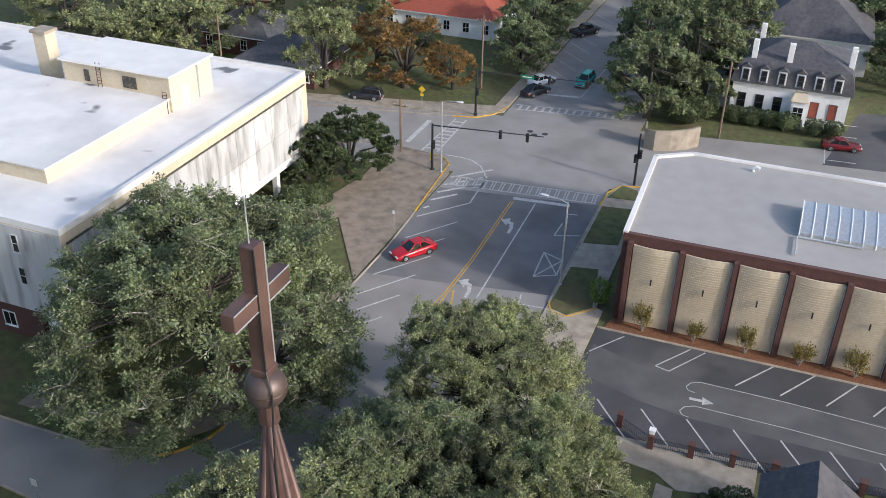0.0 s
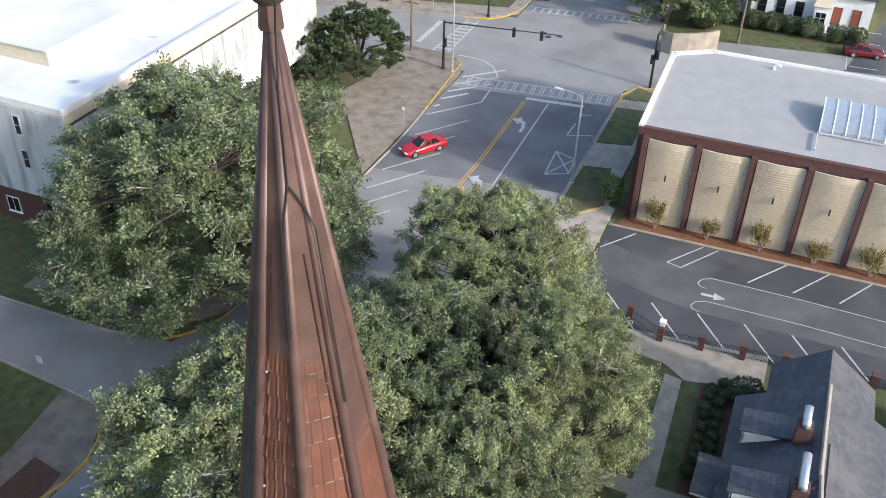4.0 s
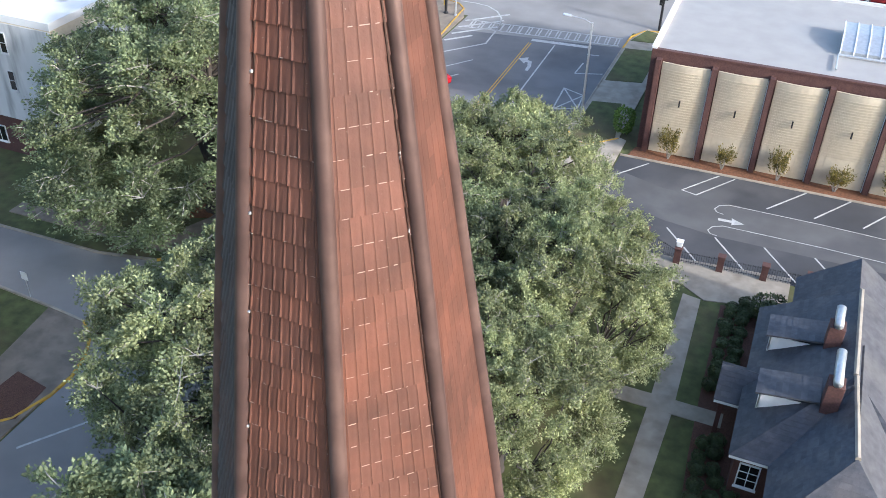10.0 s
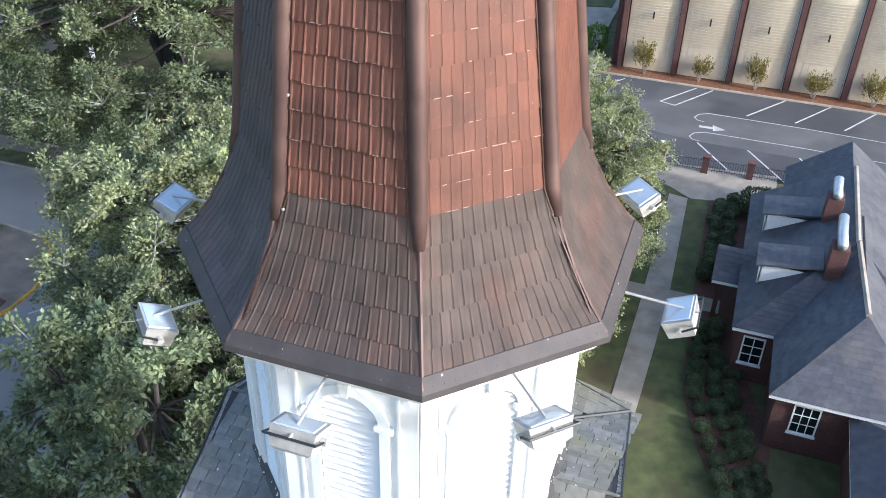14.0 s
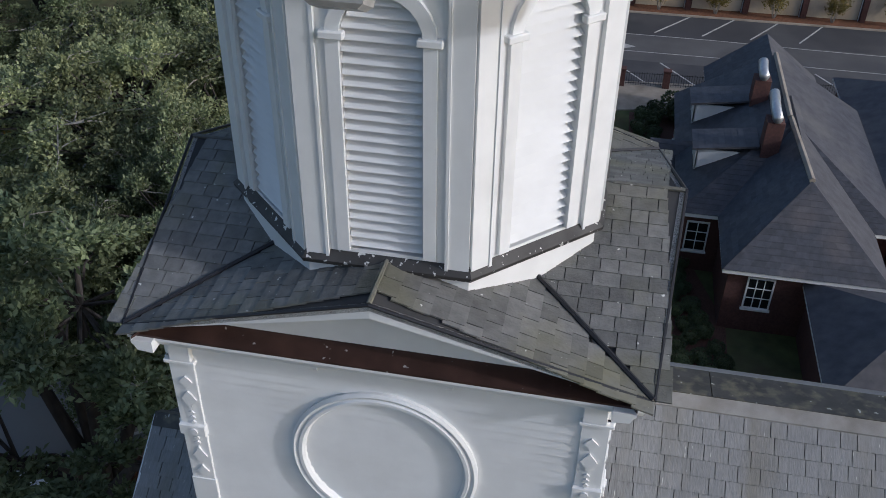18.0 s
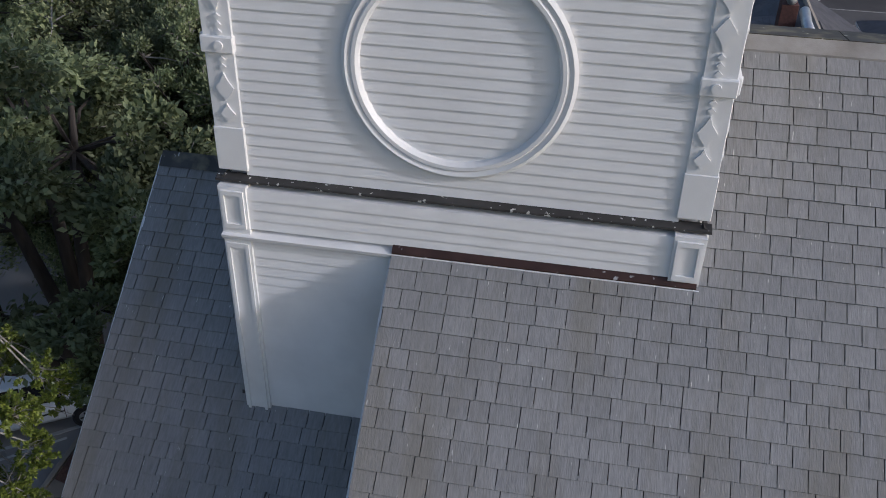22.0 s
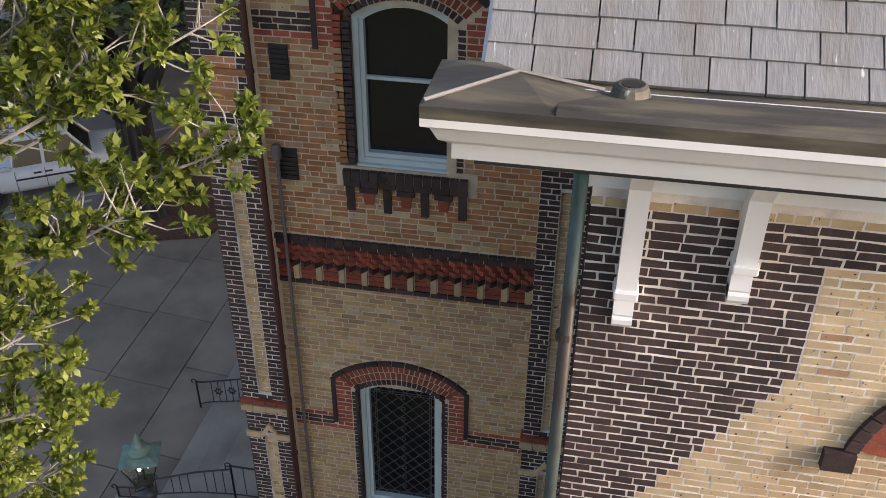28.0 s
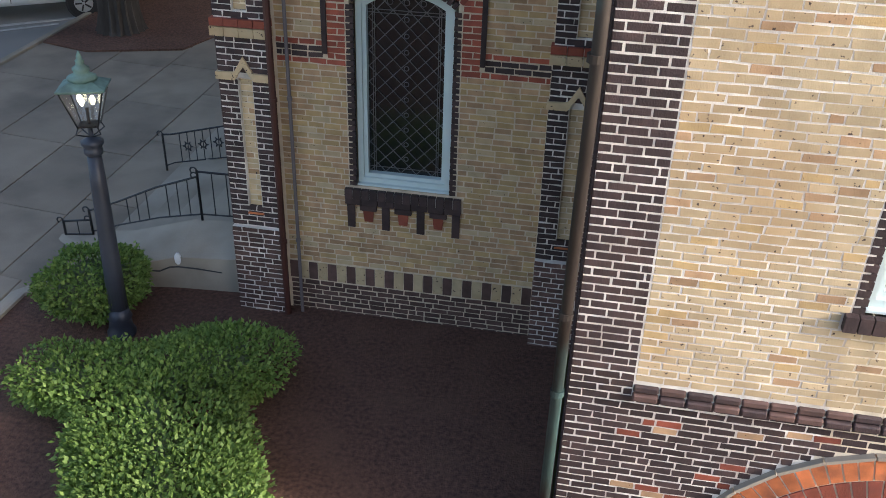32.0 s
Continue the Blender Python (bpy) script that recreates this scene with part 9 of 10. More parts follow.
# ---- vehicles ----
def wheel(c, axis, r, car_ob):
    """A wheel at c, standing across axis."""
    a = Vector(axis)
    w = part("wheel", Tube([c - a * 0.1, c - a * 0.085, c + a * 0.085, c + a * 0.1], [r * 0.94, r, r, r * 0.94], 18), RUBBER, car_ob)
    part("rim", Tube([c + a * 0.06, c + a * 0.106, c + a * 0.112], [r * 0.62, r * 0.62, r * 0.5], 14), GALV, w, "silver wheel rim")
    bm = bmesh.new()
    for i in range(5):
        q = 2 * math.pi * i / 5
        up = Vector((0, 0, 1))
        fwd = a.cross(up)
        d = fwd * math.cos(q) + up * math.sin(q)
        tube(bm, [c + a * 0.118 + d * r * 0.1, c + a * 0.118 + d * r * 0.55], r * 0.07, 4)
    part("spoke", bm, BLACK, w)
    return w


def car(x, y, heading, paint, label, length=4.65, width=1.8, height=1.45, kind="sedan", category="car"):
    """A parked vehicle, nose towards heading (degrees from +x)."""
    c = thing("car" if kind != "pickup" else "pickup_truck", (0, 0, 0), label, category)
    L, W = length / 2, width / 2
    r = 0.32 if kind == "sedan" else 0.38
    if kind == "sedan":
        belt, hood, deck, low = 0.62 * height, 0.56 * height, 0.64 * height, 0.2
        st = [(-L, 0.8, 0.35, deck - 0.16), (-L + 0.1, 0.92, 0.24, deck - 0.03), (-L * 0.62, 0.99, low, deck + 0.02), (-L * 0.3, 1.0, low, belt + 0.02), (L * 0.12, 1.0, low, belt), (L * 0.36, 0.99, low, hood + 0.05), (L * 0.75, 0.95, low, hood - 0.06), (L - 0.1, 0.86, 0.26, hood - 0.2), (L, 0.74, 0.34, hood - 0.3)]
        glass0, glass1 = (-L * 0.74, L * 0.4), (-L * 0.42, L * 0.06)
    elif kind == "suv":
        belt, hood, deck, low = 0.6 * height, 0.56 * height, 0.6 * height, 0.24
        st = [(-L, 0.85, 0.4, deck - 0.1), (-L + 0.08, 0.95, 0.28, deck), (-L * 0.6, 1.0, low, belt), (L * 0.12, 1.0, low, belt), (L * 0.4, 0.99, low, hood + 0.04), (L * 0.8, 0.95, low, hood - 0.06), (L - 0.08, 0.86, 0.3, hood - 0.16), (L, 0.76, 0.38, hood - 0.28)]
        glass0, glass1 = (-L * 0.97, L * 0.44), (-L * 0.84, L * 0.14)
    else:
        belt, hood, deck, low = 1.12, 1.1, 1.08, 0.42
        st = [(-L, 0.96, 0.62, deck), (-L + 0.06, 0.99, 0.5, deck + 0.02), (-L * 0.3, 1.0, low, deck + 0.03), (-L * 0.26, 1.0, low, belt), (L * 0.38, 1.0, low, belt), (L * 0.46, 0.99, low, hood + 0.03), (L * 0.86, 0.97, low, hood - 0.05), (L - 0.08, 0.93, 0.5, hood - 0.12), (L, 0.86, 0.6, hood - 0.3)]
        glass0, glass1 = (-L * 0.28, L * 0.47), (-L * 0.22, L * 0.27)
    bm = bmesh.new()
    rings = []
    for sx, f, z0, z1 in st:
        w = W * f
        rings.append([(sx, -w * 0.93, z0), (sx, -w, z0 + 0.16), (sx, -w, z0 + (z1 - z0) * 0.62), (sx, -w * 0.9, z1 - 0.02), (sx, -w * 0.7, z1 + 0.012), (sx, w * 0.7, z1 + 0.012), (sx, w * 0.9, z1 - 0.02), (sx, w, z0 + (z1 - z0) * 0.62), (sx, w, z0 + 0.16), (sx, w * 0.93, z0)])
    loft(bm, rings)
    bmesh.ops.recalc_face_normals(bm, faces=bm.faces)
    bmesh.ops.subdivide_edges(bm, edges=[e for e in bm.edges if abs(e.verts[0].co.x - e.verts[1].co.x) > 0.3], cuts=1)
    part("body", bm, paint, c, smooth=True)
    # greenhouse: glass below a painted roof with pillars
    g0, g1, zr = glass0, glass1, height
    low_ring = [(g0[0], -W * 0.84), (g0[1], -W * 0.8), (g0[1], W * 0.8), (g0[0], W * 0.84)]
    top_ring = [(g1[0], -W * 0.64), (g1[1], -W * 0.62), (g1[1], W * 0.62), (g1[0], W * 0.64)]
    bm = bmesh.new()
    zb = belt - 0.03
    loft(bm, [[(a, b, zb) for a, b in low_ring], [(a, b, zr - 0.05) for a, b in top_ring]])
    bmesh.ops.recalc_face_normals(bm, faces=bm.faces)
    part("window_glass", bm, GLASS, c, "dark tinted glass")
    bm = bmesh.new()
    loft(bm, [[(a * q, b * q, z) for a, b in [(p[0] - (g1[0] + g1[1]) / 2, p[1]) for p in top_ring]] for q, z in ((1.02, zr - 0.07), (1.03, zr - 0.04), (0.93, zr), (0.6, zr + 0.012))])
    bmesh.ops.translate(bm, verts=bm.verts, vec=((g1[0] + g1[1]) / 2, 0, 0))
    bmesh.ops.recalc_face_normals(bm, faces=bm.faces)
    part("roof", bm, paint, c, smooth=True)
    for s in (-1, 1):
        for (a, b) in zip(low_ring, top_ring):
            if a[1] * s > 0:
                part("pillar", Tube([(a[0], a[1], zb), (b[0], b[1], zr - 0.04)], 0.045, 6), paint, c)
        xm = (g1[0] + g1[1]) / 2
        part("pillar", Tube([(xm - 0.05, s * W * 0.83, zb), (xm, s * W * 0.64, zr - 0.04)], 0.05, 6), paint, c)
        if kind == "pickup":
            part("sill_strip", Box(-L * 0.26, s * W * 1.0 - 0.012, 0.78, L * 0.4, s * W * 1.0 + 0.012, 0.83), BLACK, c)
            for dx in (-L * 0.26, xm - 0.05, L * 0.4):
                part("door_gap", Box(dx - 0.008, s * W - 0.006, 0.5, dx + 0.008, s * W + 0.006, belt - 0.06), BLACK, c)
        for dx in (xm - 0.35, g0[1] - 1.35):
            part("door_handle", Box(dx, s * W * 0.985 - 0.02, belt - 0.2, dx + 0.2, s * W * 0.985 + 0.02, belt - 0.165), BLACK, c)
        part("mirror", Box(g0[1] - 0.4, s * (W + 0.1) - 0.09, belt + 0.02, g0[1] - 0.24, s * (W + 0.1) + 0.09, belt + 0.2, 0.03), paint if kind != "pickup" else BLACK, c)
        part("headlight", Box(L - 0.16, s * W * 0.62 - 0.2, hood - 0.32, L - 0.0, s * W * 0.62 + 0.2, hood - 0.18, 0.03), LAMP_CLEAR, c)
        part("tail_light", Box(-L - 0.012, s * W * 0.74 - 0.14, deck - 0.32, -L + 0.12, s * W * 0.74 + 0.14, deck - 0.14, 0.03), LAMP_RED, c)
        for fx in (0.6, -0.57):
            part("wheel_arch", Tube([(L * fx, s * (W * 0.7), r), (L * fx, s * (W + 0.004), r)], r + 0.06, 18), BLACK, c)
            wheel(Vector((L * fx, s * (W - 0.07), r)), (0, s, 0), r, c)
    part("front_bumper", Box(L - 0.1, -W * 0.78, 0.34, L + 0.03, W * 0.78, 0.5, 0.03), paint if kind == "sedan" else GALV, c)
    part("rear_bumper", Box(-L - 0.03, -W * 0.8, 0.34, -L + 0.1, W * 0.8, 0.52, 0.03), paint if kind == "sedan" else GALV, c)
    part("grille", Box(L - 0.03, -W * 0.4, hood - 0.4, L + 0.015, W * 0.4, hood - 0.26, 0.01), BLACK, c)
    if kind == "pickup":
        part("bed_floor", Box(-L + 0.1, -W * 0.82, deck + 0.012, -L * 0.32, W * 0.82, deck + 0.04), BLACK, c, "dark open truck bed")
        for s in (-1, 1):
            part("bed_rail", Box(-L, s * W * 0.9 - 0.06, deck, -L * 0.28, s * W * 0.9 + 0.06, deck + 0.1, 0.02), paint, c)
        part("tailgate", Box(-L, -W * 0.9, deck, -L + 0.06, W * 0.9, deck + 0.1, 0.02), paint, c)
    c.matrix_basis = Matrix.Translation((x, y, 0.03)) @ Matrix.Rotation(radians(heading), 4, "Z")
    return c


car(-23.9, 69.0, 235, CAR_RED, "bright red sedan parked at an angle by the kerb")
car(-12.5, 11.5, 33, CAR_WHITE, "white crew-cab pickup truck parked under the oak", 5.8, 1.95, 1.85, "pickup", "pickup truck")
car(-25.3, 115.0, 62, CAR_DARK, "dark grey sedan parked beyond the junction")
car(-25.7, 119.2, 62, CAR_WHITE, "white sedan parked beyond the junction")
car(-20.0, 121.6, 265, CAR_TEAL, "teal and white estate car driving up the street", 4.6, 1.8, 1.6, "suv")
car(-25.6, 143.7, 60, CAR_DARK, "dark pickup truck parked far up the street", 5.6, 1.95, 1.8, "pickup", "pickup truck")
car(14.6, 112.6, 10, CAR_WINE, "dark red sedan parked beside the mansion")
car(22, 119, 90, CAR_WHITE, "white car in the lot behind the mansion")
car(-46, 104, 190, CAR_DARK, "dark car behind the autumn tree", 4.6, 1.8, 1.6, "suv")
car(-84, 83, 90, CAR_WHITE, "white car in the yard behind the office building")

# ---- street lamps, signals, poles, signs ----
def cobra(x, y, h, hx, hy):
    p = thing("street_lamp", (x, y, 0), "tall galvanised street lamp with one curved arm", "street lamp")
    part("pole", Tube([(x, y, 0), (x, y, h * 0.5), (x, y, h)], [0.11, 0.095, 0.075], 10), GALV, p)
    part("foot", turned(x, y, [(0.2, 0), (0.2, 0.12), (0.13, 0.2)], 12), GALV, p)
    d = Vector((hx - x, hy - y, 0))
    part("arm", Tube([(x, y, h - 0.1), Vector((x, y, h + 0.15)) + d * 0.35, Vector((x, y, h + 0.22)) + d], [0.05, 0.04, 0.035], 6), GALV, p)
    e = Vector((x, y, h + 0.2)) + d
    u = d.normalized()
    s = Vector((-u.y, u.x, 0))
    bm = bmesh.new()
    loft(bm, [[e + u * a + s * b + Vector((0, 0, c)) for b, c in ((-w, 0), (-w * 0.6, 0.09), (w * 0.6, 0.09), (w, 0), (w * 0.6, -0.07), (-w * 0.6, -0.07))] for a, w in ((-0.15, 0.06), (0.05, 0.14), (0.45, 0.17), (0.62, 0.1))])
    bmesh.ops.recalc_face_normals(bm, faces=bm.faces)
    part("head", bm, LAMP_CLEAR, p, "pale lamp head")


cobra(-9.0, 69.2, 8.8, -11.0, 69.4)
cobra(-28.2, 87.0, 8.7, -26.4, 87.2)
cobra(-9.4, 30.6, 8.9, -11.2, 30.6)


def signal(parent, x, y, z):
    b = part("signal_head", Box(x - 0.17, y - 0.12, z - 0.55, x + 0.17, y + 0.12, z + 0.5, 0.03), BLACK, parent)
    for j in range(3):
        part("signal_hood", Tube([(x, y - 0.12, z - 0.33 + 0.33 * j), (x, y - 0.28, z - 0.35 + 0.33 * j)], 0.11, 8), BLACK, b)


def mast(x, y, h, ex, ey, z, heads, label, sign=None):
    p = thing("signal_mast", (x, y, 0), label, "traffic signal")
    part("pole", Tube([(x, y, 0), (x, y, h)], [0.16, 0.12], 10), BLACK, p)
    part("foot", turned(x, y, [(0.28, 0), (0.28, 0.2), (0.18, 0.3)], 12), BLACK, p)
    part("arm", Tube([(x, y, z), (ex, ey, z + 0.15)], [0.09, 0.05], 8), BLACK, p)
    for f in heads:
        signal(p, x + (ex - x) * f, y + (ey - y) * f - 0.1, z - 0.1)
    signal(p, x + 0.25, y - 0.2, 3.4)
    if sign:
        sx, sy = x + (ex - x) * sign, y + (ey - y) * sign
        sg = part("street_sign", Box(sx - 0.9, sy - 0.15, z - 0.2, sx + 0.9, sy - 0.12, z + 0.25), SIGN_GREEN, p, "green street-name sign")
        part("lettering", Box(sx - 0.6, sy - 0.158, z - 0.03, sx + 0.6, sy - 0.152, z + 0.08), WHITE, sg, "white bar of lettering")


mast(-29.4, 87.2, 5.8, -16.8, 88.8, 5.6, (0.62, 0.86), "black traffic signal mast with long arm over the street")
mast(-30.4, 104.6, 6.3, -14.8, 106.5, 6.0, (0.6, 0.9), "black signal mast arm with green street sign", 0.42)
sp = thing("signal_pole", (-6.9, 92.7, 0), "black traffic signal pole at the pavement corner", "traffic signal")
part("pole", Tube([(-6.9, 92.7, 0), (-6.9, 92.7, 6.3)], [0.15, 0.11], 10), BLACK, sp)
signal(sp, -7.1, 92.5, 3.4)
signal(sp, -6.6, 92.5, 4.0)


def utility(x, y, h):
    p = thing("utility_pole", (x, y, 0), "tall weathered wooden utility pole", "utility pole")
    part("pole", Tube([(x, y, 0), (x, y, h)], [0.16, 0.11], 9), POLE_WOOD, p)
    part("crossarm", Box(x - 0.9, y - 0.06, h - 0.9, x + 0.9, y + 0.06, h - 0.78), POLE_WOOD, p)
    for dx in (-0.8, -0.3, 0.3, 0.8):
        part("insulator", Tube([(x + dx, y, h - 0.78), (x + dx, y, h - 0.6)], 0.05, 6), GALV, p)


for x, y, h in ((-34.7, 90.2, 6.8), (-33, 114, 10.5), (0.2, 110, 10), (-66, 100, 10)):
    utility(x, y, h)
ys = thing("warning_sign", (-38, 104.5, 0), "yellow diamond warning sign over a small plate", "road sign")
part("post", Tube([(-38, 104.5, 0), (-38, 104.5, 2.9)], 0.04, 6), GALV, ys)
part("plate", Solid([(-38, 104.44, 1.95), (-37.5, 104.44, 2.45), (-38, 104.44, 2.95), (-38.5, 104.44, 2.45)], (0, 0.03, 0)), SIGN_YELLOW, ys)
part("lower_plate", Box(-38.25, 104.44, 1.5, -37.75, 104.47, 1.85), SIGN_YELLOW, ys)
ws = thing("street_sign", (-34.3, 29.3, 0), "small white sign on a thin post", "road sign")
part("post", Tube([(-34.3, 29.3, 0), (-34.3, 29.3, 2.1)], 0.03, 6), GALV, ws)
part("plate", Box(-34.55, 29.25, 1.55, -34.05, 29.28, 2.15), WHITE, ws, "white sign plate")
mt = thing("parking_sign", (-27.6, 72.6, 0), "thin grey sign post at the angled stalls", "road sign")
part("post", Tube([(-27.6, 72.6, 0), (-27.6, 72.6, 2.3)], 0.03, 6), GALV, mt)
part("plate", Box(-27.75, 72.55, 1.9, -27.45, 72.58, 2.3), WHITE, mt)
hy = thing("fire_hydrant", (-30.5, 89.6, 0), "small yellow fire hydrant near the corner", "hydrant")
part("body", turned(-30.5, 89.6, [(0.16, 0.1), (0.16, 0.16), (0.11, 0.18), (0.11, 0.6), (0.14, 0.62), (0.12, 0.72), (0.04, 0.82)], 12), SIGN_YELLOW, hy)

# ---- lot fence ----
FENCE = [(0.4, 52.1), (3.0, 50.6), (5.9, 50.8), (8.8, 51.0), (11.7, 51.2), (14.6, 51.4), (17.5, 51.6), (20.4, 51.8)]
fence = thing("lot_fence", (0.4, 52.1, 0), "dark iron fence with brick posts round the lot", "fence")
for (x0, y0), (x1, y1) in zip(FENCE, FENCE[1:]):
    for z in (0.25, 0.95):
        part("rail", Tube([(x0, y0, z), (x1, y1, z)], 0.02, 5), BLACK, fence)
    n = int(math.hypot(x1 - x0, y1 - y0) / 0.16)
    for i in range(1, n):
        x, y = x0 + (x1 - x0) * i / n, y0 + (y1 - y0) * i / n
        part("picket", Box(x - 0.01, y - 0.01, 0.12, x + 0.01, y + 0.01, 1.05), BLACK, fence)
for i, (x, y) in enumerate(FENCE):
    p = part("post", Box(x - 0.22, y - 0.22, 0, x + 0.22, y + 0.22, 1.2), BRICK_FAR, fence, "square brick post")
    part("post_cap", Box(x - 0.27, y - 0.27, 1.2, x + 0.27, y + 0.27, 1.3, 0.02), BRICK_FAR, p)
pl = thing("post_lamp", (3.0, 50.6, 1.3), "white box lamp on a brick fence post", "lamp")
part("stem", Tube([(3, 50.6, 1.3), (3, 50.6, 1.42)], 0.04, 6), BLACK, pl)
part("shade", Box(2.8, 50.4, 1.42, 3.2, 50.8, 1.78, 0.03), WHITE, pl, "white lamp shade")
part("cap", Box(2.76, 50.36, 1.78, 3.24, 50.84, 1.83, 0.01), WHITE, pl)
lay_line([(-12.6, 9.5), (-10.9, 10.95)], 0.1, z=0.036, parent=road, name="stall_line")
lay_line([(-12.9, 6.2), (-10.9, 7.9)], 0.1, z=0.036, parent=road, name="stall_line")
# ---- shingles, slates and metal tiles: pieces last ----
rnd = random.Random(11)


def shingle_mesh(w, h, material, thick):
    me = bpy.data.meshes.new("shingle")
    t0, t1 = thick, 0.003
    vs = [(0, 0, t0), (w, 0, t0), (w, h, t1), (0, h, t1), (0, 0, -0.01), (w, 0, -0.01), (w, h, -0.015), (0, h, -0.015)]
    me.from_pydata(vs, [], [(0, 1, 2, 3), (4, 5, 1, 0), (5, 6, 2, 1), (7, 4, 0, 3)])
    me.materials.append(material)
    return me


def lay(parent, origin, u, v, n, length, depth, expo, widths, material, far_material, inside, near, limit=300, ends=None, thick=0.026):
    """Shingles in courses: u along the eave, v up the slope. near(a, b) says which become parts."""
    o = Vector(origin)
    frame_m = Matrix.Identity(4)
    frame_m.col[0][:3], frame_m.col[1][:3], frame_m.col[2][:3] = u, v, n
    shared, made, verts, faces = {}, 0, [], []
    rows = int(depth / expo) + 1
    for r in range(rows):
        a = -rnd.random() * widths[0]
        while a < length:
            w = rnd.choice(widths)
            first, last = ends(r * expo) if ends else (0.0, length)
            b0, b1 = max(a, first), min(a + w, last)
            a += w
            if b1 - b0 < 0.04:
                continue
            y = r * expo
            if not inside((b0 + b1) / 2, y + expo / 2):
                continue
            ww = b1 - b0 - 0.011
            h = min(expo + 0.05, depth - y + 0.02)
            lift = rnd.uniform(0.0, 0.004)
            place = o + Vector(u) * b0 + Vector(v) * (y + rnd.uniform(-0.004, 0.004)) + Vector(n) * lift
            if made < limit and near((b0 + b1) / 2, y):
                key = (round(ww, 2), round(h, 2))
                if key not in shared:
                    shared[key] = shingle_mesh(ww, h, material, thick)
                piece("shingle", shared[key], parent, Matrix.Translation(place) @ frame_m)
                made += 1
            else:
                k = len(verts)
                p = place - ORIGIN[parent]
                U, V, W = Vector(u), Vector(v), Vector(n)
                verts += [p + W * thick, p + U * ww + W * thick, p + U * ww + V * h + W * 0.003, p + V * h + W * 0.003, p - W * 0.01, p + U * ww - W * 0.01]
                faces += [(k, k + 1, k + 2, k + 3), (k + 4, k + 5, k + 1, k), (k + 5, k + 2, k + 1), (k + 4, k, k + 3)]
    if verts:
        ob = raw("shingle_field", verts, faces, far_material, parent)
        tagged(ob, kind="stuff")


WID = (0.22, 0.3, 0.33, 0.36, 0.4)
v = Vector((0, 1, RS)).normalized()
n = Vector((0, -RS, 1)).normalized()
dep = (RY1 - 0.15 - RY0) / v.y
in_tower = lambda x, y, m=0.03: DX0 - m < x < DX1 + m and y > DY0 - 0.02
lay(nave_roof, (RX0, RY0, rz(RY0)), (1, 0, 0), v, n, RX1 - RX0, dep, 0.222, WID, SHINGLE, SHINGLE_FAR, lambda a, b: not in_tower(RX0 + a, RY0 + b * v.y, -0.16) and not (CHX0 + 0.17 < RX0 + a < CHX1 - 0.17 and CHY0 < RY0 + b * v.y < CHY1), lambda a, b: a < 4.2 and b < 4.6)
v2 = Vector((0, 1, LS)).normalized()
n2 = Vector((0, -LS, 1)).normalized()
lay(left_roof, (LX0, LY0, lz(LY0)), (1, 0, 0), v2, n2, LX1 - LX0, (LY1 - 0.1 - LY0) / v2.y, 0.222, WID, SHINGLE, SHINGLE_FAR, lambda a, b: not in_tower(LX0 + a, LY0 + b * v2.y, 0.0) and (b * v2.y + 0.06) * LS / 0.42 > brow(LX0 + a) - EZ, lambda a, b: True)
for i, (nn, ss, GN, GS) in enumerate(TOP_PLANES):
    up = (Vector((0, 0, ZP - ZC)) - ss * GS).normalized()
    run = (Vector((0, 0, ZP - ZC)) - ss * GS).length
    along = -nn
    nrm = along.cross(up)
    if nrm.z < 0:
        nrm = -nrm
    deep = GN + 0.22
    # a starts at the gable edge and runs inwards; the valley cuts the courses
    o = Vector((AX, AY, ZC)) + nn * deep + ss * GS
    right = along.cross(up).dot(nrm) > 0
    if right:
        lay(toproof, o, along, up, nrm, deep, run, 0.2, (0.22, 0.28, 0.33), SLATE_OLD, SLATE_OLD, lambda a, b: a < 0.22 * b / run + GN and (deep - a) > GN * (1 - b / run) - 0.05 and (deep - a) > 1.5, lambda a, b: i in (0, 1, 2, 3), 150, lambda b: (0.22 * min(1.0, b / run), deep), 0.014)
    else:
        o2 = o + along * deep
        lay(toproof, o2, -along, up, nrm, deep, run, 0.2, (0.22, 0.28, 0.33), SLATE_OLD, SLATE_OLD, lambda a, b: a > GN * (1 - b / run) - 0.05 and a > 1.5, lambda a, b: i in (0, 1, 2, 3), 150, lambda b: (0.0, deep - 0.22 * min(1.0, b / run)), 0.014)

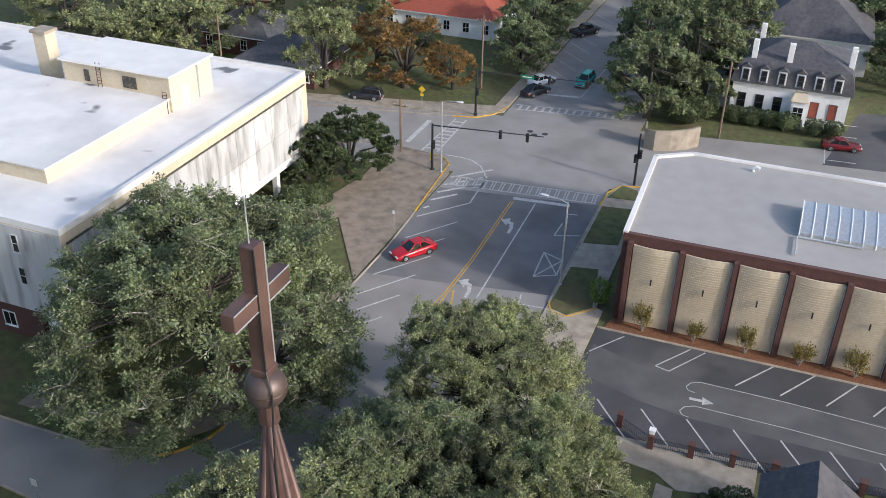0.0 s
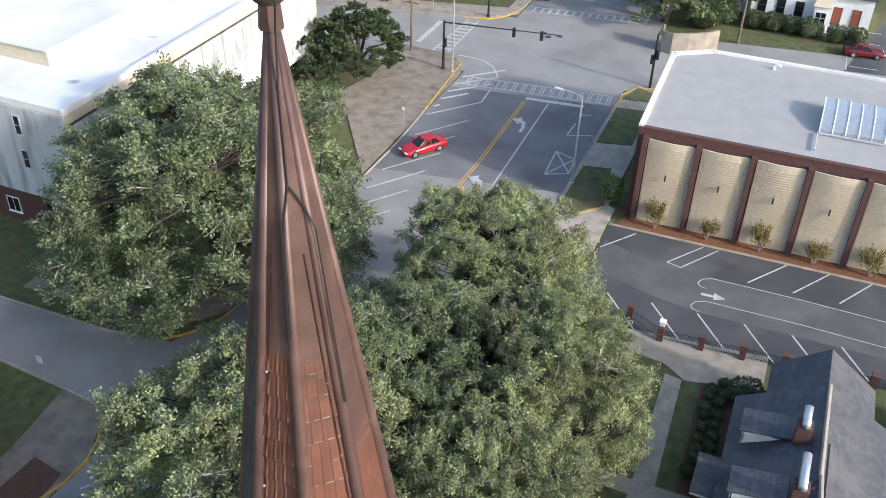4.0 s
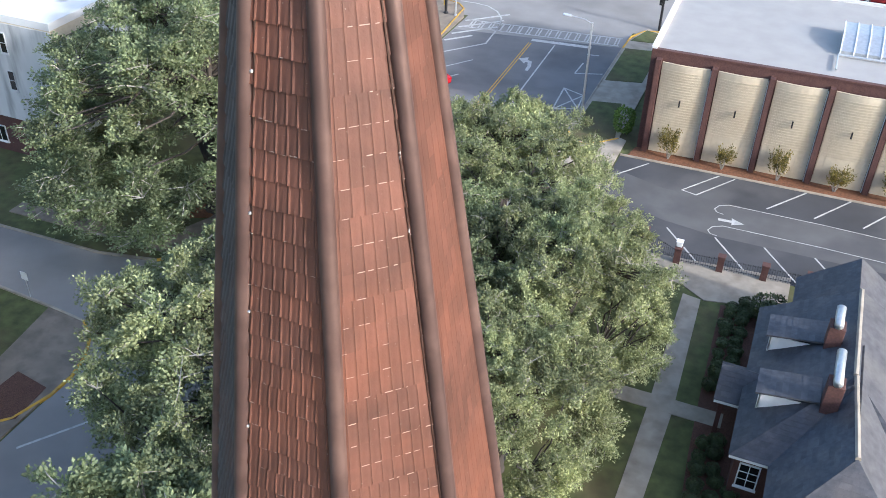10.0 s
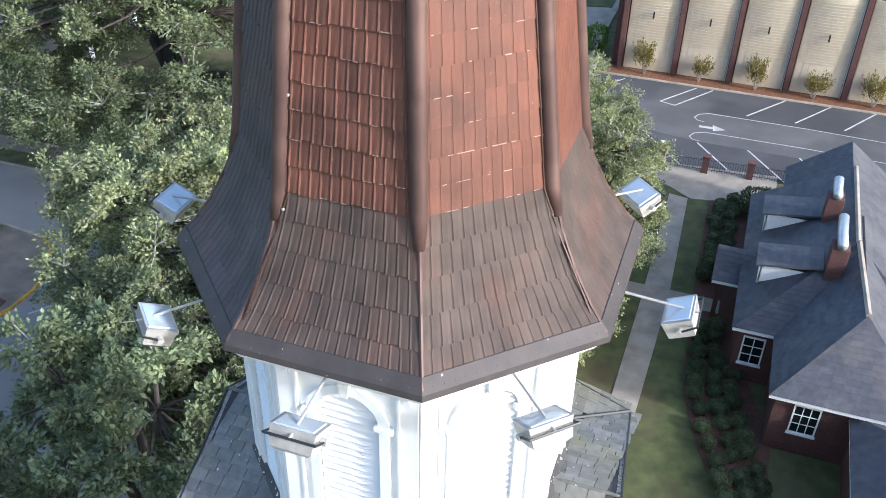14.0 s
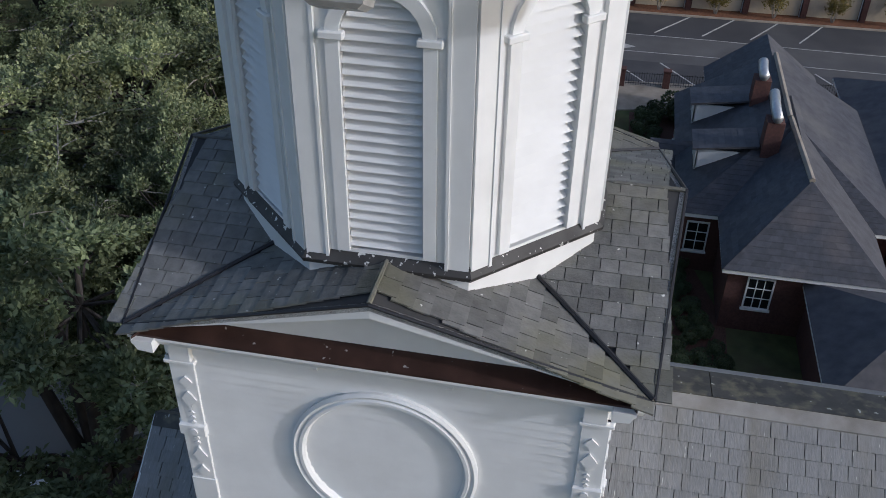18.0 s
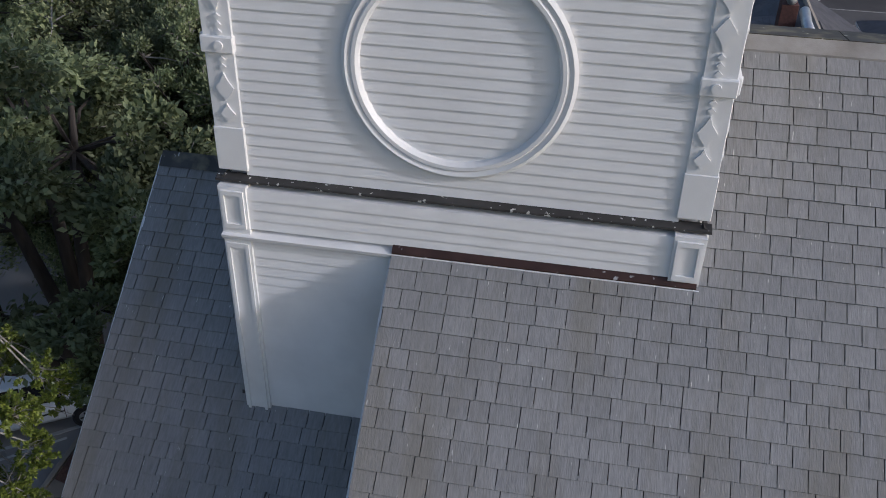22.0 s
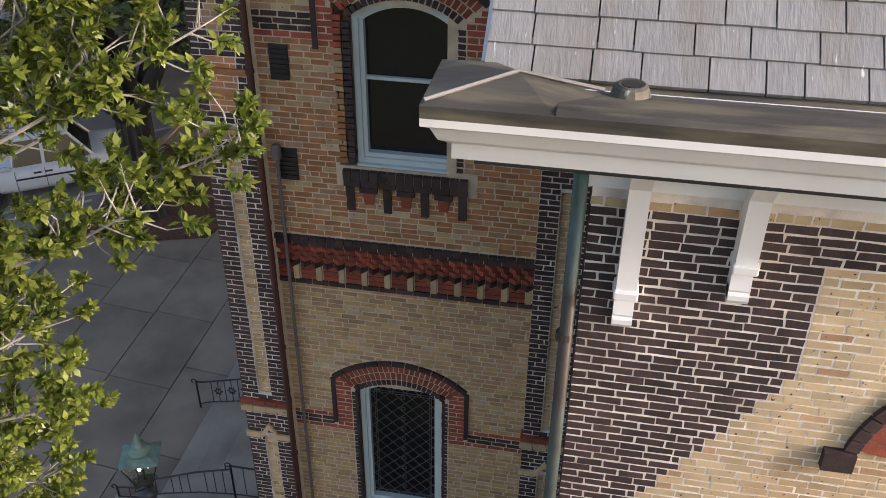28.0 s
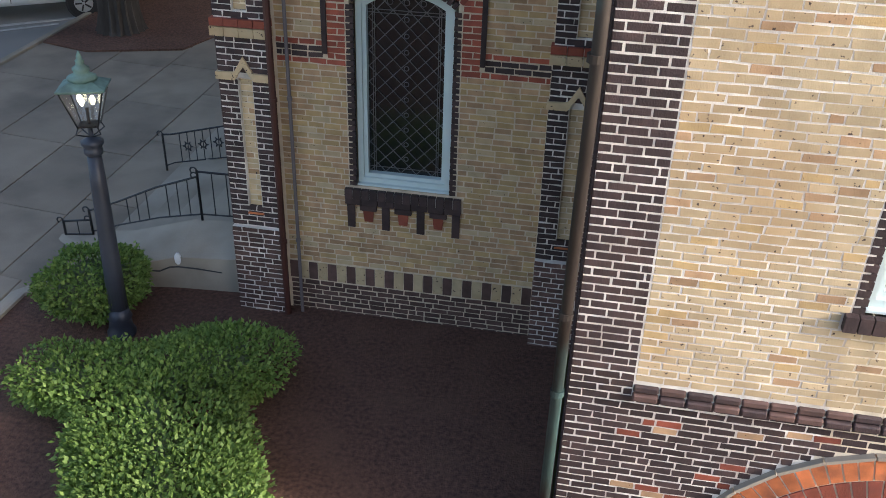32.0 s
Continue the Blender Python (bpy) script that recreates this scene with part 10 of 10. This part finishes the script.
# metal tiles of the spire
made = 0
jv, jf = {RUST_FAR: [], RUST_GREY: [], FLARE: [], JOINT_PALE: []}, {RUST_FAR: [], RUST_GREY: [], FLARE: [], JOINT_PALE: []}
for k in range(8):
    rows = [24.3, 24.6, 24.9, 25.25, 25.58]
    z = 25.9
    while z < 37.3:
        rows.append(z)
        z += 0.315
    for r, (z0, z1) in enumerate(zip(rows, rows[1:])):
        a0, b0 = spire_corner(k, z0), spire_corner(k + 1, z0)
        a1, b1 = spire_corner(k, z1), spire_corner(k + 1, z1)
        width = (b0 - a0).length
        flare = z0 < 25.85
        cnt = max(1, round(width / 0.128))
        off = 0.0
        cuts = sorted({0.0, 1.0, *[min(1.0, max(0.0, c / cnt + off)) for c in range(-1, cnt + 1)]})
        nrm = (b0 - a0).cross(a1 - a0).normalized()
        for c0, c1 in zip(cuts, cuts[1:]):
            if c1 - c0 < 0.02:
                continue
            e = 0.0015 / max(width, 0.1)
            q = [a0.lerp(b0, c0 + e), a0.lerp(b0, c1 - e), a1.lerp(b1, c1 - e), a1.lerp(b1, c0 + e)]
            if k not in (1, 2, 5):
                # ribbed tiles hang to uneven depths
                low = (q[0] - q[3]).normalized() * rnd.uniform(-0.012, 0.012)
                q[0], q[1] = q[0] + low, q[1] + low
            m0, m1 = q[0].lerp(q[1], 0.5), q[3].lerp(q[2], 0.5)
            h0, h1, rib = (0.018, 0.002, 0.009) if flare else (0.003, 0.002, 0.001) if k in (2, 5) else (0.016, 0.002, 0.004) if k == 1 else (0.03, 0.002, 0.013)
            vs = [q[0] + nrm * (h0 + rib), q[0].lerp(q[1], 0.14) + nrm * h0, m0 + nrm * (h0 + 0.5 * rib), q[0].lerp(q[1], 0.86) + nrm * h0, q[1] + nrm * (h0 + rib), q[2] + nrm * (h1 + rib * 0.6), q[3].lerp(q[2], 0.86) + nrm * h1, m1 + nrm * h1, q[3].lerp(q[2], 0.14) + nrm * h1, q[3] + nrm * (h1 + rib * 0.6), q[0] - nrm * 0.02, q[1] - nrm * 0.02]
            fs = [(0, 1, 8, 9), (1, 2, 7, 8), (2, 3, 6, 7), (3, 4, 5, 6), (10, 11, 4, 3), (10, 3, 2), (10, 2, 1), (10, 1, 0), (0, 9, 10), (4, 11, 5)]
            material = FLARE if flare else RUST
            # on some tiles, a pale strip along part of the lower edge
            if rnd.random() < (0.0 if flare else 0.55 if k == 1 else 0.25) and k in (0, 1) and width > 0.25:
                f0 = rnd.random() * 0.5
                f1 = min(1.0, f0 + rnd.uniform(0.2, 0.9))
                ea, eb = q[0].lerp(q[1], f0) + nrm * (h0 + 0.004), q[0].lerp(q[1], f1) + nrm * (h0 + 0.004)
                dn = (q[0] - q[3]).normalized() * rnd.uniform(0.002, 0.006)
                kk = len(jv[JOINT_PALE])
                jv[JOINT_PALE] += [x - ORIGIN[spire] for x in (ea - dn, eb - dn, eb + dn, ea + dn)]
                jf[JOINT_PALE].append((kk + 3, kk + 2, kk + 1, kk))
            if k in (0, 1) and 25.85 < z0 < 32.5 and made < 300:
                me = bpy.data.meshes.new("tile")
                c = q[0]
                me.from_pydata([x - c for x in vs], [], fs)
                me.materials.append(material)
                piece("tile", me, spire, Matrix.Translation(c))
                made += 1
            else:
                # faces 4 to 7 take the darker grey tile colour
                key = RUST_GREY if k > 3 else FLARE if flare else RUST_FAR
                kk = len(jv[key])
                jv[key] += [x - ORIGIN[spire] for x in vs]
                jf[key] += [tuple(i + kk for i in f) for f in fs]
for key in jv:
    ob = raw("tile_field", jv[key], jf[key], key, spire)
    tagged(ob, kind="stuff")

# bricks of the chimney
for (o, u, nn, wd) in (((CHX0, CHY0, 0), (1, 0, 0), (0, -1, 0), CHX1 - CHX0), ((CHX0, CHY1, 0), (0, -1, 0), (-1, 0, 0), CHY1 - CHY0), ((CHX1, CHY0, 0), (0, 1, 0), (1, 0, 0), CHY1 - CHY0)):
    cb = Bricks(o, u, nn)
    for i in range(24):
        cb.course(11.87 + i * CH, [(0, wd, ORANGE)], i, rnd, 0.02 if i in (21, 22) else 0.003)
    cb.finish(chim, (0, wd, 11.8, 13.8), 100)
# white crust where the lowest bricks meet the metal
crust = random.Random(14)
for i in range(16):
    x = CHX0 + (i + crust.uniform(-0.3, 0.3)) * (CHX1 - CHX0) / 16
    h = crust.uniform(0.008, 0.035)
    part("mortar_crust", Solid([(x, CHY0 - 0.012, 11.855), (x + 0.045, CHY0 - 0.014, 11.855), (x + 0.04, CHY0 - 0.012, 11.865 + h), (x + 0.012, CHY0 - 0.011, 11.87 + h * 0.6)], (0, 0.02, 0)), MORTAR, chim)
